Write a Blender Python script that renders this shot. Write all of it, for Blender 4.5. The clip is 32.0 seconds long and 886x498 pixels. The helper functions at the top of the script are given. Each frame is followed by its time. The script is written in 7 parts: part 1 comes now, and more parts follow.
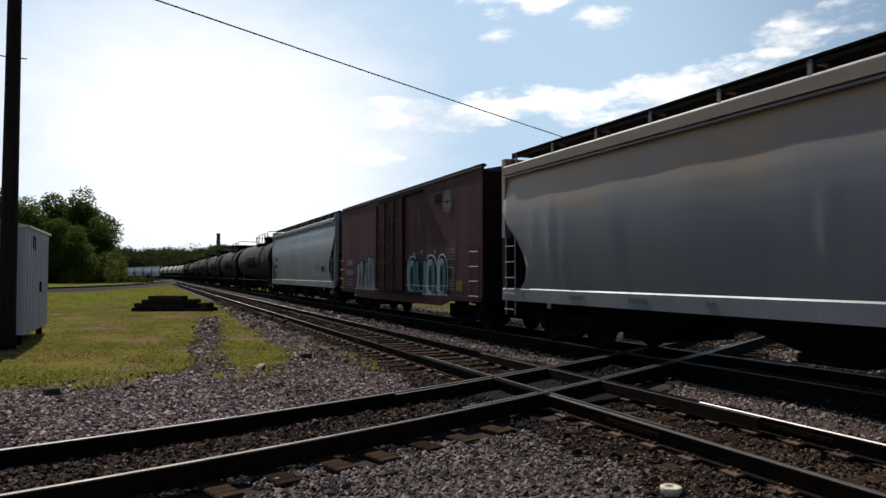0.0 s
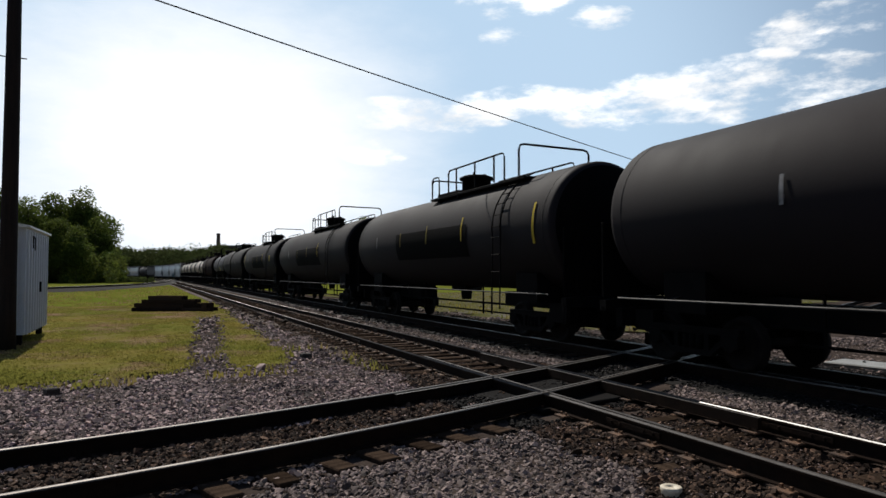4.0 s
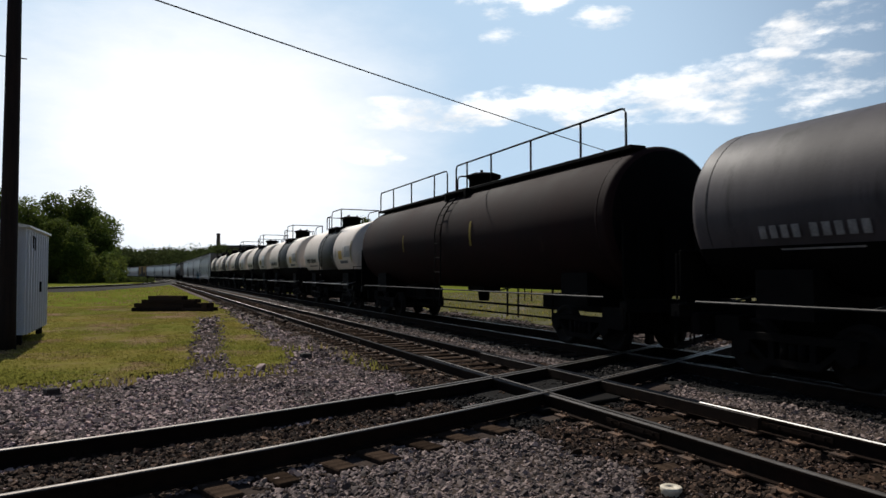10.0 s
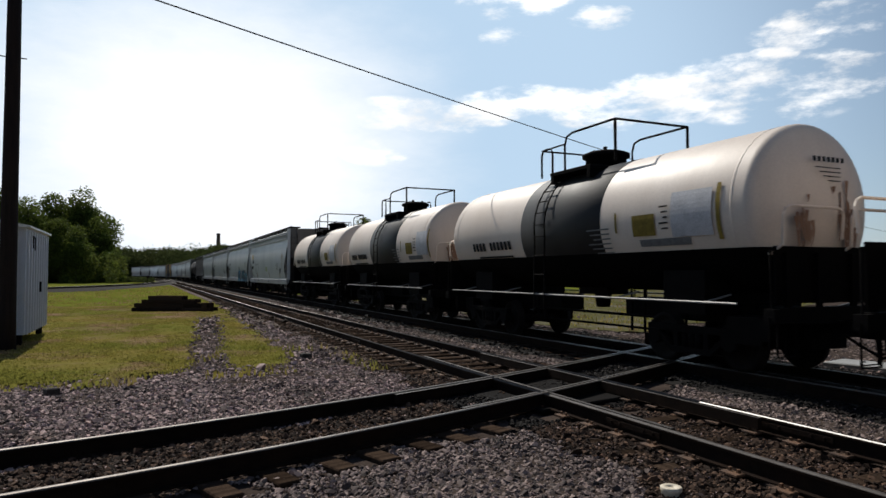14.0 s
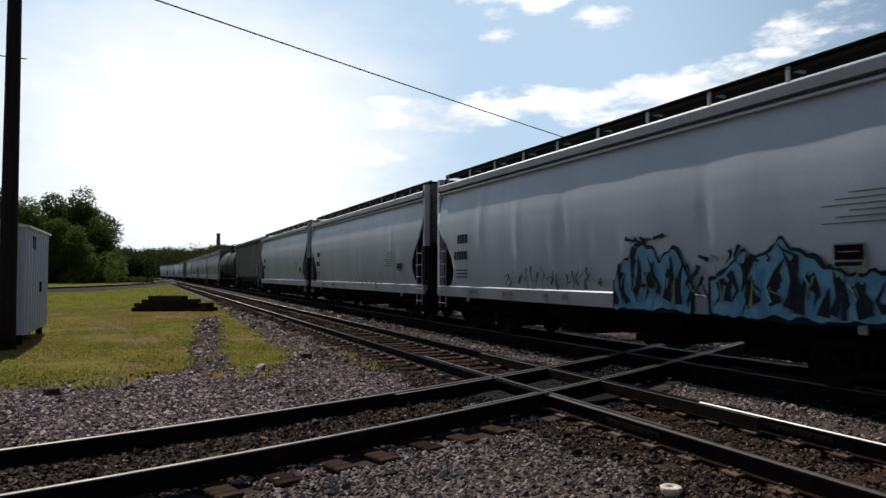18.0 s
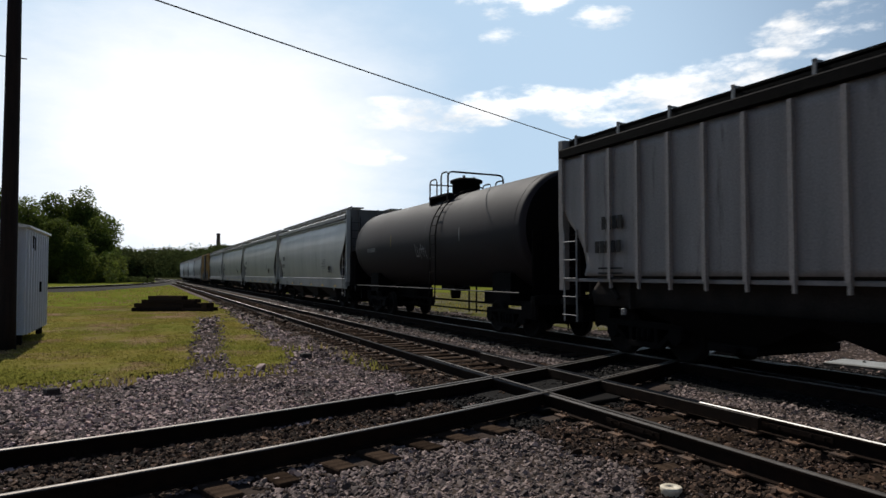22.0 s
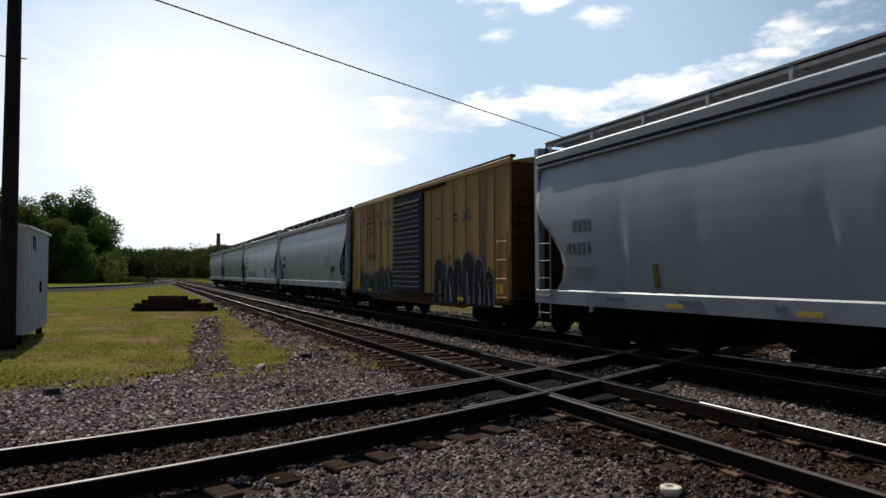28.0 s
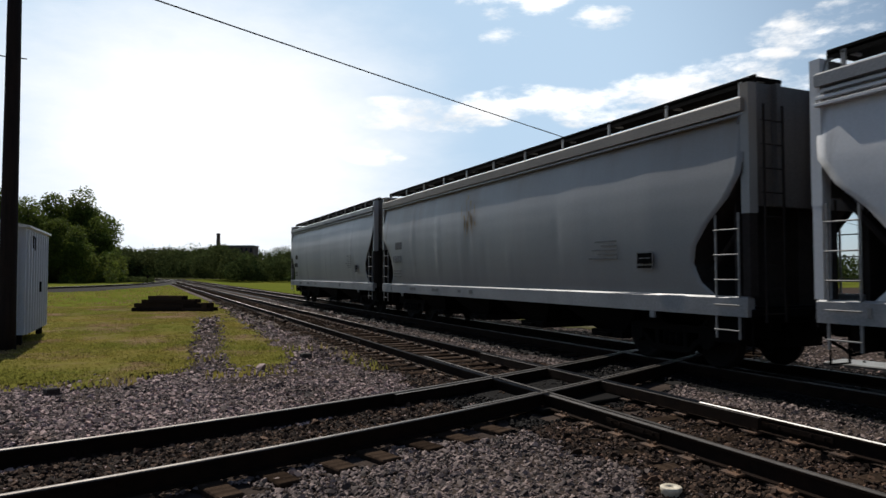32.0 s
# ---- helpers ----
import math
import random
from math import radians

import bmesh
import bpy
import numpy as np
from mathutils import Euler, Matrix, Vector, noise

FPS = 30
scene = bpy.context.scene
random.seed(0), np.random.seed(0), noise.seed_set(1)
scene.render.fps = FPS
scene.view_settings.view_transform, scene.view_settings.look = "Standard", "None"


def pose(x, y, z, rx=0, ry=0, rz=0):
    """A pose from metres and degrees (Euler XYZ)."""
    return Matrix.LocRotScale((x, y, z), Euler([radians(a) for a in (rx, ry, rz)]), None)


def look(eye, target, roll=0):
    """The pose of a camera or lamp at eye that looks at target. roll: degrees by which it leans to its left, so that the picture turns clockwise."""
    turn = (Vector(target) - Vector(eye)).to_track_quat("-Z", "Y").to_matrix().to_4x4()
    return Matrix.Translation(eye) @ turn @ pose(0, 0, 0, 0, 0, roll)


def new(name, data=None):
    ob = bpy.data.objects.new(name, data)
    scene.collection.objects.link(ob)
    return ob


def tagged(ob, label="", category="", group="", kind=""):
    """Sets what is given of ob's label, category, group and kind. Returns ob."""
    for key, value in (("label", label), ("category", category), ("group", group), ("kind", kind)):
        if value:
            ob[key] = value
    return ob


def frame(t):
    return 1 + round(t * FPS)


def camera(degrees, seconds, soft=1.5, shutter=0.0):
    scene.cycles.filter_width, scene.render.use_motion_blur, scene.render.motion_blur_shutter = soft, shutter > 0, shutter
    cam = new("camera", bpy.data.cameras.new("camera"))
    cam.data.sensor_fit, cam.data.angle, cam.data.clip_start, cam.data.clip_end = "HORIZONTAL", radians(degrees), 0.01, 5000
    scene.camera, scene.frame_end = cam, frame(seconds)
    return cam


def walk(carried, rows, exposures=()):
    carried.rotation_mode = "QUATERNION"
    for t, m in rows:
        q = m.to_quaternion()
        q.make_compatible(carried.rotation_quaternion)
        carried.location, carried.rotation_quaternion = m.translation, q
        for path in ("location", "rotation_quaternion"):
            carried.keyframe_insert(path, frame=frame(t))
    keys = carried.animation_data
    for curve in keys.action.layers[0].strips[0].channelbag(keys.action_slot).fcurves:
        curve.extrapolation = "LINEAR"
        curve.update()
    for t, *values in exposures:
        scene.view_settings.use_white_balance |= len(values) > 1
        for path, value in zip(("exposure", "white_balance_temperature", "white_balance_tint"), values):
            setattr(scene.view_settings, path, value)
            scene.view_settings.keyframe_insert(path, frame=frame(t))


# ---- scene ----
# The camera stands still beside the crossing; x is across the main tracks, y runs along them, away from the camera.
cam = camera(67.2, 32.0, shutter=0.07)
EYE = pose(0, 0, 1.867, 92.17, 0, -24.09)
walk(cam, [(0, EYE), (32.0, EYE)], exposures=[(0, 0.0), (32.0, 0.0)])

RT = 0.22            # rail top over the ground
XA, XB = 10.03, 5.86  # centres of the train's track and of the nearer track
GAUGE = 1.507
SPEED = 14.56
BEND, RADIUS = 180.0, 573.0

# ---- light ----
SUN_AZ, SUN_EL = -3.5, 45.0   # degrees right of +y, and up
world = bpy.data.worlds.new("sky")
scene.world = world
world.use_nodes = True


def build_world():
    nt = world.node_tree
    nt.nodes.clear()
    N, L = nt.nodes.new, nt.links.new
    out = N("ShaderNodeOutputWorld")
    bg = N("ShaderNodeBackground")
    bg.inputs["Strength"].default_value = 0.068
    sky = N("ShaderNodeTexSky")
    sky.sky_type = "NISHITA"
    sky.sun_disc = False
    sky.sun_elevation = radians(SUN_EL)
    sky.sun_rotation = radians(SUN_AZ)
    sky.air_density, sky.dust_density, sky.ozone_density = 1.0, 0.6, 1.5
    tc = N("ShaderNodeTexCoord")
    mp = N("ShaderNodeMapping")
    mp.inputs["Scale"].default_value = (1.0, 1.0, FLAT)
    L(tc.outputs["Generated"], mp.inputs["Vector"])

    def math_node(op, a, b=None, clamp=False):
        n = N("ShaderNodeMath")
        n.operation, n.use_clamp = op, clamp
        for i, v in enumerate((a, b)):
            if v is None:
                continue
            if isinstance(v, (int, float)):
                n.inputs[i].default_value = v
            else:
                L(v, n.inputs[i])
        return n.outputs[0]

    def cover(direction, size):
        d = N("ShaderNodeVectorMath")
        d.operation = "DISTANCE"
        L(mp.outputs["Vector"], d.inputs[0])
        d.inputs[1].default_value = (direction[0], direction[1], direction[2] * FLAT)
        q = math_node("DIVIDE", d.outputs["Value"], size)
        q = math_node("MULTIPLY", q, q)
        return math_node("SUBTRACT", 1.0, q, clamp=True)

    nz = N("ShaderNodeTexNoise")
    nz.inputs["Scale"].default_value, nz.inputs["Detail"].default_value, nz.inputs["Roughness"].default_value = 11.0, 12.0, 0.62
    L(mp.outputs["Vector"], nz.inputs["Vector"])
    # broad cumulus banks, as the sky shows them
    banks = None
    for direction, size, weight in CLOUDS:
        c = math_node("MULTIPLY", cover(direction, size), weight)
        banks = c if banks is None else math_node("MAXIMUM", banks, c)
    dens = math_node("ADD", math_node("MULTIPLY", math_node("SUBTRACT", nz.outputs["Fac"], 0.5), 2.6), banks)
    ramp = N("ShaderNodeMapRange")
    ramp.interpolation_type = "SMOOTHSTEP"
    ramp.inputs["From Min"].default_value, ramp.inputs["From Max"].default_value = 0.06, 0.74
    L(dens, ramp.inputs["Value"])
    sep = N("ShaderNodeSeparateXYZ")
    L(tc.outputs["Generated"], sep.inputs[0])
    up = math_node("MULTIPLY", sep.outputs["Z"], 30.0, clamp=True)
    fac = math_node("MULTIPLY", math_node("MULTIPLY", ramp.outputs[0], math_node("MULTIPLY", banks, 9.0, clamp=True)), up)
    # cloud light: brightest towards the sun
    az, el = radians(SUN_AZ), radians(SUN_EL)
    sun_dir = (math.sin(az) * math.cos(el), math.cos(az) * math.cos(el), math.sin(el))
    glow = math_node("MULTIPLY", cover(sun_dir, 2.2), 6.0)
    grey = N("ShaderNodeTexNoise")
    grey.inputs["Scale"].default_value, grey.inputs["Detail"].default_value = 7.0, 5.0
    moved = N("ShaderNodeVectorMath")
    moved.inputs[1].default_value = (0.3, 0.1, 0.35)
    L(mp.outputs["Vector"], moved.inputs[0])
    L(moved.outputs[0], grey.inputs["Vector"])
    level = math_node("MULTIPLY", math_node("ADD", glow, 14.0), math_node("ADD", math_node("MULTIPLY", grey.outputs["Fac"], 0.9), 0.5))
    cc = N("ShaderNodeVectorMath")
    cc.operation = "SCALE"
    cc.inputs[0].default_value = (1.0, 1.0, 1.0)
    L(level, cc.inputs["Scale"])
    mix = N("ShaderNodeMix")
    mix.data_type = "RGBA"
    L(fac, mix.inputs["Factor"])
    # summer haze, thick towards the horizon on the sun's side
    haze = N("ShaderNodeMix")
    haze.data_type = "RGBA"
    haze.inputs["B"].default_value = (8.0, 10.7, 13.6, 1)
    side = N("ShaderNodeVectorMath")
    side.operation = "DISTANCE"
    L(tc.outputs["Generated"], side.inputs[0])
    side.inputs[1].default_value = toward(14, 6)
    thin = N("ShaderNodeMapRange")
    thin.interpolation_type = "SMOOTHSTEP"
    for key, v in (("From Min", 0.42), ("From Max", 1.0), ("To Min", 1.0), ("To Max", 0.0)):
        thin.inputs[key].default_value = v
    L(side.outputs["Value"], thin.inputs["Value"])
    L(math_node("MULTIPLY", thin.outputs[0], 0.9), haze.inputs["Factor"])
    L(sky.outputs[0], haze.inputs["A"])
    # bright veil of thin cloud below the sun
    veil = N("ShaderNodeMix")
    veil.data_type = "RGBA"
    veil.inputs["B"].default_value = (16.5, 16.6, 16.8, 1)
    squash = N("ShaderNodeMapping")
    squash.inputs["Scale"].default_value = (1.0, 1.0, 1.35)
    L(tc.outputs["Generated"], squash.inputs["Vector"])
    near = N("ShaderNodeVectorMath")
    near.operation = "DISTANCE"
    L(squash.outputs[0], near.inputs[0])
    vx, vy, vz = toward(5.0, 10.0)
    near.inputs[1].default_value = (vx, vy, vz * 1.35)
    rag = math_node("ADD", near.outputs["Value"], math_node("MULTIPLY", math_node("SUBTRACT", nz.outputs["Fac"], 0.5), 0.12))
    spread = N("ShaderNodeMapRange")
    spread.interpolation_type = "SMOOTHSTEP"
    for key, v in (("From Min", 0.08), ("From Max", 0.42), ("To Min", 1.0), ("To Max", 0.0)):
        spread.inputs[key].default_value = v
    L(rag, spread.inputs["Value"])
    L(spread.outputs[0], veil.inputs["Factor"])
    L(haze.outputs["Result"], veil.inputs["A"])
    L(veil.outputs["Result"], mix.inputs["A"])
    L(cc.outputs[0], mix.inputs["B"])
    L(mix.outputs["Result"], bg.inputs["Color"])
    L(bg.outputs[0], out.inputs[0])


def toward(az, el):
    """A direction by degrees right of +y and up."""
    a, e = radians(az), radians(el)
    return (math.sin(a) * math.cos(e), math.cos(a) * math.cos(e), math.sin(e))


FLAT = 2.6
CLOUDS = [
    # a long bank that climbs away from the sun
    (toward(19.5, 13.6), 0.07, 0.40), (toward(22.0, 13.4), 0.07, 0.42), (toward(24.9, 13.1), 0.06, 0.42), (toward(28.3, 14.0), 0.07, 0.46), (toward(31.1, 14.5), 0.07, 0.46), (toward(34.5, 14.3), 0.06, 0.46),
    (toward(37.3, 13.7), 0.08, 0.48), (toward(40.0, 14.3), 0.08, 0.48), (toward(42.6, 14.8), 0.08, 0.48), (toward(45.6, 15.2), 0.08, 0.48), (toward(48.1, 15.5), 0.07, 0.46), (toward(50.7, 16.6), 0.035, 0.44),
    (toward(39.1, 13.2), 0.07, 0.46), (toward(43.5, 13.7), 0.08, 0.44), (toward(50.9, 13.8), 0.12, 0.36), (toward(55.0, 14.4), 0.10, 0.34), (toward(18.3, 10.4), 0.06, 0.40),
    # small puffs higher up
    (toward(28.7, 22.3), 0.06, 0.42), (toward(32.6, 22.3), 0.055, 0.42), (toward(29.7, 19.7), 0.045, 0.50), (toward(37.8, 21.0), 0.055, 0.50), (toward(52.8, 18.1), 0.07, 0.48), (toward(55.0, 18.8), 0.05, 0.46), (toward(56.4, 17.6), 0.04, 0.44),
]
build_world()
sun = new("sun", bpy.data.lights.new("sun", "SUN"))
sun.data.energy, sun.data.angle, sun.data.color = 4.2, radians(0.6), (1.0, 0.95, 0.87)
sun.matrix_world = look((0, 0, 0), [-c for c in toward(SUN_AZ, SUN_EL)])


# ---- materials ----
MATS = {}


def mat(name, c1, c2, scale=2.0, rough=0.7, metal=0.0, bump=0.15, fine=45.0, stretch=(1, 1, 1), spots=None, spot_at=0.62, island=0.0, spec=0.5, per_object=0.0, bump_scale=None, translucent=0.0, high=None, grain=1.0):
    """A weathered surface: two base colours mixed by broad noise, fine grain over it, and stains of a third colour."""
    if name in MATS:
        return MATS[name]
    m = bpy.data.materials.new(name)
    m.use_nodes = True
    nt = m.node_tree
    N, L = nt.nodes.new, nt.links.new
    bs = nt.nodes["Principled BSDF"]
    bs.inputs["Specular IOR Level"].default_value = spec
    tc = N("ShaderNodeTexCoord")
    mp = N("ShaderNodeMapping")
    mp.inputs["Scale"].default_value = stretch
    L(tc.outputs["Object"], mp.inputs["Vector"])
    big = N("ShaderNodeTexNoise")
    big.inputs["Scale"].default_value, big.inputs["Detail"].default_value, big.inputs["Roughness"].default_value = scale, 6.0, 0.6
    L(mp.outputs[0], big.inputs["Vector"])
    small = N("ShaderNodeTexNoise")
    small.inputs["Scale"].default_value, small.inputs["Detail"].default_value = fine, 4.0
    L(tc.outputs["Object"], small.inputs["Vector"])
    r1 = N("ShaderNodeMapRange")
    r1.inputs["From Min"].default_value, r1.inputs["From Max"].default_value = 0.32, 0.68
    L(big.outputs["Fac"], r1.inputs["Value"])
    mix = N("ShaderNodeMix")
    mix.data_type = "RGBA"
    mix.inputs["A"].default_value, mix.inputs["B"].default_value = (*c1, 1), (*c2, 1)
    L(r1.outputs[0], mix.inputs["Factor"])
    col = mix.outputs["Result"]
    if spots:
        sp = N("ShaderNodeTexNoise")
        sp.inputs["Scale"].default_value, sp.inputs["Detail"].default_value, sp.inputs["Roughness"].default_value = scale * 1.7, 8.0, 0.7
        off = N("ShaderNodeVectorMath")
        off.inputs[1].default_value = (13.1, 4.7, 8.3)
        L(mp.outputs[0], off.inputs[0])
        L(off.outputs[0], sp.inputs["Vector"])
        r2 = N("ShaderNodeMapRange")
        r2.inputs["From Min"].default_value, r2.inputs["From Max"].default_value = spot_at, spot_at + 0.13
        L(sp.outputs["Fac"], r2.inputs["Value"])
        m2 = N("ShaderNodeMix")
        m2.data_type = "RGBA"
        m2.inputs["B"].default_value = (*spots, 1)
        L(r2.outputs[0], m2.inputs["Factor"])
        L(col, m2.inputs["A"])
        col = m2.outputs["Result"]
    if high:
        # rust that has run down from the roof edge: colour, and heights where it fades and is full
        sx = N("ShaderNodeSeparateXYZ")
        L(tc.outputs["Object"], sx.inputs[0])
        wob = N("ShaderNodeMath")
        wob.operation, wob.inputs[1].default_value = "MULTIPLY", 2.4
        L(big.outputs["Fac"], wob.inputs[0])
        ad = N("ShaderNodeMath")
        ad.operation = "ADD"
        L(sx.outputs["Z"], ad.inputs[0])
        L(wob.outputs[0], ad.inputs[1])
        r6 = N("ShaderNodeMapRange")
        r6.interpolation_type = "SMOOTHSTEP"
        r6.inputs["From Min"].default_value, r6.inputs["From Max"].default_value = high[1] + 1.2, high[2] + 1.2
        L(ad.outputs[0], r6.inputs["Value"])
        m3 = N("ShaderNodeMix")
        m3.data_type = "RGBA"
        m3.inputs["B"].default_value = (*high[0], 1)
        L(r6.outputs[0], m3.inputs["Factor"])
        L(col, m3.inputs["A"])
        col = m3.outputs["Result"]
    hsv = N("ShaderNodeHueSaturation")
    r3 = N("ShaderNodeMapRange")
    r3.inputs["From Min"].default_value, r3.inputs["From Max"].default_value = 0.3, 0.7
    r3.inputs["To Min"].default_value, r3.inputs["To Max"].default_value = 1 - 0.18 * grain, 1 + 0.16 * grain
    L(small.outputs["Fac"], r3.inputs["Value"])
    val = r3.outputs[0]
    amount = max(island, per_object)
    if amount:
        if island:
            ge = N("ShaderNodeNewGeometry")
            rnd = ge.outputs["Random Per Island"]
        else:
            rnd = N("ShaderNodeObjectInfo").outputs["Random"]
        r4 = N("ShaderNodeMapRange")
        if amount >= 1:
            # many dark pieces, a few pale ones
            pw = N("ShaderNodeMath")
            pw.operation, pw.inputs[1].default_value = "POWER", 2.4
            L(rnd, pw.inputs[0])
            rnd = pw.outputs[0]
            r4.inputs["To Min"].default_value, r4.inputs["To Max"].default_value = 0.3, 2.6 * amount
        else:
            r4.inputs["To Min"].default_value, r4.inputs["To Max"].default_value = 1 - amount, 1 + amount
        L(rnd, r4.inputs["Value"])
        mu = N("ShaderNodeMath")
        mu.operation = "MULTIPLY"
        L(val, mu.inputs[0])
        L(r4.outputs[0], mu.inputs[1])
        val = mu.outputs[0]
    L(val, hsv.inputs["Value"])
    L(col, hsv.inputs["Color"])
    L(hsv.outputs[0], bs.inputs["Base Color"])
    r5 = N("ShaderNodeMapRange")
    r5.inputs["To Min"].default_value, r5.inputs["To Max"].default_value = max(0.05, rough - 0.12), min(1.0, rough + 0.12)
    L(big.outputs["Fac"], r5.inputs["Value"])
    L(r5.outputs[0], bs.inputs["Roughness"])
    bs.inputs["Metallic"].default_value = metal
    if bump:
        bp = N("ShaderNodeBump")
        bp.inputs["Strength"].default_value, bp.inputs["Distance"].default_value = bump, 0.02
        if bump_scale:
            bn = N("ShaderNodeTexNoise")
            bn.inputs["Scale"].default_value, bn.inputs["Detail"].default_value = bump_scale, 3.0
            L(tc.outputs["Object"], bn.inputs["Vector"])
            L(bn.outputs["Fac"], bp.inputs["Height"])
        else:
            L(small.outputs["Fac"], bp.inputs["Height"])
        L(bp.outputs[0], bs.inputs["Normal"])
    if translucent:
        tr, ms = N("ShaderNodeBsdfTranslucent"), N("ShaderNodeMixShader")
        ms.inputs[0].default_value = translucent
        L(hsv.outputs[0], tr.inputs["Color"])
        L(bs.outputs[0], ms.inputs[1])
        L(tr.outputs[0], ms.inputs[2])
        L(ms.outputs[0], nt.nodes["Material Output"].inputs["Surface"])
    MATS[name] = m
    return m


POLISHED = mat("polished_rail_steel", (0.80, 0.78, 0.75), (0.62, 0.59, 0.56), 1.2, 0.40, 1.0, 0.05, 60)
STEEL = mat("worn_rail_steel", (0.15, 0.135, 0.12), (0.07, 0.06, 0.053), 1.6, 0.5, 0.85, 0.1, 60)
DULL = mat("dull_guard_steel", (0.06, 0.052, 0.046), (0.03, 0.024, 0.021), 5, 0.6, 0.5, 0.1, 50)
RUST = mat("rail_rust", (0.010, 0.0062, 0.0048), (0.020, 0.0115, 0.0075), 4, 0.85, 0, 0.4, 70, spec=0.05)
TIE = mat("weathered_tie_wood", (0.022, 0.015, 0.011), (0.05, 0.034, 0.024), 3, 0.95, 0, 0.5, 50, (6, 0.6, 6), per_object=0.45, spec=0.0)
PLATE = mat("rusty_tie_plate", (0.12, 0.055, 0.022), (0.05, 0.026, 0.015), 6, 0.85, 0, 0.4, 60, per_object=0.3)
GRAVEL = mat("gravel_ground", (0.046, 0.035, 0.030), (0.076, 0.059, 0.050), 0.6, 0.95, 0, 1.0, 26, spots=(0.026, 0.019, 0.015), spot_at=0.58, bump_scale=30, spec=0.0)
STONE = mat("ballast_stone", (0.188, 0.130, 0.117), (0.262, 0.189, 0.174), 0.7, 0.85, 0, 0.0, 40, spots=(0.085, 0.052, 0.038), spot_at=0.54, island=1.0, spec=0.25)
GREY_STONE = mat("grey_ballast_stone", (0.136, 0.099, 0.086), (0.184, 0.139, 0.123), 0.7, 0.85, 0, 0.0, 40, spots=(0.075, 0.052, 0.042), spot_at=0.56, island=0.85, spec=0.25)
RUSTY_STONE = mat("rust_stained_stone", (0.044, 0.025, 0.016), (0.070, 0.043, 0.029), 1.2, 0.9, 0, 0.0, 40, spots=(0.07, 0.032, 0.015), spot_at=0.6, island=1.0, spec=0.12)
# oil and the train's shadow are both put into this black
OILY_SHADED = mat("oily_shaded_stone", (0.005, 0.0042, 0.004), (0.011, 0.009, 0.008), 1.5, 0.85, 0, 0.3, 40, island=0.6, spec=0.12)
GRASS = mat("mown_grass_ground", (0.112, 0.121, 0.025), (0.180, 0.138, 0.043), 0.22, 0.95, 0, 0.5, 9, spots=(0.20, 0.135, 0.085), spot_at=0.5, spec=0.0)
BLADE = mat("grass_blades", (0.150, 0.163, 0.032), (0.228, 0.180, 0.050), 0.22, 0.9, 0, 0, 10, spots=(0.255, 0.172, 0.105), spot_at=0.5, island=0.10, translucent=0.6, spec=0.0)
FAR_GRASS = mat("green_field_grass", (0.100, 0.125, 0.020), (0.140, 0.138, 0.026), 0.1, 0.95, 0, 0.4, 3, spots=(0.09, 0.075, 0.03), spot_at=0.64, spec=0.0)
FIELD = mat("dry_field_grass", (0.072, 0.074, 0.024), (0.105, 0.094, 0.048), 0.3, 0.95, 0, 0.5, 6, spots=(0.14, 0.125, 0.10), spot_at=0.5, spec=0.0)
# shade in the hopper ends, slope sheets and bays, put into the colour
RECESS_DARK = mat("dark_recess", (0.020, 0.017, 0.016), (0.035, 0.029, 0.026), 2, 0.9, 0, 0.3, 30, spec=0.15)
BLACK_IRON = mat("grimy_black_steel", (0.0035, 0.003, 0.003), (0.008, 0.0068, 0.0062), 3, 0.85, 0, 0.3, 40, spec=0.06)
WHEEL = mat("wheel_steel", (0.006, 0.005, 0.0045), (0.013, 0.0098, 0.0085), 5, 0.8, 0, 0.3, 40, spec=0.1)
WHITE_RUNG = mat("white_painted_iron", (0.55, 0.55, 0.54), (0.40, 0.38, 0.36), 6, 0.6, 0, 0.1, 50)
POLE_WOOD = mat("creosoted_pole_wood", (0.014, 0.009, 0.008), (0.03, 0.019, 0.015), 3, 0.9, 0, 0.6, 40, (5, 5, 0.3), spec=0.2)
BUNGALOW = mat("grey_painted_sheet", (0.60, 0.61, 0.66), (0.51, 0.52, 0.57), 1.5, 0.55, 0, 0.08, 40, (1, 1, 0.3), spots=(0.22, 0.19, 0.16), spot_at=0.68)
ROOF_WHITE = mat("white_roof_sheet", (0.80, 0.80, 0.80), (0.70, 0.70, 0.69), 1.5, 0.5, 0, 0.05, 40)
OLD_TIE = mat("weathered_tie_wood", (0.045, 0.033, 0.026), (0.085, 0.065, 0.05), 3, 0.9, 0, 0.5, 50, (6, 0.6, 6), per_object=0.35)
BARK = mat("tree_bark", (0.06, 0.045, 0.033), (0.10, 0.08, 0.06), 3, 0.95, 0, 0.6, 30)
LEAF = mat("tree_leaves", (0.06, 0.095, 0.018), (0.135, 0.15, 0.03), 0.25, 0.8, 0, 0, 5, island=0.5, translucent=0.45, spec=0.1)
FAR_LEAF = mat("distant_tree_leaves", (0.05, 0.072, 0.024), (0.085, 0.095, 0.034), 0.03, 0.9, 0, 0, 1, island=0.4, spec=0.0, translucent=0.25)
CONCRETE = mat("pale_concrete", (0.30, 0.30, 0.29), (0.22, 0.22, 0.21), 2, 0.9, 0, 0.3, 50)
BRICKY = mat("chimney_brick", (0.16, 0.10, 0.08), (0.12, 0.08, 0.065), 0.5, 0.9, 0, 0.2, 10)
CABLE = mat("cable_rubber", (0.012, 0.012, 0.012), (0.02, 0.02, 0.02), 3, 0.6, 0, 0, 30)

# ---- mesh helpers ----


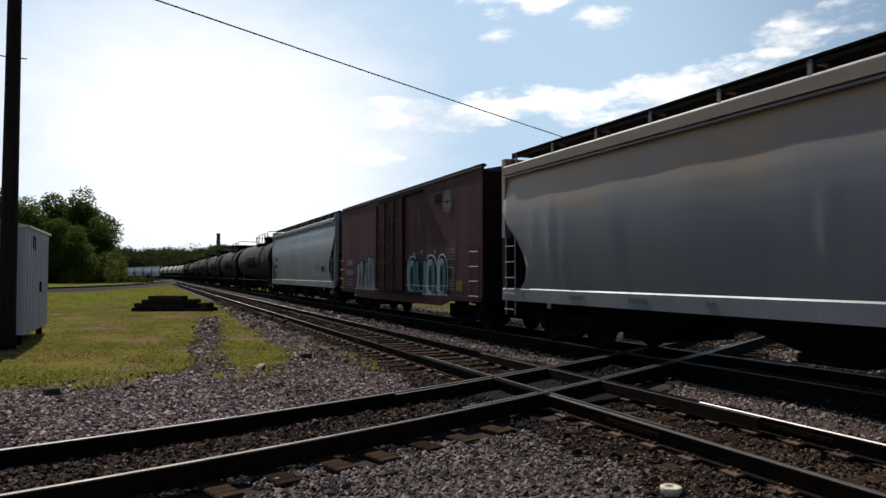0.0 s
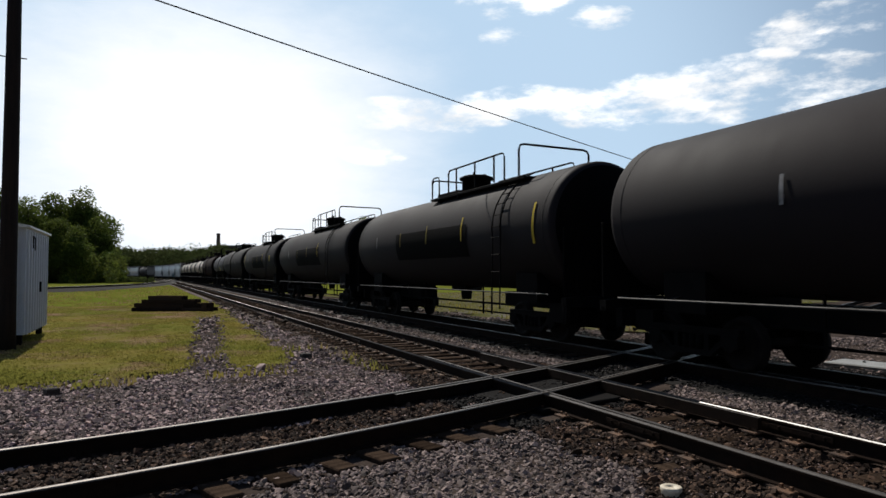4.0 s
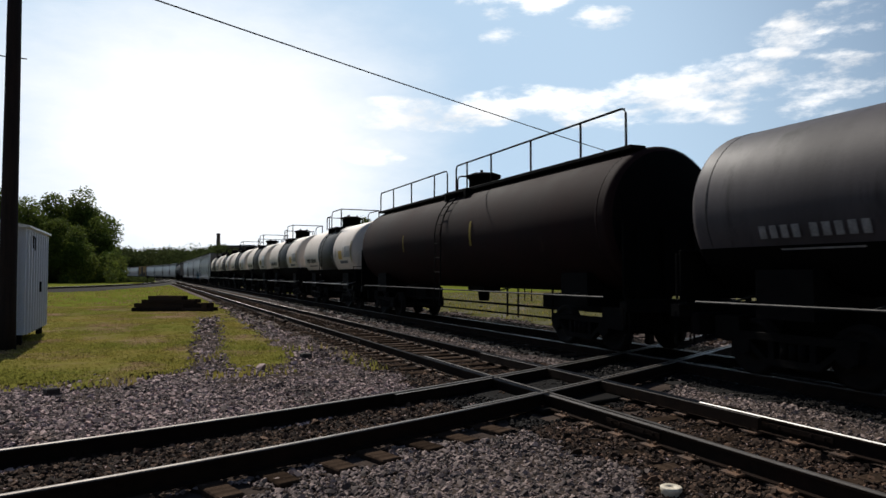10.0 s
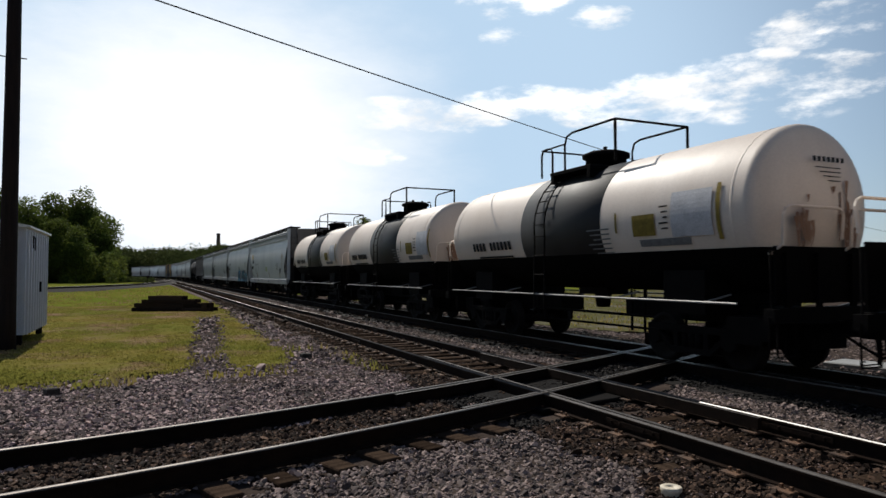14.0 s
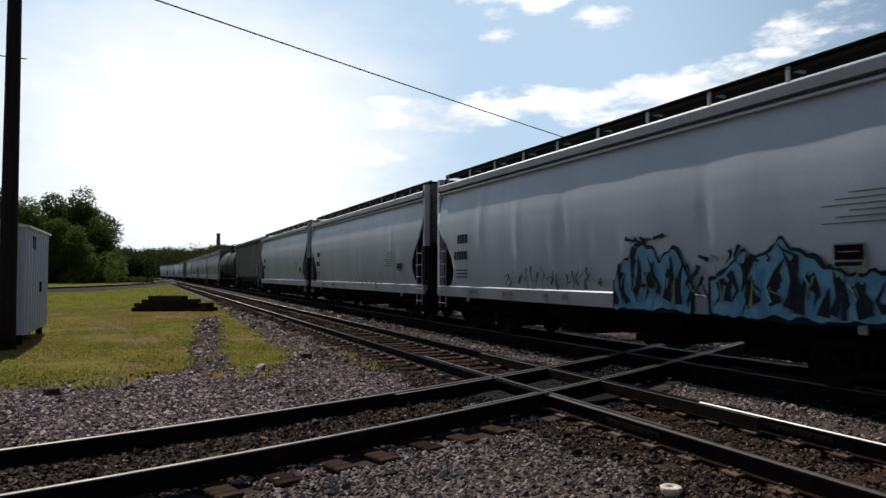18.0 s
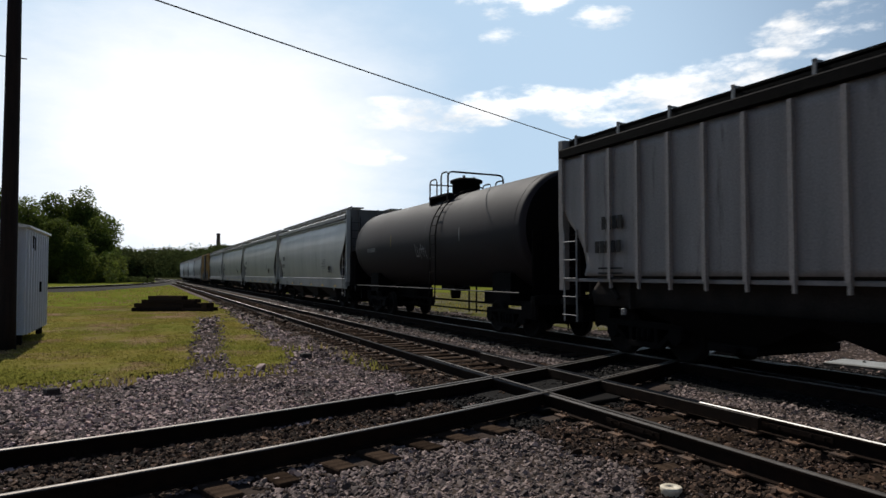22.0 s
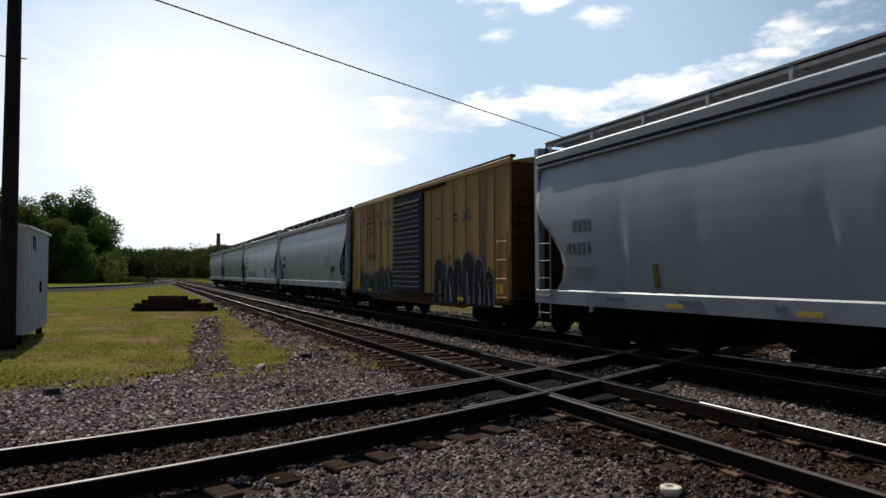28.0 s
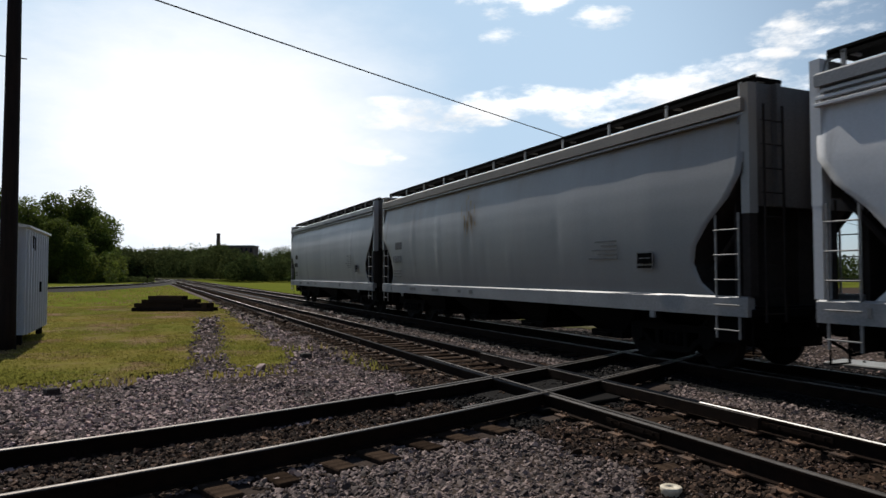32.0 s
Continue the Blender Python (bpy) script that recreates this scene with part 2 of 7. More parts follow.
def box(bm, x0, x1, y0, y1, z0, z1):
    v = [bm.verts.new((x, y, z)) for z in (z0, z1) for y in (y0, y1) for x in (x0, x1)]
    for q in ((0, 2, 3, 1), (4, 5, 7, 6), (0, 1, 5, 4), (2, 6, 7, 3), (0, 4, 6, 2), (1, 3, 7, 5)):
        bm.faces.new([v[i] for i in q])


def slab(bm, x0, x1, y0, y1, z0, z1, b=0.01):
    """A box with its upper edges chamfered."""
    lo = [(x0, y0), (x1, y0), (x1, y1), (x0, y1)]
    hi = [(x0 + b, y0 + b), (x1 - b, y0 + b), (x1 - b, y1 - b), (x0 + b, y1 - b)]
    rings = [[bm.verts.new((x, y, z)) for x, y in r] for r, z in ((lo, z0), (lo, z1 - b), (hi, z1))]
    bm.faces.new(rings[0][::-1])
    bm.faces.new(rings[2])
    for a, c in zip(rings, rings[1:]):
        for i in range(4):
            bm.faces.new((a[i], a[(i + 1) % 4], c[(i + 1) % 4], c[i]))


def tube(bm, pts, r, seg=6, cap=True):
    """A round bar along points."""
    pts = [Vector(p) for p in pts]
    rings = []
    up = Vector((0.137, 0.211, 0.968))
    for i, p in enumerate(pts):
        d = (pts[min(i + 1, len(pts) - 1)] - pts[max(i - 1, 0)]).normalized()
        a = d.cross(up)
        a = a.normalized() if a.length > 1e-4 else Vector((1, 0, 0))
        b = d.cross(a)
        rings.append([bm.verts.new(p + r * (math.cos(k) * a + math.sin(k) * b)) for k in [2 * math.pi * j / seg for j in range(seg)]])
    for q, w in zip(rings, rings[1:]):
        for j in range(seg):
            bm.faces.new((q[j], q[(j + 1) % seg], w[(j + 1) % seg], w[j]))
    if cap:
        bm.faces.new(rings[0][::-1])
        bm.faces.new(rings[-1])


def lathe(bm, prof, axis="y", centre=(0, 0, 0), seg=32):
    """Turns (along, radius) points round an axis."""
    c = Vector(centre)
    rings = []
    for a, r in prof:
        ring = []
        for j in range(seg):
            k = 2 * math.pi * j / seg
            u, w = r * math.cos(k), r * math.sin(k)
            p = {"y": (u, a, w), "x": (a, u, w), "z": (u, w, a)}[axis]
            ring.append(bm.verts.new(c + Vector(p)))
        rings.append(ring)
    for q, w in zip(rings, rings[1:]):
        for j in range(seg):
            f = bm.faces.new((q[j], q[(j + 1) % seg], w[(j + 1) % seg], w[j]))
            f.smooth = True
    bm.faces.new(rings[0][::-1])
    bm.faces.new(rings[-1])


def finish(bm, name, material):
    bmesh.ops.recalc_face_normals(bm, faces=bm.faces)
    me = bpy.data.meshes.new(name)
    bm.to_mesh(me)
    bm.free()
    me.materials.append(material)
    return me


CACHE = {}


def made(key, material, fn):
    """A mesh that alike parts share."""
    k = (key, material.name)
    if k not in CACHE:
        bm = bmesh.new()
        fn(bm)
        CACHE[k] = finish(bm, str(key).split("|")[0], material)
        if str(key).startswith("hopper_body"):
            CACHE[k].materials.append(RECESS_DARK)   # slope sheets with their shade put into the colour
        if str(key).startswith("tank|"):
            CACHE[k].materials.append(TANK_LOW)   # ends of the dark tanks, shade put in as black
    return CACHE[k]


def part(name, me, parent, label="", at=None, kind=""):
    ob = new(name, me)
    ob.parent = parent
    if at is not None:
        ob.matrix_basis = at
    return tagged(ob, label=label, kind=kind)


def thing(name, label, category, group="", kind="", at=None):
    ob = new(name)
    ob.empty_display_size = 0.3
    if at is not None:
        ob.matrix_basis = at
    return tagged(ob, label, category, group, kind)


def raw(name, verts, faces, material, smooth=False):
    me = bpy.data.meshes.new(name)
    me.from_pydata(verts, [], faces)
    if smooth:
        me.polygons.foreach_set("use_smooth", [True] * len(faces))
    me.materials.append(material)
    return me


def rocks(name, xy, size, material, seed, z=0.0, flat=0.75):
    """Many angular stones in one mesh, made at once."""
    rng = np.random.default_rng(seed)
    base = np.array([(1, 0, 0), (-1, 0, 0), (0, 1, 0), (0, -1, 0), (0, 0, 1), (0, 0, -1), (.6, .6, .6), (-.6, -.6, .6)], float)
    tri = np.array([(6, 4, 0), (6, 0, 2), (6, 2, 4), (7, 4, 1), (7, 1, 3), (7, 3, 4), (4, 2, 1), (4, 3, 0)])
    n = len(xy)
    P = base[None] * rng.uniform(0.72, 1.18, (n, 8, 1))
    a = rng.uniform(0, 2 * math.pi, n)
    b = rng.uniform(-1.0, 1.0, n)
    ca, sa, cb, sb = np.cos(a), np.sin(a), np.cos(b), np.sin(b)
    x, y, w = P[..., 0], P[..., 1], P[..., 2]
    y, w = y * cb[:, None] - w * sb[:, None], (y * sb[:, None] + w * cb[:, None]) * flat
    x, y = x * ca[:, None] - y * sa[:, None], x * sa[:, None] + y * ca[:, None]
    r = size * rng.lognormal(0, 0.33, n)[:, None]
    V = np.stack((xy[:, 0:1] + x * r, xy[:, 1:2] + y * r, z + r * 0.35 + w * r), -1)
    if xy.shape[1] > 2:
        V[..., 2] += xy[:, 2:3]
    T = (tri[None] + 8 * np.arange(n)[:, None, None]).reshape(-1)
    me = bpy.data.meshes.new(name)
    me.vertices.add(n * 8)
    me.vertices.foreach_set("co", V.reshape(-1))
    me.loops.add(len(T))
    me.loops.foreach_set("vertex_index", T)
    me.polygons.add(n * len(tri))
    me.polygons.foreach_set("loop_start", np.arange(0, len(T), 3))
    me.polygons.foreach_set("use_smooth", np.zeros(n * len(tri), dtype=bool))
    me.update(calc_edges=True)
    me.materials.append(material)
    return me


# ---- ground and tracks ----


def path(s, x0):
    """Place and heading on a main track, s metres along from the camera: straight, then bending to the left."""
    if s <= BEND:
        return x0, s, 0.0
    r = RADIUS + x0 - XA
    a = (s - BEND) / RADIUS
    return x0 - r * (1 - math.cos(a)), BEND + r * math.sin(a), a


def line_c(x):
    """The crossing track: its y and slope at x."""
    x = min(max(x, -30.0), 60.0)
    q = min(max(x, -6.0), 16.5)
    y = -3.406e-4 * q ** 3 + 1.552e-2 * q ** 2 + 0.277 * q + 7.004
    d = -1.0218e-3 * q * q + 3.104e-2 * q + 0.277
    return y + d * (x - q), d


def gauge_c(x):
    return min(max(1.53 - 0.0096 * x, 1.40), 1.56)


def branch(k):
    """The track that leaves the main line to the left, k from 0 to 1."""
    p = [Vector(q) for q in ((5.9, 205), (5.0, 150), (1.5, 100), (-4.0, 80), (-26, 66))]
    while len(p) > 1:
        p = [a.lerp(b, k) for a, b in zip(p, p[1:])]
    return p[0]


RAIL_SHAPE = [(-0.036, -0.014), (-0.031, -0.005), (-0.018, -0.001), (0.018, -0.001), (0.031, -0.005), (0.036, -0.014), (0.036, -0.035), (0.01, -0.045), (0.01, -0.165), (0.07, -0.175), (0.07, -0.19), (-0.07, -0.19), (-0.07, -0.175), (-0.01, -0.165), (-0.01, -0.045), (-0.036, -0.035)]

WORN_SHAPE = [(-0.036, -0.026), (-0.029, -0.013), (-0.012, -0.002), (0.018, -0.001)] + RAIL_SHAPE[4:]   # gauge corner ground round


def sweep(name, pts, top, offset=0.0, shape=RAIL_SHAPE, head=None):
    """A rail along plan points (x, y), bright on its running face and rusty on its sides; a polished one along a narrow stripe only."""
    stripe = (1,) if head is POLISHED else range(5 if len(shape) > 6 else 1)
    pts = [Vector((p[0], p[1])) for p in pts]
    verts, faces, idx = [], [], []
    n = len(shape)
    for i, p in enumerate(pts):
        d = (pts[min(i + 1, len(pts) - 1)] - pts[max(i - 1, 0)]).normalized()
        nx = Vector((d.y, -d.x))
        for u, z in shape:
            q = p + nx * (u + offset)
            verts.append((q.x, q.y, top + z))
    for i in range(len(pts) - 1):
        for j in range(n):
            a, b = i * n + j, i * n + (j + 1) % n
            faces.append((a, b, b + n, a + n))
            idx.append(0 if j in stripe else 1)
    faces += [tuple(range(n)), tuple(range((len(pts) - 1) * n, len(pts) * n))]
    idx += [1, 1]
    me = raw(name, verts, faces, head or STEEL)
    me.materials.append(RUST)
    me.polygons.foreach_set("material_index", idx)
    if n > 6:
        me.polygons.foreach_set("use_smooth", [k == 0 for k in idx])
    bm = bmesh.new()
    bm.from_mesh(me)
    bmesh.ops.recalc_face_normals(bm, faces=bm.faces)
    bm.to_mesh(me)
    bm.free()
    return me


def ground():
    rng = random.Random(4)
    xs = [-4500, -1200, -400, -150, -60, -30] + [-20 + i * 1.0 for i in range(51)] + [40, 60, 120, 300, 900, 2000, 4500]
    ys = [-4500, -1500, -500, -150, -40, -15, -6] + [-3 + i * 1.0 for i in range(54)] + [60, 80, 110, 150, 250, 450, 900, 2000, 4500]
    verts = []
    for y in ys:
        for x in xs:
            z = -0.035
            if -20 < x < 31 and -3 < y < 51:
                z += 0.03 * noise.noise((x * 0.35, y * 0.35, 3.0))
            verts.append((x, y, z))
    w = len(xs)
    faces = [(j * w + i, j * w + i + 1, (j + 1) * w + i + 1, (j + 1) * w + i) for j in range(len(ys) - 1) for i in range(w - 1)]
    tagged(new("ground", raw("ground", verts, faces, GRAVEL, True)), "grey gravel ground around the railway crossing", "ground", kind="structure")


def tie_mesh(bm):
    slab(bm, -1.3, 1.3, -0.115, 0.115, -0.12, 0.028, 0.012)


def tracks():
    rng = random.Random(11)
    for x0, label in ((XA, "railway track carrying the freight train"), (XB, "empty railway track with rusty rails beside the train")):
        tr = thing("railway_track", label, "track", kind="structure")
        pts = [-560 + 40 * i for i in range(14)] + [0, 60, 120] + [BEND + 12 * i for i in range(30)]
        for side in (-1, 1):
            if x0 == XB and side > 0:
                # this rail is polished bright up to the crossing only
                part("rail", sweep("rail", [(x0 + GAUGE / 2, -560 + 56.66 * i) for i in range(11)], RT, shape=WORN_SHAPE, head=POLISHED), tr, "steel rail with a bright polished top")
                part("rail", sweep("rail", [(x0 + GAUGE / 2, 6.6)] + [path(s, x0 + GAUGE / 2)[:2] for s in pts if s > 20], RT), tr, "steel rail with a worn rusty top")
                continue
            if x0 == XB:
                part("rail", sweep("rail", [(x0 - GAUGE / 2, -560 + 56.78 * i) for i in range(11)], RT, head=DULL), tr, "steel rail with a dull brown top")
                part("rail", sweep("rail", [(x0 - GAUGE / 2, 7.8)] + [path(s, x0 - GAUGE / 2)[:2] for s in pts if s > 20], RT), tr, "steel rail with a worn rusty top")
                continue
            part("rail", sweep("rail", [path(s, x0 + side * GAUGE / 2)[:2] for s in pts], RT), tr, "steel rail with a worn rusty top")
        tie = made("tie", TIE, tie_mesh)
        verts, faces = [], []
        for i in range(-40, 560):
            s = i * 0.55 + 0.2
            x, y, a = path(s, x0)
            if 0 <= i < 90:
                ob = part("tie", tie, tr, at=pose(x + rng.uniform(-.05, .05), y, rng.uniform(-.075, -.03) if s < 11.5 else rng.uniform(-.012, .008), 0, 0, rng.uniform(-1.5, 1.5)))
            else:
                k = len(verts)
                for z in (-0.1, 0.04):
                    for u, w in ((-1.3, -.115), (1.3, -.115), (1.3, .115), (-1.3, .115)):
                        verts.append((x + u * math.cos(a) - w * math.sin(a), y + u * math.sin(a) + w * math.cos(a), z))
                faces += [(k + 4, k + 5, k + 6, k + 7), (k, k + 1, k + 5, k + 4), (k + 1, k + 2, k + 6, k + 5), (k + 2, k + 3, k + 7, k + 6), (k + 3, k, k + 4, k + 7)]
        part("ties", raw("ties", verts, faces, TIE), tr, kind="stuff")
    tr = thing("railway_track", "curved railway track crossing the main line", "track", kind="structure")
    xs = [-30 + 2 * i for i in range(10)] + [-10 + 0.6 * i for i in range(60)] + [28 + 4 * i for i in range(9)]
    for side in (-1, 1):
        pts = []
        for x in xs:
            y, d = line_c(x)
            g = gauge_c(x) / 2 * side
            n = math.hypot(1, d)
            pts.append((x - g * -d / n * -1, y + g / n))
        part("rail", sweep("rail", pts, RT + 0.003), tr, "curved steel rail with a shiny top")
    tie = made("tie", TIE, tie_mesh)
    x = -8.0
    while x < 34:
        y, d = line_c(x)
        if not (4.0 < x < 12.0):
            part("tie", tie, tr, at=pose(x, y, rng.uniform(-.012, .012), 0, 0, math.degrees(math.atan(d)) + 90 + rng.uniform(-2, 2)))
        x += 0.56 / math.hypot(1, d)
    tr = thing("railway_track", "branch track curving away beside the meadow", "track", kind="structure")
    ks = [i / 30 for i in range(31)]
    for side in (-1, 1):
        part("rail", sweep("rail", [branch(k) for k in ks], 0.48, side * GAUGE / 2), tr)


ground()
tracks()

# paints of the train
STEEL_GREY = mat("bare_grey_steel", (0.30, 0.29, 0.28), (0.2, 0.19, 0.18), 4, 0.6, 0, 0.1, 40)
DARK_MARK = mat("stencil_black", (0.014, 0.013, 0.013), (0.035, 0.034, 0.033), 6, 0.7, 0, 0, 40, spec=0.08)
WHITE_MARK = mat("stencil_white", (0.30, 0.29, 0.285), (0.17, 0.165, 0.16), 6, 0.7, 0, 0, 40, spec=0.08)
YELLOW_MARK = mat("stencil_yellow", (0.55, 0.40, 0.04), (0.42, 0.30, 0.03), 6, 0.7, 0, 0, 40, spec=0.08)
YELLOW_DIM = mat("faded_yellow", (0.26, 0.19, 0.04), (0.16, 0.12, 0.03), 6, 0.7, 0, 0, 40, spec=0.08)
YELLOW_SIGN = mat("panel_yellow", (0.62, 0.38, 0.06), (0.5, 0.3, 0.05), 6, 0.6, 0, 0, 40)
YELLOW_RUNG = mat("yellow_painted_iron", (0.55, 0.36, 0.05), (0.4, 0.26, 0.05), 5, 0.6, 0, 0.1, 40)
PIPE = mat("grey_pipe", (0.045, 0.042, 0.04), (0.02, 0.019, 0.018), 4, 0.6, 0, 0.1, 40, spec=0.2)
PALE_PIPE = mat("pale_pipe", (0.30, 0.285, 0.27), (0.16, 0.15, 0.14), 4, 0.5, 0, 0.1, 40)
FAINT_MARK = mat("worn_stencil", (0.13, 0.13, 0.13), (0.19, 0.19, 0.19), 9, 0.7, 0, 0, 40, spec=0.1)
LADDER_GREY = mat("worn_grey_iron", (0.27, 0.265, 0.26), (0.17, 0.165, 0.16), 6, 0.6, 0, 0.1, 50, spec=0.3)
PALE_PANEL = mat("pale_panel", (0.52, 0.52, 0.54), (0.40, 0.40, 0.42), 4, 0.6, 0, 0, 40)
STREAK = (1, 1, 0.12)
HOP_TAN = mat("tan_grey_hopper_paint", (0.236, 0.230, 0.230), (0.190, 0.190, 0.196), 0.5, 0.42, 0, 0.035, 30, STREAK, (0.30, 0.19, 0.10), 0.64, high=((0.40, 0.26, 0.14), 2.7, 4.2), spec=0.65, grain=0.3)
HOP_GREY = mat("grey_hopper_paint", (0.322, 0.322, 0.329), (0.255, 0.255, 0.268), 0.5, 0.4, 0, 0.035, 30, STREAK, (0.16, 0.14, 0.12), 0.64, spec=0.65, grain=0.3)
HOP_PALE = mat("pale_grey_hopper_paint", (0.523, 0.536, 0.555), (0.422, 0.434, 0.454), 0.5, 0.4, 0, 0.035, 30, STREAK, (0.26, 0.24, 0.225), 0.64, spec=0.65, grain=0.3)
HOP_MID = mat("mid_grey_hopper_paint", (0.405, 0.412, 0.425), (0.330, 0.337, 0.348), 0.5, 0.4, 0, 0.035, 30, STREAK, (0.22, 0.205, 0.19), 0.62, spec=0.65, grain=0.3)
HOP_WHITE = mat("chalky_white_hopper_paint", (0.616, 0.616, 0.627), (0.506, 0.506, 0.517), 0.5, 0.4, 0, 0.035, 30, STREAK, (0.34, 0.32, 0.30), 0.64, spec=0.65, grain=0.3)
HOP_WARM = mat("warm_grey_hopper_paint", (0.350, 0.343, 0.324), (0.282, 0.275, 0.261), 0.5, 0.4, 0, 0.035, 30, STREAK, (0.17, 0.14, 0.115), 0.62, spec=0.65, grain=0.3)
HOP_STAINED = mat("rust_stained_hopper_paint", (0.278, 0.274, 0.271), (0.222, 0.219, 0.220), 0.5, 0.4, 0, 0.035, 30, STREAK, (0.15, 0.12, 0.10), 0.62, high=((0.22, 0.17, 0.125), 3.3, 4.7), spec=0.65, grain=0.3)
HOP_RIB = mat("brown_grey_hopper_paint", (0.285, 0.250, 0.232), (0.175, 0.152, 0.140), 1.5, 0.6, 0, 0.1, 30, STREAK, (0.085, 0.06, 0.05), 0.58)
DULL_GREY = mat("dull_overpaint", (0.30, 0.30, 0.315), (0.235, 0.235, 0.25), 1.5, 0.6, 0, 0.03, 30, spec=0.3, grain=0.3)
EAVE_DULL = mat("dull_tan_eave", (0.285, 0.245, 0.205), (0.235, 0.21, 0.185), 0.8, 0.65, 0, 0.12, 40)
# hopper end sheets: darker than the bodies, their shade put into the colour
END_GREY = mat("brown_grey_shaded_end", (0.120, 0.110, 0.105), (0.075, 0.068, 0.064), 1.2, 0.6, 0, 0.08, 30, STREAK, (0.05, 0.04, 0.035), 0.58)
SILL_WARM = mat("dull_sill_paint", (0.215, 0.210, 0.200), (0.165, 0.160, 0.152), 1.2, 0.6, 0, 0.05, 30, spots=(0.12, 0.10, 0.09), spot_at=0.6)
SILL_PALE = mat("pale_sill_paint", (0.265, 0.265, 0.272), (0.205, 0.205, 0.21), 1.2, 0.5, 0, 0.08, 30, spots=(0.2, 0.18, 0.17), spot_at=0.62)
EAVE_RUST = mat("rusty_eave", (0.40, 0.28, 0.18), (0.31, 0.25, 0.20), 0.8, 0.65, 0, 0.15, 40)
TANK_BLACK = mat("satin_black_tank", (0.0086, 0.0062, 0.0070), (0.0150, 0.0108, 0.0120), 0.7, 0.78, 0, 0.05, 30, STREAK, (0.019, 0.016, 0.0152), 0.6, spec=0.2, grain=0.3)
TANK_DUSK = mat("dusty_black_tank", (0.0160, 0.0128, 0.0144), (0.026, 0.0213, 0.0234), 0.7, 0.7, 0, 0.04, 30, STREAK, (0.045, 0.038, 0.038), 0.6, spec=0.2, grain=0.3)
TANK_GREY = mat("grey_stained_tank", (0.080, 0.068, 0.072), (0.040, 0.034, 0.036), 0.8, 0.58, 0, 0.08, 30, STREAK, (0.015, 0.0125, 0.012), 0.55, spec=0.2, grain=0.3)
TANK_BROWN = mat("brown_black_tank", (0.0105, 0.0040, 0.0038), (0.020, 0.0072, 0.0068), 0.8, 0.78, 0, 0.08, 30, STREAK, (0.030, 0.017, 0.0145), 0.62, spec=0.1, grain=0.3)
TANK_WHITE = mat("dirty_white_tank", (0.72, 0.625, 0.54), (0.60, 0.505, 0.425), 0.7, 0.55, 0, 0.02, 30, STREAK, (0.46, 0.33, 0.23), 0.62, grain=0.3)
TANK_BAND = mat("sooty_band", (0.010, 0.0092, 0.0092), (0.020, 0.018, 0.018), 1.5, 0.55, 0, 0.1, 30, STREAK, spec=0.3, grain=0.3)
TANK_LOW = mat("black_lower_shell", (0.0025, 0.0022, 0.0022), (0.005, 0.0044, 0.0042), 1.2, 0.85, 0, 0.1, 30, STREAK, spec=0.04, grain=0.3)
BROWN_BOX = mat("brown_boxcar_paint", (0.070, 0.030, 0.032), (0.132, 0.061, 0.064), 0.9, 0.75, 0, 0.08, 30, (1, 1, 0.22), (0.16, 0.098, 0.098), 0.56, spec=0.12)
BROWN_DOOR = mat("brown_door_paint", (0.048, 0.0155, 0.0125), (0.070, 0.026, 0.021), 0.8, 0.7, 0, 0.1, 30, STREAK, (0.022, 0.011, 0.010), 0.6, spec=0.1)
YELLOW_BOX = mat("yellow_boxcar_paint", (0.365, 0.20, 0.040), (0.25, 0.135, 0.030), 0.6, 0.65, 0, 0.1, 30, STREAK, (0.085, 0.048, 0.025), 0.55, spec=0.3)
# boxcar ends face away from the sun; these two colours carry that shade
BROWN_DARK = mat("dark_brown_boxcar", (0.012, 0.006, 0.005), (0.022, 0.011, 0.009), 1.2, 0.8, 0, 0.2, 30, spec=0.1)
YELLOW_DARK = mat("rusty_yellow_end", (0.075, 0.036, 0.012), (0.045, 0.020, 0.009), 1.2, 0.8, 0, 0.2, 30, spec=0.1)
DOOR_DARK = mat("dark_door_paint", (0.019, 0.0165, 0.0215), (0.036, 0.032, 0.040), 0.8, 0.65, 0, 0.1, 30, STREAK, spec=0.1)

# ---- freight cars (each stands on the rails at z = 0, front towards -y) ----


def side_frame_bm(bm):
    # cast frame: top and bottom chords round a spring nest, with a bearing box at each end
    box(bm, -0.07, 0.07, -1.08, 1.08, 0.60, 0.72)
    box(bm, -0.07, 0.07, -0.45, 0.45, 0.22, 0.33)
    for s in (-1, 1):
        q = [(s * 0.45, 0.22), (s * 0.45, 0.33), (s * 0.78, 0.60), (s * 0.92, 0.60)]
        v = [[bm.verts.new((x, y, z)) for y, z in q] for x in (-0.07, 0.07)]
        bm.faces.new(v[0])
        bm.faces.new(v[1][::-1])
        for i in range(4):
            bm.faces.new((v[0][i], v[0][(i + 1) % 4], v[1][(i + 1) % 4], v[1][i]))
        box(bm, -0.09, 0.09, s * 0.90 - 0.16, s * 0.90 + 0.16, 0.40, 0.62)
        lathe(bm, [(-0.13, 0.10), (-0.02, 0.13), (0.1, 0.13)], "x", (0, s * 0.90, 0.46), 12)
        box(bm, -0.06, 0.06, s * 0.36 - 0.05, s * 0.36 + 0.05, 0.3, 0.62)
    for k in (-0.16, 0, 0.16):
        lathe(bm, [(0.33, 0.07), (0.58, 0.07)], "z", (0, k, 0), 10)


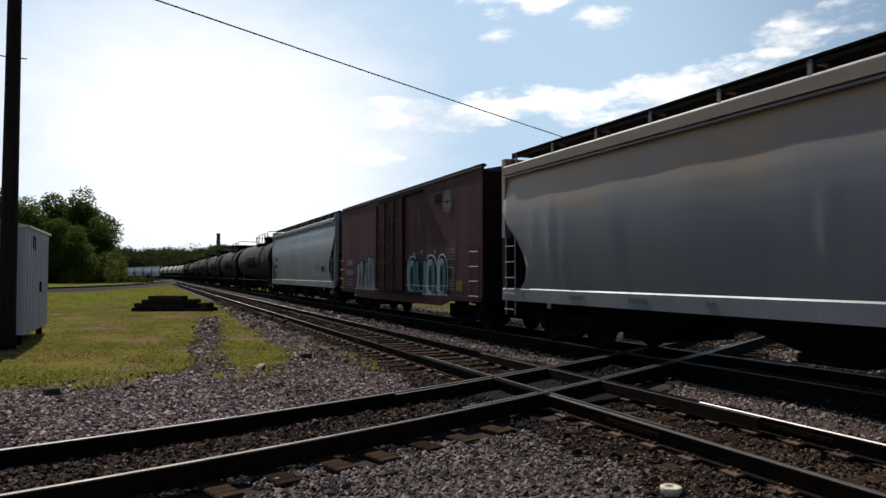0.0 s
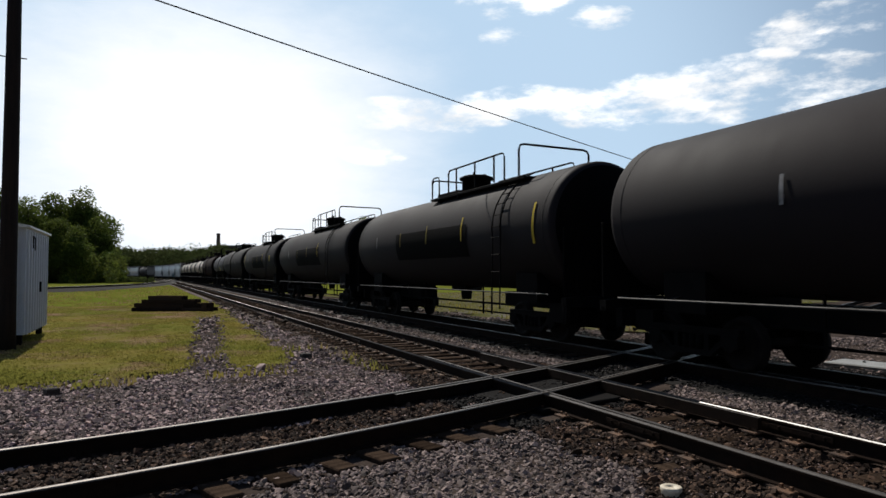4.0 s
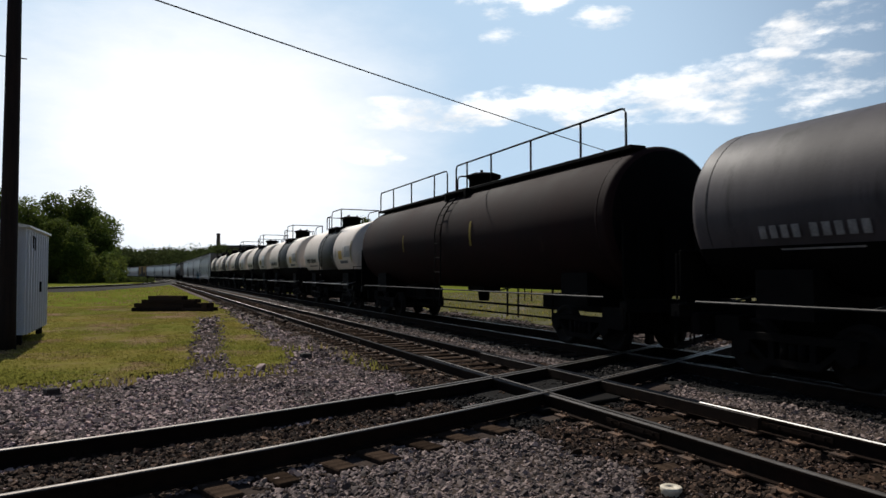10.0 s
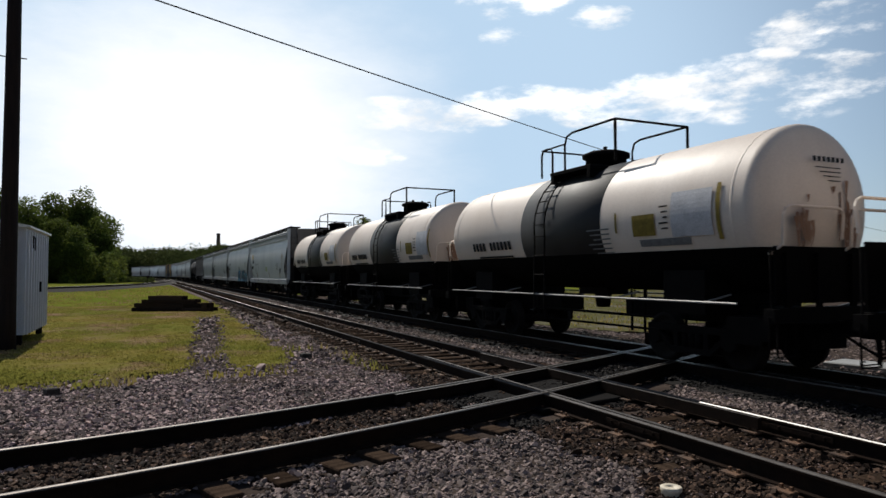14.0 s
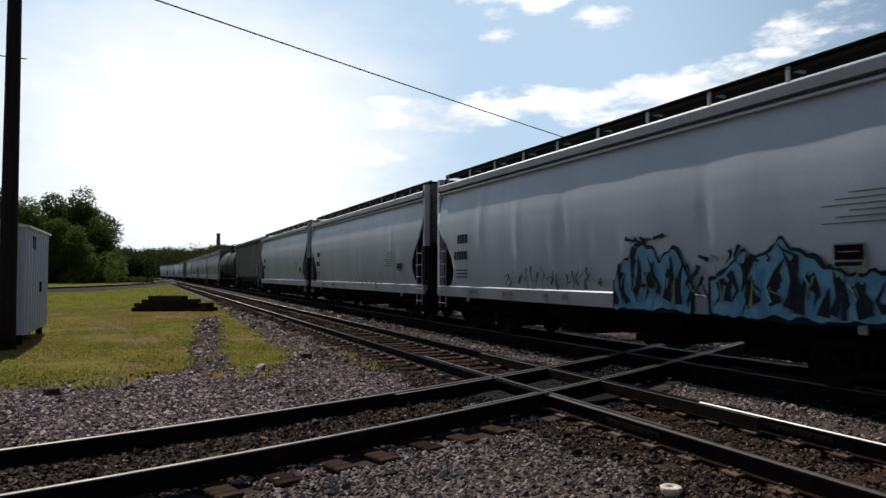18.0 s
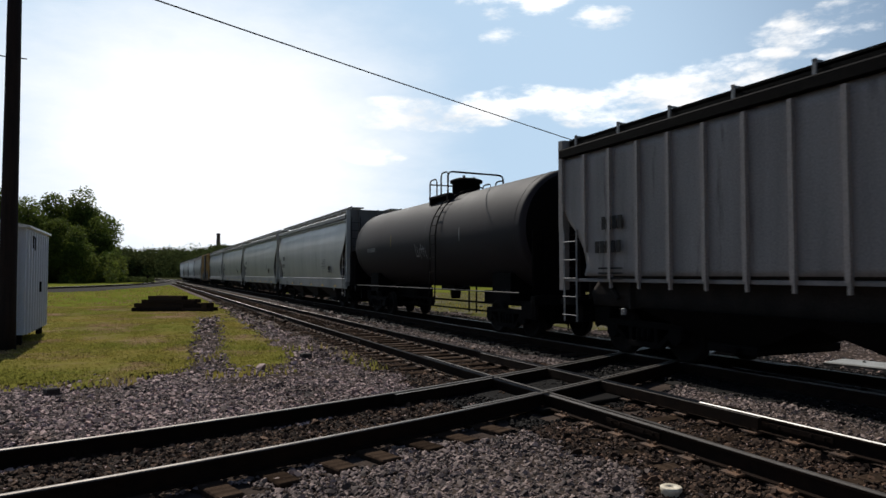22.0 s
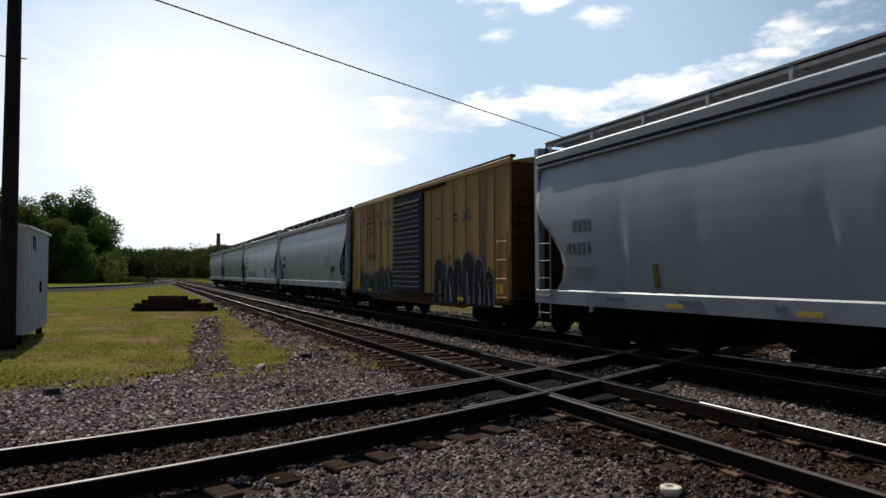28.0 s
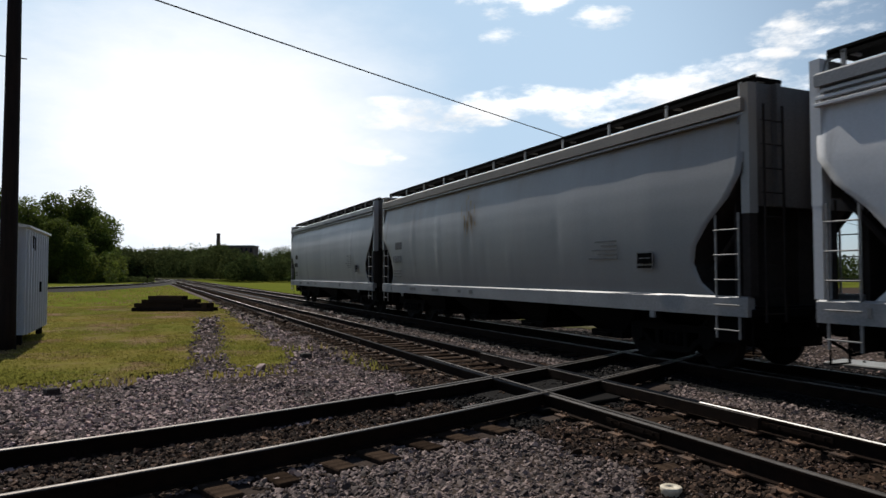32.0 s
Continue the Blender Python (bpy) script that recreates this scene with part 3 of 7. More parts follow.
def add_truck(car, y):
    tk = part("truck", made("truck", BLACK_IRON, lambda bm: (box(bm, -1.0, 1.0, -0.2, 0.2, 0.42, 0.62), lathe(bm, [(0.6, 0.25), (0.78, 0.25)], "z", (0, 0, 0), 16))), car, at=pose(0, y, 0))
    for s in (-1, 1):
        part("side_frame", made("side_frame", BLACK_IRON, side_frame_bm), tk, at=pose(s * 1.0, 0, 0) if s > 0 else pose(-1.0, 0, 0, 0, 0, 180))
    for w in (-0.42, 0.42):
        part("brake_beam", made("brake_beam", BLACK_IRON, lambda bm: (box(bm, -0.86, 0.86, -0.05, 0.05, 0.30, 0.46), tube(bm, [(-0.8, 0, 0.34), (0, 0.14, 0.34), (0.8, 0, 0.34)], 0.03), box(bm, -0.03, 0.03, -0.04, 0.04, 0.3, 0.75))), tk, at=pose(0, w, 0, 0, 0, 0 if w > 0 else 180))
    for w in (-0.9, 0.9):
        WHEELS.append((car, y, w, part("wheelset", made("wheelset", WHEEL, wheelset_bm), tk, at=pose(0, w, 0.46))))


WHEELS = []


def wheelset_bm(bm):
    for s in (-1, 1):
        lathe(bm, [(s * (0.755 + a), r) for a, r in ((0.07, 0.0001), (0.07, 0.16), (0.03, 0.18), (0.03, 0.36), (0.065, 0.38), (0.065, 0.455), (-0.05, 0.462), (-0.05, 0.485), (-0.075, 0.485), (-0.075, 0.38), (-0.03, 0.36), (-0.03, 0.16), (-0.075, 0.15), (-0.075, 0.0001))], "x", seg=24)
        for k in range(3):
            a = 2.094 * k
            lathe(bm, [(s * 0.82, 0.022), (s * 0.85, 0.022)], "x", (0, 0.11 * math.cos(a), 0.11 * math.sin(a)), 6)
    lathe(bm, [(-0.7, 0.08), (0.7, 0.08)], "x", seg=10)


def coupler_bm(bm):
    box(bm, -0.1, 0.1, -0.75, 0.0, 0.72, 0.92)
    box(bm, -0.16, 0.13, -0.9, -0.62, 0.68, 0.98)
    box(bm, -0.28, 0.28, 0.0, 0.12, 0.62, 1.02)
    tube(bm, [(0.3, 0.1, 0.72), (0.34, -0.2, 0.52), (0.2, -0.55, 0.42), (0.05, -0.75, 0.45)], 0.025)


def ends(car, L):
    for s in (-1, 1):
        turn = 0 if s < 0 else 180
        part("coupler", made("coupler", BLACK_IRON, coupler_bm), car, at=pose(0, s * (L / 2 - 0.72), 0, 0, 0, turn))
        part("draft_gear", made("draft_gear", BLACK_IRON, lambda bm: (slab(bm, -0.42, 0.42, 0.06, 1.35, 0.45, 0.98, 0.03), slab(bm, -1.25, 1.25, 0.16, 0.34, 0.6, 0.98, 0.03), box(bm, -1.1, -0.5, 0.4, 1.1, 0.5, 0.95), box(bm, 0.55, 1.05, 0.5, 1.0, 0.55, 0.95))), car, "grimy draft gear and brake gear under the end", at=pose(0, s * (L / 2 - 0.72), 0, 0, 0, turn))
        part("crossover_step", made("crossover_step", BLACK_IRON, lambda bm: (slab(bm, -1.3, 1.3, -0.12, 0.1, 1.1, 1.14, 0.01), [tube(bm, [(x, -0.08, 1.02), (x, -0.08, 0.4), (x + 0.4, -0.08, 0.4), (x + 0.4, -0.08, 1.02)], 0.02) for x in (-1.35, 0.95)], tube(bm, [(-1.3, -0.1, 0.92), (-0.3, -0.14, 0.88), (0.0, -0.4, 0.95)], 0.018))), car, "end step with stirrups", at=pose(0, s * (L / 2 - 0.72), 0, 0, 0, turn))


def ladder_bm(bm, h, w=0.42, n=5, r=0.012):
    """Stiles along z, rungs along y."""
    for y in (0, w):
        box(bm, -0.012, 0.012, y - 0.016, y + 0.016, 0, h)
    for i in range(n):
        z = h * (i + 0.35) / n
        tube(bm, [(-0.03, -0.02, z), (-0.03, w + 0.02, z)], r)


def bars_bm(bm, rows, unit=1.0):
    """Unreadable stencilled lettering: bars (y, z, width, height) on a plane x = 0."""
    for y, z, w, h in rows:
        box(bm, -0.004, 0.004, y, y + w, z, z + h)


def ribbon(bm, pts, w):
    """A flat paint stroke in the plane x = 0 along (y, z) points."""
    pts = [Vector(p) for p in pts]
    pr = None
    for i, p in enumerate(pts):
        d = (pts[min(i + 1, len(pts) - 1)] - pts[max(i - 1, 0)]).normalized()
        n = Vector((-d.y, d.x)) * w / 2
        cur = (bm.verts.new((0, *(p + n))), bm.verts.new((0, *(p - n))))
        if pr:
            bm.faces.new((pr[0], pr[1], cur[1], cur[0]))
        pr = cur


def loop_pts(cy, cz, ry, rz, a0, a1, n=12, lean=0.0):
    return [(cy + ry * math.cos(a) + lean * rz * math.sin(a), cz + rz * math.sin(a)) for a in [radians(a0 + (a1 - a0) * i / n) for i in range(n + 1)]]


def paint(name, c, rough=0.55):
    return mat("paint_" + name, c, tuple(v * 0.72 for v in c), 2.5, rough + 0.15, 0, 0.0, 30, spec=0.08)


def stroke(bm, pts, w0, w1=0.0):
    """A tapering sprayed stroke."""
    pts = [Vector(p) for p in pts]
    n = len(pts) - 1
    pr = None
    for i, p in enumerate(pts):
        d = (pts[min(i + 1, n)] - pts[max(i - 1, 0)]).normalized()
        k = Vector((-d.y, d.x)) * max(0.004, w0 + (w1 - w0) * i / n) / 2
        cur = (bm.verts.new((0, *(p + k))), bm.verts.new((0, *(p - k))))
        if pr:
            bm.faces.new((pr[0], pr[1], cur[1], cur[0]))
        pr = cur


def stain_bm(bm, cy, cz, ry, rz, n, seed):
    """A run of small streaks and dabs, thinning out from the middle."""
    r = random.Random(seed)
    for _ in range(n):
        y, z, k = cy + r.gauss(0, ry * 0.55), cz + r.gauss(0, rz * 0.5), r.uniform(0.05, 0.24)
        stroke(bm, [(y, z + k), (y + r.uniform(-0.03, 0.03), z), (y + r.uniform(-0.03, 0.03), z - k * r.uniform(0.5, 1.5))], r.uniform(0.02, 0.11), 0.01)


def strip(bm, y0, y1, low, high, n=60):
    """Sprayed area between two edges over the length."""
    pr = None
    for i in range(n + 1):
        y = y0 + (y1 - y0) * i / n
        cur = (bm.verts.new((0, y, low(y))), bm.verts.new((0, y, max(low(y) + 0.01, high(y)))))
        if pr:
            bm.faces.new((pr[0], cur[0], cur[1], pr[1]))
        pr = cur


def arch_pts(cy, w, z0, z1, n=14):
    """An arch with upright legs."""
    zs = z1 - w * 0.55
    out = [(cy - w / 2, z0), (cy - w / 2, (z0 + zs) / 2)] + [(cy - w / 2 * math.cos(math.pi * i / n), zs + w * 0.55 * math.sin(math.pi * i / n)) for i in range(n + 1)] + [(cy + w / 2, (z0 + zs) / 2), (cy + w / 2, z0)]
    return [(y + 0.05 * w * noise.noise((y * 5, z * 4, w)), z + 0.05 * noise.noise((z * 5, y * 3, w + 4))) for y, z in out]


def spray(car, name, material, x, draws):
    """One colour of a sprayed piece, as a thin film of paint on the car's side."""
    bm = bmesh.new()
    for n, d in enumerate(draws):
        before = len(bm.verts)
        d(bm)
        bm.verts.ensure_lookup_table()
        for v in bm.verts[before:]:
            v.co.x -= 0.0003 * n
    part(name, finish(bm, name, material), car, "unreadable spray-painted shapes", at=pose(x, 0, 0), kind="stuff")


def jag(y, seed, f=3.0):
    return noise.noise((y * f, seed, 0.3)) + 0.5 * noise.noise((y * f * 2.7, seed, 4.1))


def wild_piece(car, x, y0, y1, z0, crest, fill, line, accent, seed, n=16, rough=2.2):
    """A jagged blue-style piece: one coloured body, dark wedges and a few bright flicks; spells nothing."""
    r = random.Random(seed)
    top = lambda y: z0 + crest((y - y0) / (y1 - y0)) * (1 + 0.3 * jag(y, seed, rough))
    spray(car, "graffiti_shadow", line, x - 0.004, [lambda bm: strip(bm, y0 - 0.08, y1 + 0.06, lambda y: z0 - 0.02 + 0.06 * jag(y, seed + 3), lambda y: top(min(max(y, y0), y1)) + 0.05 + 0.12 * max(0, jag(y, seed + 5, 6.0)))])
    spray(car, "graffiti_fill", fill, x - 0.010, [lambda bm: strip(bm, y0, y1, lambda y: z0 + 0.03 + 0.07 * jag(y, seed + 1), top)])
    marks = []
    for i in range(n):
        y = y0 + (y1 - y0) * (i + r.uniform(0.2, 0.8)) / n
        h = top(y) - z0
        za, zb = z0 + h * r.uniform(0.1, 0.4), z0 + h * r.uniform(0.6, 1.02)
        b, lean = r.uniform(-0.16, 0.16), r.uniform(-0.18, 0.18)
        p = [(y, za), (y + b + lean * 0.3, za + (zb - za) * 0.35), (y + b * 0.7 + lean * 0.7, za + (zb - za) * 0.7), (y + lean, zb)]
        if r.random() < 0.5:
            p.reverse()
        marks.append((p, r.uniform(0.12, 0.30)))
    spray(car, "graffiti_line", line, x - 0.018, [lambda bm, p=p, w=w: stroke(bm, p, w, 0.01) for p, w in marks])
    spray(car, "graffiti_shine", accent, x - 0.026, [lambda bm, p=p: stroke(bm, [(a + 0.09, b + 0.02) for a, b in p[:3]], 0.045, 0.01) for p, w in marks[1::3]])


def finger_piece(car, x, y0, y1, z0, z1, fill, line, back, seed, n=6):
    """Upright swollen fingers in pale paint with dark rims over a coloured cloud."""
    r = random.Random(seed)
    w = (y1 - y0) / n
    spray(car, "graffiti_back", back, x - 0.003, [lambda bm: strip(bm, y0 - 0.25, y1 - w * 1.5, lambda y: z0 + 0.35, lambda y: z1 - 0.18 + 0.22 * jag(y, seed, 2.0))])
    fing = []
    for i in range(n):
        cy = y0 + w * (i + 0.5)
        top = z1 - r.uniform(0.0, 0.28) - (0.25 if i in (0, n - 1) else 0)
        lean = r.uniform(-0.22, 0.22)
        fing.append([(cy + lean * k * k, z0 + (top - z0) * k) for k in (0, .25, .5, .75, .92, 1.0)])
    wid = (1.15, 1.0, 0.72, 0.95, 0.8, 0.3)

    def finger(bm, p, grow):
        pr = None
        for (a, b), k in zip(p, wid):
            cur = [bm.verts.new((0, a + s * (w * k * 0.46 + grow), b + (grow if k == 0.3 else 0))) for s in (-1, 1)]
            if pr:
                bm.faces.new((pr[0], pr[1], cur[1], cur[0]))
            pr = cur
    spray(car, "graffiti_line", line, x - 0.009, [lambda bm, p=p: finger(bm, p, 0.06) for p in fing])
    spray(car, "graffiti_fill", fill, x - 0.015, [lambda bm, p=p: finger(bm, p, 0.0) for p in fing] + [lambda bm: strip(bm, y0 - 0.2, y1 + 0.25, lambda y: z0 - 0.08, lambda y: z0 + 0.26 + 0.14 * jag(y, seed))])
    spray(car, "graffiti_shade", line, x - 0.022, [lambda bm, p=p: stroke(bm, [(a + w * 0.36, b) for a, b in p[1:5]], 0.03, 0.05) for p in fing] + [lambda bm, p=p: stroke(bm, [(a - w * 0.05, b) for a, b in p[:4]], 0.04, 0.01) for p in fing[::2]])


def arch_piece(car, x, arches, z0, rim, fill, inner, edge):
    """Arches with a pale rim, a dark body and a pale slit: (centre, width, top) each."""
    spray(car, "graffiti_rim", rim, x - 0.004, [lambda bm, a=a: (stroke(bm, arch_pts(a[0], a[1], z0, a[2]), 0.10, 0.09)) for a in arches])
    def body(bm, a):
        p = arch_pts(a[0], a[1] - 0.06, z0 - 0.03, a[2] - 0.03)
        bm.faces.new([bm.verts.new((0, *q)) for q in p])
    spray(car, "graffiti_fill", fill, x - 0.010, [lambda bm, a=a: body(bm, a) for a in arches])
    spray(car, "graffiti_inner", inner, x - 0.016, [lambda bm, a=a, n=n: stroke(bm, [(a[0] - a[1] * 0.12, z0), (a[0] - a[1] * (0.02 if n % 2 else 0.14), z0 + (a[2] - z0) * 0.35), (a[0] + a[1] * 0.08, z0 + (a[2] - z0) * (0.62 if n % 2 else 0.5))], a[1] * 0.26, a[1] * 0.1) for n, a in enumerate(arches)])
    spray(car, "graffiti_edge", edge, x - 0.022, [lambda bm, a=a: stroke(bm, arch_pts(a[0] + 0.03, a[1] * 0.7, z0, z0 + (a[2] - z0) * 0.84)[3:], 0.012, 0.035) for a in arches[::2]])


def balloon_piece(car, x, shapes, z0, z1, rim, dark, pale, mid):
    """Swollen rings and cups, (centre, width, kind): a pale rim, a dark outline, and two-tone fill round a dark core."""
    zm, hz = (z0 + z1) / 2, (z1 - z0) / 2
    y0, y1 = min(c - w / 2 for c, w, k in shapes) - 0.15, max(c + w / 2 for c, w, k in shapes) + 0.12

    def oval(bm, cy, cz, ry, rz, seed):
        bm.faces.new([bm.verts.new((0, cy + p * (1 + 0.05 * noise.noise((p * 3, q * 3, seed))), max(z0, cz + q))) for p, q in [(ry * math.copysign(abs(math.cos(a)) ** 0.8, math.cos(a)), rz * math.sin(a)) for a in [2 * math.pi * i / 32 for i in range(32)]]])
    spray(car, "graffiti_back", dark, x - 0.003, [lambda bm: strip(bm, y0, y1, lambda y: z0 - 0.02, lambda y: z1 - 0.32 + 0.18 * jag(y, 7, 2.5))])
    rings = [(c, w) for c, w, k in shapes if k == "ring"]
    cups = [(c, w) for c, w, k in shapes if k == "cup"]
    spray(car, "graffiti_rim", rim, x - 0.008, [lambda bm, c=c, w=w: oval(bm, c, zm + 0.02, w * 0.56, hz * 1.02, c) for c, w in rings])
    spray(car, "graffiti_outline", dark, x - 0.013, [lambda bm, c=c, w=w: oval(bm, c, zm, w * 0.51, hz * 0.96, c) for c, w in rings] + [lambda bm, c=c, w=w: stroke(bm, [(c + s * w * k, z0 + (z1 - z0) * q) for s, k, q in ((1, 0.5, 0.92), (1, 0.52, 0.5), (1, 0.3, 0.08), (-1, 0.3, 0.08), (-1, 0.52, 0.5), (-1, 0.5, 0.92))], 0.36, 0.36) for c, w in cups])
    spray(car, "graffiti_fill", pale, x - 0.018, [lambda bm, c=c, w=w: oval(bm, c + w * 0.06, zm - 0.02, w * 0.42, hz * 0.86, c + 2) for c, w in rings])
    spray(car, "graffiti_tone", mid, x - 0.023, [lambda bm, c=c, w=w: oval(bm, c - w * 0.18, zm - 0.05, w * 0.2, hz * 0.74, c + 3) for c, w in rings] + [lambda bm, c=c, w=w: stroke(bm, [(c + s * w * k, z0 + (z1 - z0) * q) for s, k, q in ((1, 0.48, 0.88), (1, 0.5, 0.5), (1, 0.3, 0.12), (-1, 0.3, 0.12), (-1, 0.5, 0.5), (-1, 0.48, 0.88))], 0.25, 0.25) for c, w in cups])
    spray(car, "graffiti_core", dark, x - 0.028, [lambda bm, c=c, w=w: oval(bm, c + w * 0.03, zm - 0.04, w * 0.13, hz * 0.6, c + 5) for c, w in rings])
    spray(car, "graffiti_band", rim, x - 0.033, [lambda bm, z=z: stroke(bm, [(y1, z), ((y0 + y1) / 2, z - 0.02), (y0, z + 0.01)], 0.03, 0.02) for z in (z0 + 0.42, z0 + 0.14)] + [lambda bm, c=c, w=w: stroke(bm, [(c + w * 0.3, z0 + 0.1), (c + w * 0.34, zm), (c + w * 0.22, z1 - 0.3)], 0.05, 0.02) for c, w in rings])
    spray(car, "graffiti_bubble", rim, x - 0.008, [lambda bm, y=y, z=z, r=r: oval(bm, y, z, r, r * 1.4, y) for y, z, r in ((y1 + 0.03, z1 - 0.02, 0.03), (y1 - 0.02, z1 + 0.06, 0.02), (y1 - 0.75, z1 + 0.1, 0.045), (y1 - 0.9, z1 + 0.06, 0.025), (y1 - 1.35, z1 + 0.12, 0.028), (y1 - 1.5, z1 + 0.15, 0.045), (y1 - 1.55, z1 + 0.02, 0.02), (y1 - 2.6, z1 + 0.1, 0.035))])


def loose_strokes(car, x, y0, y1, z0, z1, dark, pale, seed, n=22):
    """Drips, wedges and flicks sprayed over a piece."""
    r = random.Random(seed)
    sets = ([], [])
    for i in range(n):
        y = y0 + (y1 - y0) * (i + r.random()) / n
        za, zb = z0 + (z1 - z0) * r.uniform(0, 0.45), z0 + (z1 - z0) * r.uniform(0.5, 1.05)
        lean, b = r.uniform(-0.2, 0.2), r.uniform(-0.14, 0.14)
        p = [(y, za), (y + b, za + (zb - za) * 0.4), (y + b * 0.4 + lean, za + (zb - za) * 0.75), (y + lean, zb)]
        sets[i % 3 == 1].append((p if r.random() < 0.5 else p[::-1], r.uniform(0.04, 0.13)))
    spray(car, "graffiti_overspray", dark, x - 0.004, [lambda bm, p=p, w=w: stroke(bm, p, w, 0.015) for p, w in sets[0]])
    spray(car, "graffiti_accent", pale, x - 0.010, [lambda bm, p=p, w=w: stroke(bm, p, w * 0.45, 0.01) for p, w in sets[1]])


HOP = [(0.98, 1.28, 0.75), (1.25, 1.40, 0.62), (1.5, 1.46, 0.95), (1.8, 1.50, 1.08), (2.1, 1.53, 1.0), (2.45, 1.55, 0.70), (2.8, 1.56, 0.28), (3.15, 1.55, 0.03), (3.4, 1.522, 0), (3.7, 1.48, 0), (4.0, 1.42, 0), (4.16, 1.37, 0), (4.2, 1.30, 0), (4.3, 0.8, 0), (4.34, 0.02, 0)]
UP = 0.12   # height of the roof edge over the pattern


def hopper_body_bm(bm, Lb, seed, curve):
    """Bulged sheet sides that run in under the slope sheets at both ends."""
    ny = 110
    rd = random.Random(seed * 10 + 1)
    dents = [(rd.uniform(-0.42, 0.42) * Lb, rd.uniform(1.6, 2.6), rd.uniform(0.5, 1.2), rd.uniform(0.05, 0.12), rd.choice((-1, 1)) * rd.uniform(0.02, 0.045)) for _ in range(9)]
    rings = []
    levels = []
    for (z, w, i1), (z2, w2, i2) in zip(HOP, HOP[1:]):
        m = 3 if 1.2 < z < 4.0 else 1
        levels += [(z + (z2 - z) * k / m, w + (w2 - w) * k / m, i1 + (i2 - i1) * k / m) for k in range(m)]
    levels.append(HOP[-1])
    for z, w, ins in levels:
        ww = w if curve else ((1.5 if z > 1.55 else 1.1) if z < 4.1 else w)
        h = Lb / 2 - ins * (1.0 if curve else 0.85)
        ys = [-h + 2 * h * i / ny for i in range(ny + 1)]
        def bulge(y):
            # plates between the welded partitions sit a little hollow
            k = sum(d * math.exp(-((y - dy) / w) ** 2 - ((z - dz) / h2) ** 2) for dy, dz, h2, w, d in dents) if curve else 0.0
            return ww + k - (0.009 * abs(math.sin(math.pi * 8 * (y / Lb + 0.5))) + 0.003 * noise.noise((y * 0.7, z * 0.8, seed))) * (1 if 1.2 < z < 4.1 and curve else 0)
        zz = z + UP * min(1.0, max(0.0, (z - 1.25) / 2.9))
        ring = [bm.verts.new((-bulge(y), y, zz)) for y in ys] + [bm.verts.new((bulge(y), y, zz)) for y in reversed(ys)]
        rings.append(ring)
    n = len(rings[0])
    for a, b in zip(rings, rings[1:]):
        for i in range(n):
            f = bm.faces.new((a[i], a[(i + 1) % n], b[(i + 1) % n], b[i]))
            f.smooth = i % (ny + 1) != ny
            # slope sheets and the ribbed car's lower rings take the dark recess colour
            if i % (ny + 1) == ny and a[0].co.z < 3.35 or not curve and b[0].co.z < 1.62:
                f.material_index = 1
    bm.faces.new(rings[0][::-1])
    bm.faces.new(rings[-1])


def bay_bm(bm, w0=1.3, w1=0.55, d0=1.75, d1=0.45, z0=1.0, z1=0.32):
    a = [bm.verts.new((x * w0, y * d0, z0)) for x, y in ((-1, -1), (1, -1), (1, 1), (-1, 1))]
    b = [bm.verts.new((x * w1 * 1.6, y * d1, z1 + 0.12)) for x, y in ((-1, -1), (1, -1), (1, 1), (-1, 1))]
    for i in range(4):
        bm.faces.new((a[i], a[(i + 1) % 4], b[(i + 1) % 4], b[i]))
    bm.faces.new(a)
    bm.faces.new(b[::-1])
    box(bm, -1.0, 1.0, -0.52, 0.52, z1, z1 + 0.14)
    box(bm, -1.12, -1.0, -0.2, 0.2, z1 + 0.02, z1 + 0.1)


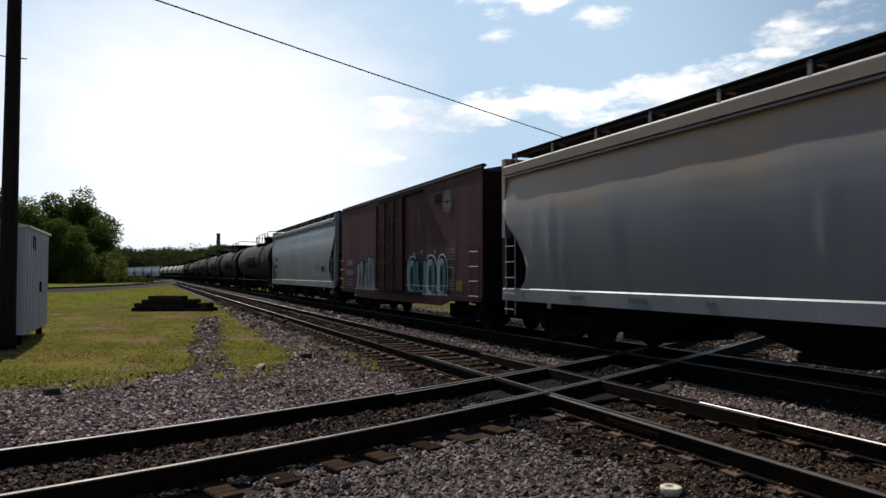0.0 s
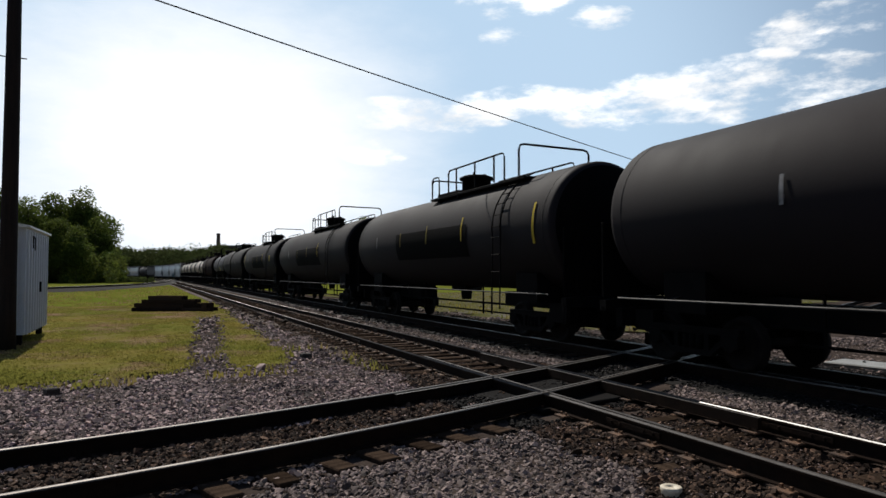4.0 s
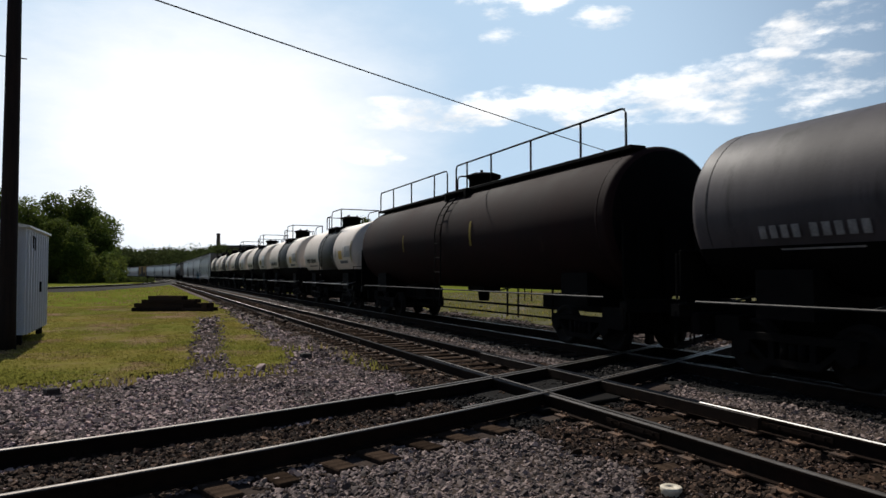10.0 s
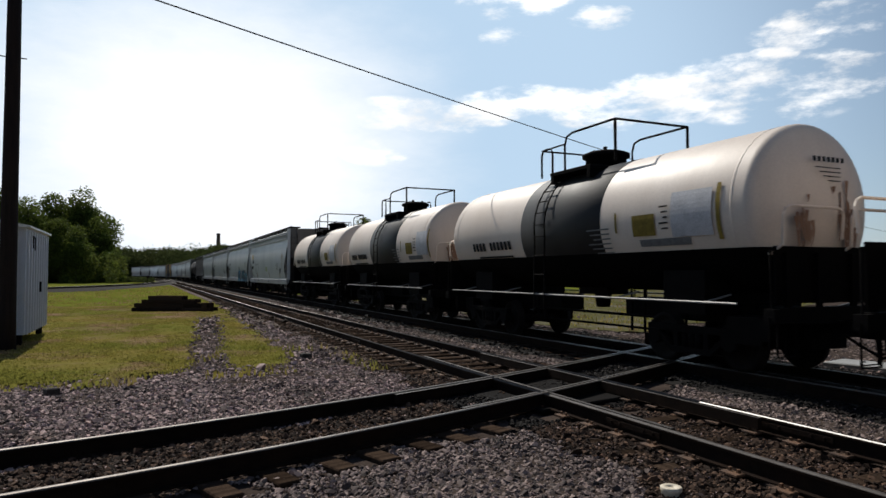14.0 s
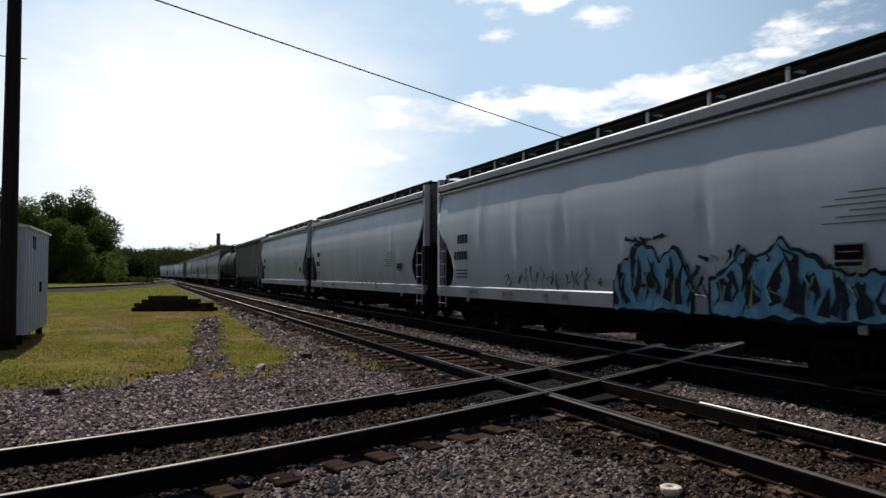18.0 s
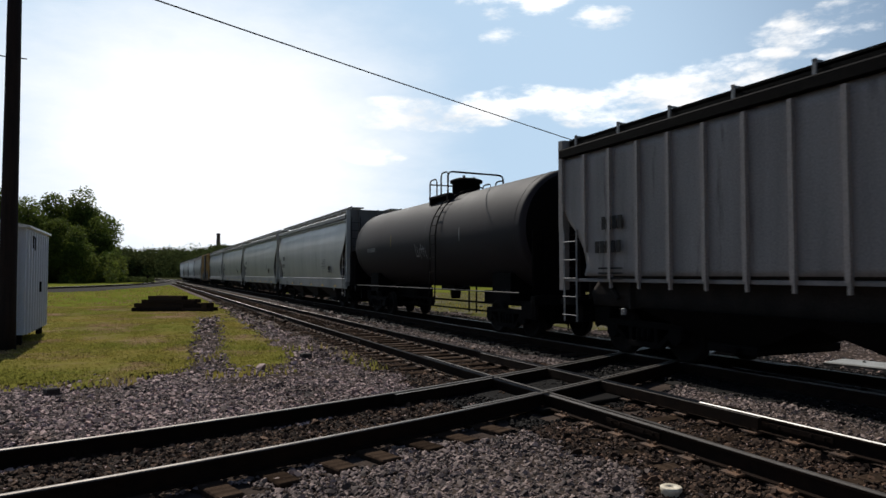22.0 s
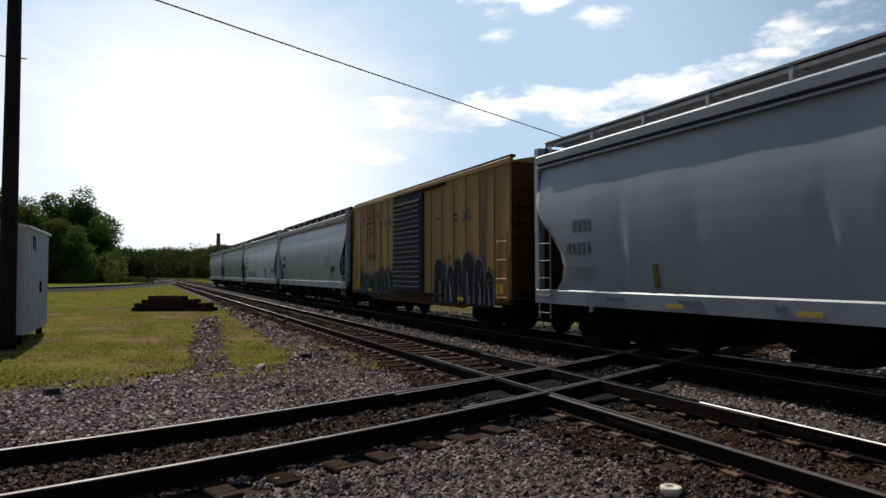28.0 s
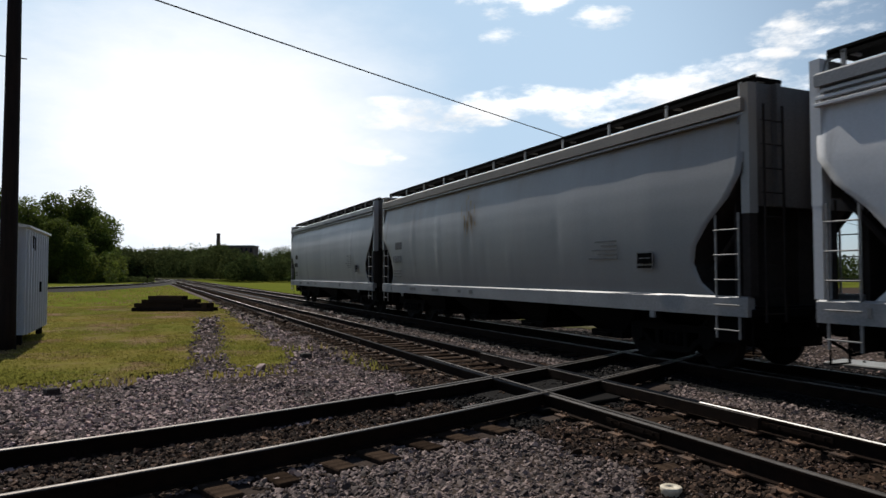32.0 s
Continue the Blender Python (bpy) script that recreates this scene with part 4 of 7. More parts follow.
def hopper(L, body, label, seed=0, style="curved", rust=None, sill=None, ladder=LADDER_GREY, marks=DARK_MARK, logo=None):
    car = thing("hopper_car", label, "hopper car", "cars of the freight train")
    Lb = L - 1.25
    curve = style == "curved"
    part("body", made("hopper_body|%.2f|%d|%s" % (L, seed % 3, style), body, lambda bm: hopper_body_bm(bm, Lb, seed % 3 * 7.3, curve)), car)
    sill = sill or body
    tip = 4.55   # the end sheet stands up to the walkway
    if not curve:
        h = Lb / 2 - 0.1
        for side in (-1, 1):
            for i in range(19):
                y = -h + 2 * h * i / 18
                low = max(0.33, (1.75 - (h - abs(y))) * 1.15)
                me = made("rib|%.2f" % low, body, lambda bm: (box(bm, -0.08, 0.0, -0.04, 0.04, low, 2.98), box(bm, -0.05, 0.0, -0.025, 0.025, low - 0.16, low)))
                part("rib", me, car, at=pose(side * 1.5, y, 1.2, 0, 0, 0 if side < 0 else 180))
    for side in (-1, 1):
        part("side_sill", made("side_sill|%.2f|%s" % (L, style), sill, (lambda bm: (slab(bm, -0.06, 0.09, -Lb / 2 - 0.05, Lb / 2 + 0.05, 0.98, 1.47 if 22 <= seed <= 24 else 1.3, 0.03))) if curve else (lambda bm: slab(bm, 0.0, 0.09, -Lb / 2, Lb / 2, 1.49, 1.56, 0.02))), car, "pale side sill" if curve else "plain lower edge of the side", at=pose(side * (1.44 if 22 <= seed <= 24 else 1.47), 0, 0, 0, 0, 0 if side < 0 else 180))
        part("eave", made("eave|%.2f|%d" % (L, bool(rust)), rust or (sill if curve else BLACK_IRON), lambda bm: slab(bm, -0.13, 0.07, -Lb / 2, Lb / 2, 4.09 if rust else 4.13, 4.32, 0.03)), car, at=pose(side * 1.43, 0, UP, 0, 0, 0 if side < 0 else 180))
        for z in ((4.07, 3.97, 3.87) if seed in (16, 28) else ((4.05,) if curve else ())):
            part("ridge", made("ridge|%.2f" % L, body, lambda bm: slab(bm, -0.04, 0.05, -Lb / 2, Lb / 2, -0.02, 0.025, 0.008)), car, at=pose(side * (1.47 + (4.07 - z) * 0.3), 0, z + UP, 0, 0, 0 if side < 0 else 180))
        part("walkway", made("walkway|%.2f" % L, STEEL_GREY if 22 <= seed <= 25 else BLACK_IRON, lambda bm: (slab(bm, -0.3, 0.3, -Lb / 2 - 0.02, Lb / 2 + 0.02, 4.62, 4.67, 0.01), box(bm, -0.3, -0.27, -Lb / 2 - 0.02, Lb / 2 + 0.02, 4.55, 4.7))), car, "dark roof walkway grating", at=pose(side * 0.95, 0, UP if curve else UP - 0.14, 0, 0, 0 if side < 0 else 180))
        n = 11
        for i in range(n):
            y = -Lb / 2 + 0.25 + (Lb - 0.5) * i / (n - 1)
            part("walkway_bracket", made("bracket", WHITE_RUNG if seed % 2 or 22 <= seed <= 24 else STEEL_GREY, lambda bm: (box(bm, -0.03, 0.0, -0.03, 0.03, 4.3, 4.63), box(bm, -0.03, 0.35, -0.02, 0.02, 4.58, 4.62))), car, at=pose(side * 1.26, y, UP, 0, 0, 0 if side < 0 else 180))
    part("roof_hatch", made("hatch|%.2f" % L, BLACK_IRON, lambda bm: slab(bm, -0.34, 0.34, -Lb / 2 + 0.5, Lb / 2 - 0.5, 4.33, 4.6, 0.05)), car, "long trough hatch cover", at=pose(0, 0, UP))
    for s in (-1, 1):
        rot = 0 if s < 0 else 180
        e = s * Lb / 2
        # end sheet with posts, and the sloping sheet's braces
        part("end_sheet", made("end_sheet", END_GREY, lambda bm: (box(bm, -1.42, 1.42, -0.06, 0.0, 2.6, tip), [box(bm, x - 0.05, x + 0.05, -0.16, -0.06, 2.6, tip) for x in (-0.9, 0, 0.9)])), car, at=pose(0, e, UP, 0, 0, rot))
        # bulkhead, stiffeners and web are added to close the view through the end
        part("end_bulkhead", made("end_bulkhead", RECESS_DARK, lambda bm: box(bm, -1.34, 1.0, 0.32, 0.36, 1.1, 2.9)), car, "grimy lower end plate", at=pose(0, e, 0, 0, 0, rot))
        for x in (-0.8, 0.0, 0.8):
            part("stiffener", made("stiffener", RECESS_DARK, lambda bm: box(bm, -0.06, 0.06, 0.2, 0.32, 1.1, 2.9)), car, at=pose(x * -s, e, 0, 0, 0, rot))
        part("bolster_web", made("bolster_web", RECESS_DARK, lambda bm: box(bm, -1.22, 1.22, 1.9, 1.96, 0.95, 2.05)), car, "dark cross plate over the truck, added to close the end", at=pose(0, e, 0, 0, 0, rot))
        part("end_platform", made("end_platform", BLACK_IRON, lambda bm: (box(bm, -1.45, 1.45, -0.12, 0.4, 0.98, 1.1), box(bm, -0.35, 0.35, 0.0, 2.6, 0.7, 1.0), box(bm, -0.08, 0.08, 1.4, 1.6, 1.0, 2.2))), car, at=pose(0, e, 0, 0, 0, rot))
        for x in (-1.42, 1.42):
            part("corner_post", made("corner_post", body, lambda bm: slab(bm, -0.09, 0.09, -0.10, 0.06, 2.6, tip + 0.1, 0.0)), car, at=pose(x, e, 0, 0, 0, rot))
            part("corner_foot", made("corner_foot", RECESS_DARK if seed in (0, 18, 19) or seed >= 29 else body, lambda bm: slab(bm, -0.085, 0.085, -0.09, 0.05, 1.3, 2.6, 0.0)), car, at=pose(x, e, 0, 0, 0, rot))
            part("end_brace", made("end_brace", RECESS_DARK, lambda bm: tube(bm, [(0, 0.1, 2.75), (0, 1.5, 1.15)], 0.05)), car, at=pose(x * 0.8, e, 0, 0, 0, rot))
        for x in (-1.5, 1.5):
            # side ladder at each corner
            part("ladder", made("ladder|2.05", ladder, lambda bm: ladder_bm(bm, 2.0, 0.46, 5)), car, "side ladder", at=pose(x * 1.01, e + (0.12 if s < 0 else -0.58), 0.62))
        part("end_ladder", made("ladder|end", RECESS_DARK, lambda bm: ladder_bm(bm, 3.4, 0.42, 9)), car, "end ladder", at=pose(-1.3, e + s * 0.2, 0.9, 0, 0, -90))
        part("grab_rail", made("grab_rail", ladder, lambda bm: tube(bm, [(-1.5, 0.05, 3.9), (-1.48, 0.0, 4.25), (-1.38, 0.0, 4.5), (-1.1, 0.0, 4.62), (-0.7, 0.0, 4.66)], 0.02)), car, "bent grab rail at the roof corner", at=pose(0, e - s * 0.06, UP))
        for x in (-1.5, 1.5):
            part("jacking_pad", made("jacking_pad", sill, lambda bm: (slab(bm, -0.02, 0.02, -0.06, 0.06, 0.86, 0.985, 0.01), lathe(bm, [(-0.026, 0.025), (0.026, 0.025)], "x", (0, 0, 0.91), 10))), car, at=pose(x, e - s * 2.1, 0))
        add_truck(car, s * (L / 2 - 2.75))
    nb = 3 if seed % 2 == 0 else 4
    span = Lb - 5.4
    for i in range(nb):
        y = (i - (nb - 1) / 2) * span / nb * 1.02
        part("hopper_bay", made("bay|%d" % nb, RECESS_DARK if 22 <= seed <= 24 else BLACK_IRON, lambda bm: bay_bm(bm, d0=span / nb / 2)), car, at=pose(0, y, 0))
    if marks:
        r = random.Random(seed)
        y0 = Lb / 2 - 2.15
        rows = [(y0 + 0.17 * i, 2.55, 0.12, 0.26) for i in range(4)] + [(y0 + 0.05 + 0.17 * i, 2.08, 0.12, 0.24) for i in range(5)] + [(y0, 1.75 - 0.1 * j, 0.75, 0.035) for j in range(3)]
        part("lettering", made("lettering|%.2f|%d" % (L, seed % 3), marks, lambda bm: bars_bm(bm, rows)), car, at=pose(-1.565, 0, 0), kind="stuff")
        yp = -L / 2 + (2.0 if seed in (19, 28) else (3.3 if 22 <= seed <= 24 else 2.65))
        part("data_panel", made("data_panel|%.2f" % yp, BLACK_IRON, lambda bm: (box(bm, -0.004, 0.004, yp, yp + 0.4, 1.84, 2.04), box(bm, -0.004, 0.004, yp, yp + 0.4, 1.76, 1.81))), car, "black consolidated data panel", at=pose(-1.565, 0, 0))
        part("data_frame", made("data_frame|%.2f" % yp, WHITE_MARK, lambda bm: bars_bm(bm, [(yp - 0.02, 1.73, 0.44, 0.012), (yp - 0.02, 2.05, 0.44, 0.012), (yp - 0.02, 1.73, 0.012, 0.33), (yp + 0.41, 1.73, 0.012, 0.33)] + [(yp + 0.05, 1.94, 0.3, 0.012)])), car, "white frame and small lines of the data panel", at=pose(-1.57, 0, 0), kind="stuff")
        if seed != 17:
            part("text_block", made("text_block|%.2f|%d" % (yp, seed % 3), FAINT_MARK, lambda bm: bars_bm(bm, [(yp + 1.0, 1.95 + 0.085 * j, 0.5 + 0.5 * ((j * 7 + seed) % 5) / 5, 0.028) for j in range(7 - seed % 3)])), car, "small faded stencilled text", at=pose(-1.565, 0, 0), kind="stuff")
    if logo:
        part("yellow_sign", made("yellow_sign|%.2f" % L, logo, lambda bm: box(bm, -0.006, 0.006, Lb / 2 - 2.05, Lb / 2 - 1.45, 2.9, 3.25)), car, "yellow painted panel", at=pose(-1.572, 0, 0))
    ends(car, L)
    return car


def tank(L, R, body, label, seed=0, zc=None, band=None, lower=None, marks=None, low_rail=True, rail_mat=None, dome=0.0, rails_style="box", level=0.66, tall=False):
    car = thing("tank_car", label, "tank car", "cars of the freight train")
    Lt = L - 1.5
    zc = zc or (2.81 if R > 1.5 else 2.74)
    lad_y = {"long": dome - 4.35, "box": dome - 0.9, "low": dome, "walk": dome, "frame": dome + 0.6}[rails_style]
    h = Lt / 2
    rail_mat = rail_mat or BLACK_IRON

    def profile():
        d = 0.44
        end = [(h - d + 0.03, R - 0.004), (h - d + 0.08, R - 0.02), (h - d + 0.13, R - 0.06), (h - d + 0.17, R - 0.12)] + [(h - d + 0.17 + 0.27 * (1 - k * k), k * (R - 0.12)) for k in (0.85, 0.65, 0.45, 0.25, 0.08)]
        end.append((h, 0.01))
        return [(-a, r) for a, r in reversed(end)] + [(-h + d, R), (-h / 2, R), (0, R), (h / 2, R), (h - d, R)] + end

    def prof(bm):
        lathe(bm, profile(), "y", (0, 0, zc), 56)
        # unlit dished ends of the dark tanks are coloured black to carry their shade
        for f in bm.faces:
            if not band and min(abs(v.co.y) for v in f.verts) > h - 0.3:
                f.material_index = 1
    part("tank", made("tank|%.2f|%.2f" % (L, R), body, prof), car)
    for s in (-1, 1):
        part("weld_seam", made("seam|%.2f" % R, body, lambda bm: lathe(bm, [(-0.02, R + 0.001), (-0.012, R + 0.006), (0.012, R + 0.006), (0.02, R + 0.001)], "y", (0, 0, zc), 56)), car, at=pose(0, s * (h - 0.66), 0))
    if band:
        part("spill_band", made("band|%.2f" % R, band, lambda bm: lathe(bm, [(-1.75, R), (-1.74, R + 0.008), (1.43, R + 0.008), (1.44, R)], "y", (0, 0, zc), 56)), car, "dark painted band round the middle")
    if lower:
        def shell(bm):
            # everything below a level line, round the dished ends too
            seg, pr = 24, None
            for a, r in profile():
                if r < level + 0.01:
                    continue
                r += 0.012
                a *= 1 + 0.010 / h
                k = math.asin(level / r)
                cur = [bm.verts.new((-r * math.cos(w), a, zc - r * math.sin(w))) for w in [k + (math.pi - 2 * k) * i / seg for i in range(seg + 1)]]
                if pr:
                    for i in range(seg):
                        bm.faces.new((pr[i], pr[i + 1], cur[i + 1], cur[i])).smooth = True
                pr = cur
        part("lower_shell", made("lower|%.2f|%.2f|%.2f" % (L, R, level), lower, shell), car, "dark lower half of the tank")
    # platform, dome and railings on top
    top = zc + R
    mh = 0.26 if rails_style == "frame" and not tall else 0.40
    part("manway", made("manway|%.2f|%.2f" % (R, mh), BLACK_IRON, lambda bm: (lathe(bm, [(top - 0.1, 0.48), (top + mh, 0.48), (top + mh, 0.56), (top + mh + 0.08, 0.56), (top + mh + 0.14, 0.4)], "z", (0, 0, 0), 22), [lathe(bm, [(top + mh + 0.08, 0.05), (top + mh + 0.22, 0.05)], "z", (0.3 * math.cos(k), 0.3 * math.sin(k), 0), 6) for k in (0, 2, 4)])), car, "dark manway dome with bolted cover", at=pose(0, dome, 0))
    part("platform", made("platform|%.2f|%s" % (R, rails_style == "box"), BLACK_IRON, lambda bm: [slab(bm, 0.55 if s > 0 else -1.05, 1.05 if s > 0 else -0.55, -0.8, 0.8, top - 0.14, top - 0.06, 0.01) for s in (-1, 1)] + [box(bm, -1.05, 1.05, y - 0.06, y + 0.06, top - 0.34, top - 0.12) for y in (-0.72, 0.72)]), car, "walkway platform beside the dome", at=pose(0, dome, 0))

    def hoop(bm, x, y0, y1, z0, z1, r=0.026):
        tube(bm, [(x, y0, z0), (x, y0, z1 - 0.12), (x, y0 + 0.06, z1 - 0.02), (x, y0 + 0.16, z1), (x, y1 - 0.16, z1), (x, y1 - 0.06, z1 - 0.02), (x, y1, z1 - 0.12), (x, y1, z0)], r)

    def across(bm, y, x0, x1, z0, z1, r=0.026):
        tube(bm, [(x0, y, z0), (x0, y, z1 - 0.14), (x0 + 0.05, y, z1 - 0.03), (x0 + 0.16, y, z1), (x1 - 0.16, y, z1 - 0.02), (x1 - 0.05, y, z1 - 0.06), (x1, y, z1 - 0.16), (x1, y, z0)], r)

    def railing(name, fn):
        part("platform_railing", made("%s|%.2f|%s|%.2f" % (name, R, rails_style, L), rail_mat, fn), car, "black pipe railing")
    t0 = top - 0.12
    if rails_style == "long":
        railing("near", lambda bm: (hoop(bm, -1.02, dome - 3.7, dome, t0, top + 0.64), [tube(bm, [(-1.02, dome + k, t0), (-1.02, dome + k, top + 0.64)], 0.026) for k in (-3.1, -1.9, -0.6)]))
        railing("rear", lambda bm: (hoop(bm, -1.02, dome + 0.75, dome + 1.33, t0, top + 0.55), across(bm, dome + 1.33, -1.02, 0.9, t0, top + 0.5)))
        railing("front", lambda bm: across(bm, dome - 4.45, -1.0, 1.25, t0, top + 0.75, 0.03))
        railing("far", lambda bm: (hoop(bm, 1.02, dome - 4.1, dome + 0.4, t0, top + 0.45), [tube(bm, [(1.02, dome + k, t0), (1.02, dome + k, top + 0.45)], 0.026) for k in (-3.0, -1.3)]))
        part("walkway_plank", made("plank|%.2f" % R, BLACK_IRON, lambda bm: slab(bm, -1.06, -0.55, dome - 4.8, dome + 1.4, t0 - 0.1, t0 - 0.03, 0.01)), car, "narrow walkway along the tank top")
    elif rails_style == "frame":
        hi, lo = top + 0.78, top + 0.56
        for x in (-1.0, 1.0):
            railing("frame_side%d" % x, lambda bm: (tube(bm, [(x, -1.75, t0), (x, -1.75, hi)], 0.032), tube(bm, [(x, -1.75, hi), (x, -0.2, hi), (x, 0.02, hi - 0.06), (x, 0.1, hi - 0.25), (x, 0.1, t0)], 0.026)))
            railing("frame_rear%d" % x, lambda bm: hoop(bm, x, 0.62, 1.1, t0, lo))
        railing("frame_front", lambda bm: tube(bm, [(-1.0, -1.75, hi), (1.0, -1.75, hi)], 0.026))
        railing("frame_middle", lambda bm: (tube(bm, [(-1.0, 1.1, lo), (1.0, 1.1, lo)], 0.022), tube(bm, [(-1.0, 0.1, lo), (-1.0, 0.7, lo)], 0.02)))
    elif rails_style == "low":
        railing("near", lambda bm: (hoop(bm, -0.9, dome - 1.25, dome + 1.05, t0, top + 0.6), hoop(bm, -0.9, dome + 1.1, dome + 1.7, t0, top + 0.5), tube(bm, [(-0.9, dome + 1.7, top + 0.5), (0.9, dome + 1.7, top + 0.5)], 0.024)))
        railing("far", lambda bm: (hoop(bm, 0.9, dome - 1.25, dome + 0.4, t0, top + 0.5), hoop(bm, 0.9, dome + 1.1, dome + 1.7, t0, top + 0.5)))
        railing("long_rail", lambda bm: (tube(bm, [(-0.25, dome - 1.3, t0), (-0.25, dome - 1.35, top + 0.2), (-0.25, dome - 1.5, top + 0.28), (-0.25, -h - 0.02, top + 0.28), (-0.25, -h - 0.2, top + 0.2), (-0.25, -h - 0.26, top), (-0.25, -h - 0.2, top - 0.5), (-0.25, -h, top - 0.7)], 0.024), [tube(bm, [(-0.25, k, t0), (-0.25, k, top + 0.28)], 0.018) for k in (-h + 0.9, -h + 2.8, -h + 4.7)]))
        railing("rear_rail", lambda bm: hoop(bm, -0.5, dome + 1.6, h - 2.6, t0, top + 0.22))
    elif rails_style == "walk":
        railing("rear_rail", lambda bm: (hoop(bm, -0.8, 1.1, h - 0.6, t0, top + 0.75), [tube(bm, [(-0.8, k, t0), (-0.8, k, top + 0.75)], 0.026) for k in (2.2, 4.4, 6.4)]))
        railing("front_rail", lambda bm: (hoop(bm, -0.8, -h + 0.6, 0.4, t0, top + 0.8), [tube(bm, [(-0.8, k, t0), (-0.8, k, top + 0.8)], 0.026) for k in (-2.0, -4.2, -6.4, -0.4)]))
        railing("middle", lambda bm: across(bm, 0.5, -0.7, 0.9, t0, top + 0.5))
        part("walkway_plank", made("plankwalk|%.2f" % R, BLACK_IRON, lambda bm: slab(bm, -0.85, -0.45, -h + 0.4, h - 0.4, t0 + 0.02, t0 + 0.1, 0.01)), car, "long walkway along the tank top")
    else:
        drop = 0.24 if seed == 21 else 0.0
        railing("rear", lambda bm: (hoop(bm, -1.03, dome + 0.15, dome + 0.75, t0, top - drop + 0.75), tube(bm, [(-1.03, dome + 0.75, top - drop + 0.62), (1.03, dome + 0.75, top - drop + 0.62)], 0.022)))
        railing("front", lambda bm: (across(bm, dome - 0.75, -1.03, 1.03, t0, top - drop + 0.88, 0.03), hoop(bm, -1.03, dome - 0.75, dome - 0.2, t0, top - drop + 0.88)))
        railing("far", lambda bm: (hoop(bm, 1.03, dome + 0.15, dome + 0.75, t0, top - drop + 0.7), hoop(bm, 1.03, dome - 0.75, dome - 0.2, t0, top - drop + 0.7)))
    for s in (-1, 1):
        # ladder down the side
        def lad(bm):
            a0, a1 = radians(80), radians(-8)
            for y in (-0.22, 0.22):
                tube(bm, [(-(R + 0.09) * math.cos(a0 + (a1 - a0) * i / 8), y, zc + (R + 0.09) * math.sin(a0 + (a1 - a0) * i / 8)) for i in range(9)] + [(-R - 0.1, y, 0.75)], 0.02)
            for i in range(11):
                a = a0 + (a1 - a0) * i / 8
                p = (-(R + 0.09) * math.cos(a), zc + (R + 0.09) * math.sin(a)) if i < 8 else (-R - 0.1, zc - 0.2 - (i - 8) * 0.45)
                tube(bm, [(p[0], -0.22, p[1]), (p[0], 0.22, p[1])], 0.014)
        part("ladder", made("tank_ladder|%.2f" % R, rail_mat, lad), car, "steel ladder over the tank's flank", at=pose(0, lad_y, 0, 0, 0, 0 if s < 0 else 180))
        # handrail along the sill, with stanchions and low pipes
        part("handrail", made("handrail|%.2f" % L, PALE_PIPE if band else PIPE, lambda bm: (tube(bm, [(-1.5, -h + 0.5, 1.18), (-1.5, h - 0.5, 1.18)], 0.02), [tube(bm, [(-1.5, y, 1.18), (-0.9, y, 1.3)], 0.02) for y in (-h * 0.8, -h * 0.4, h * 0.4, h * 0.8)])), car, "pale handrail along the tank", at=pose(0, 0, 0, 0, 0, 0 if s < 0 else 180))
        part("saddle", made("saddle|%.2f" % R, BLACK_IRON, lambda bm: (box(bm, -1.2, 1.2, -0.5, 0.5, 0.95, zc - R * 0.72), box(bm, -0.35, 0.35, -0.8, 2.6, 0.75, 1.15))), car, at=pose(0, s * (L / 2 - 2.7), 0, 0, 0, 180 if s > 0 else 0))
        part("end_sill", made("end_sill", BLACK_IRON, lambda bm: (box(bm, -1.45, 1.45, -0.1, 0.1, 0.9, 1.12), box(bm, -0.3, 0.3, 0.0, 1.8, 0.75, 1.1), [tube(bm, [(x, 0, 1.0), (x, 0, 0.45), (x + 0.35, 0, 0.45), (x + 0.35, 0, 1.0)], 0.018) for x in (-1.45, 1.1)], [tube(bm, [(x, 0, 1.1), (x, 0, 2.0), (x * 0.5, 0, 2.0)], 0.02) for x in (-1.4, 1.4)])), car, at=pose(0, s * (h + 0.05), 0, 0, 0, 0 if s < 0 else 180))
        add_truck(car, s * (L / 2 - 2.7))
    for s in (-1, 1):
        # flat shield before the lower part of the dished end
        hs = zc - level if band or lower else zc - 0.1
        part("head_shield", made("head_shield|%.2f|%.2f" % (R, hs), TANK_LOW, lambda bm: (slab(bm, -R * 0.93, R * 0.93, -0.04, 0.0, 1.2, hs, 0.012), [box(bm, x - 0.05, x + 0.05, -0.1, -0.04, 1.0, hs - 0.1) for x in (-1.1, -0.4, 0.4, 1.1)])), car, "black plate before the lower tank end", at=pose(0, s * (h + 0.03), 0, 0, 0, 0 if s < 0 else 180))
    if band:
        for s in (-1, 1):
            for x0, x1 in ((-1.26, 0.1), (0.3, 1.3)):
                part("end_rail", made("end_rail|%.1f" % x0, body, lambda bm: tube(bm, [(x0, 0.1, 1.95), (x0, -0.14, 2.1), (x0, -0.16, 2.56), (x0 + 0.05, -0.17, 2.65), (x0 + 0.15, -0.17, 2.69), (x1 - 0.15, -0.17, 2.69), (x1 - 0.05, -0.17, 2.65), (x1, -0.16, 2.56), (x1, -0.12, 2.2)], 0.026)), car, "white pipe rail before the tank end", at=pose(0, s * (h + 0.02), 0, 0, 0, 0 if s < 0 else 180))
            part("end_lettering", made("end_lettering", DARK_MARK, lambda bm: bars_bm(bm, [(-0.38 + 0.11 * k, 3.46, 0.06, 0.08) for k in range(7)] + [(-0.3, 3.36 - 0.07 * k, 0.6 - 0.1 * k, 0.014) for k in range(4)])), car, "small black stencilled marks on the tank end", at=pose(0, s * (h + 0.002), 0, 0, 0, 90 if s < 0 else -90), kind="stuff")
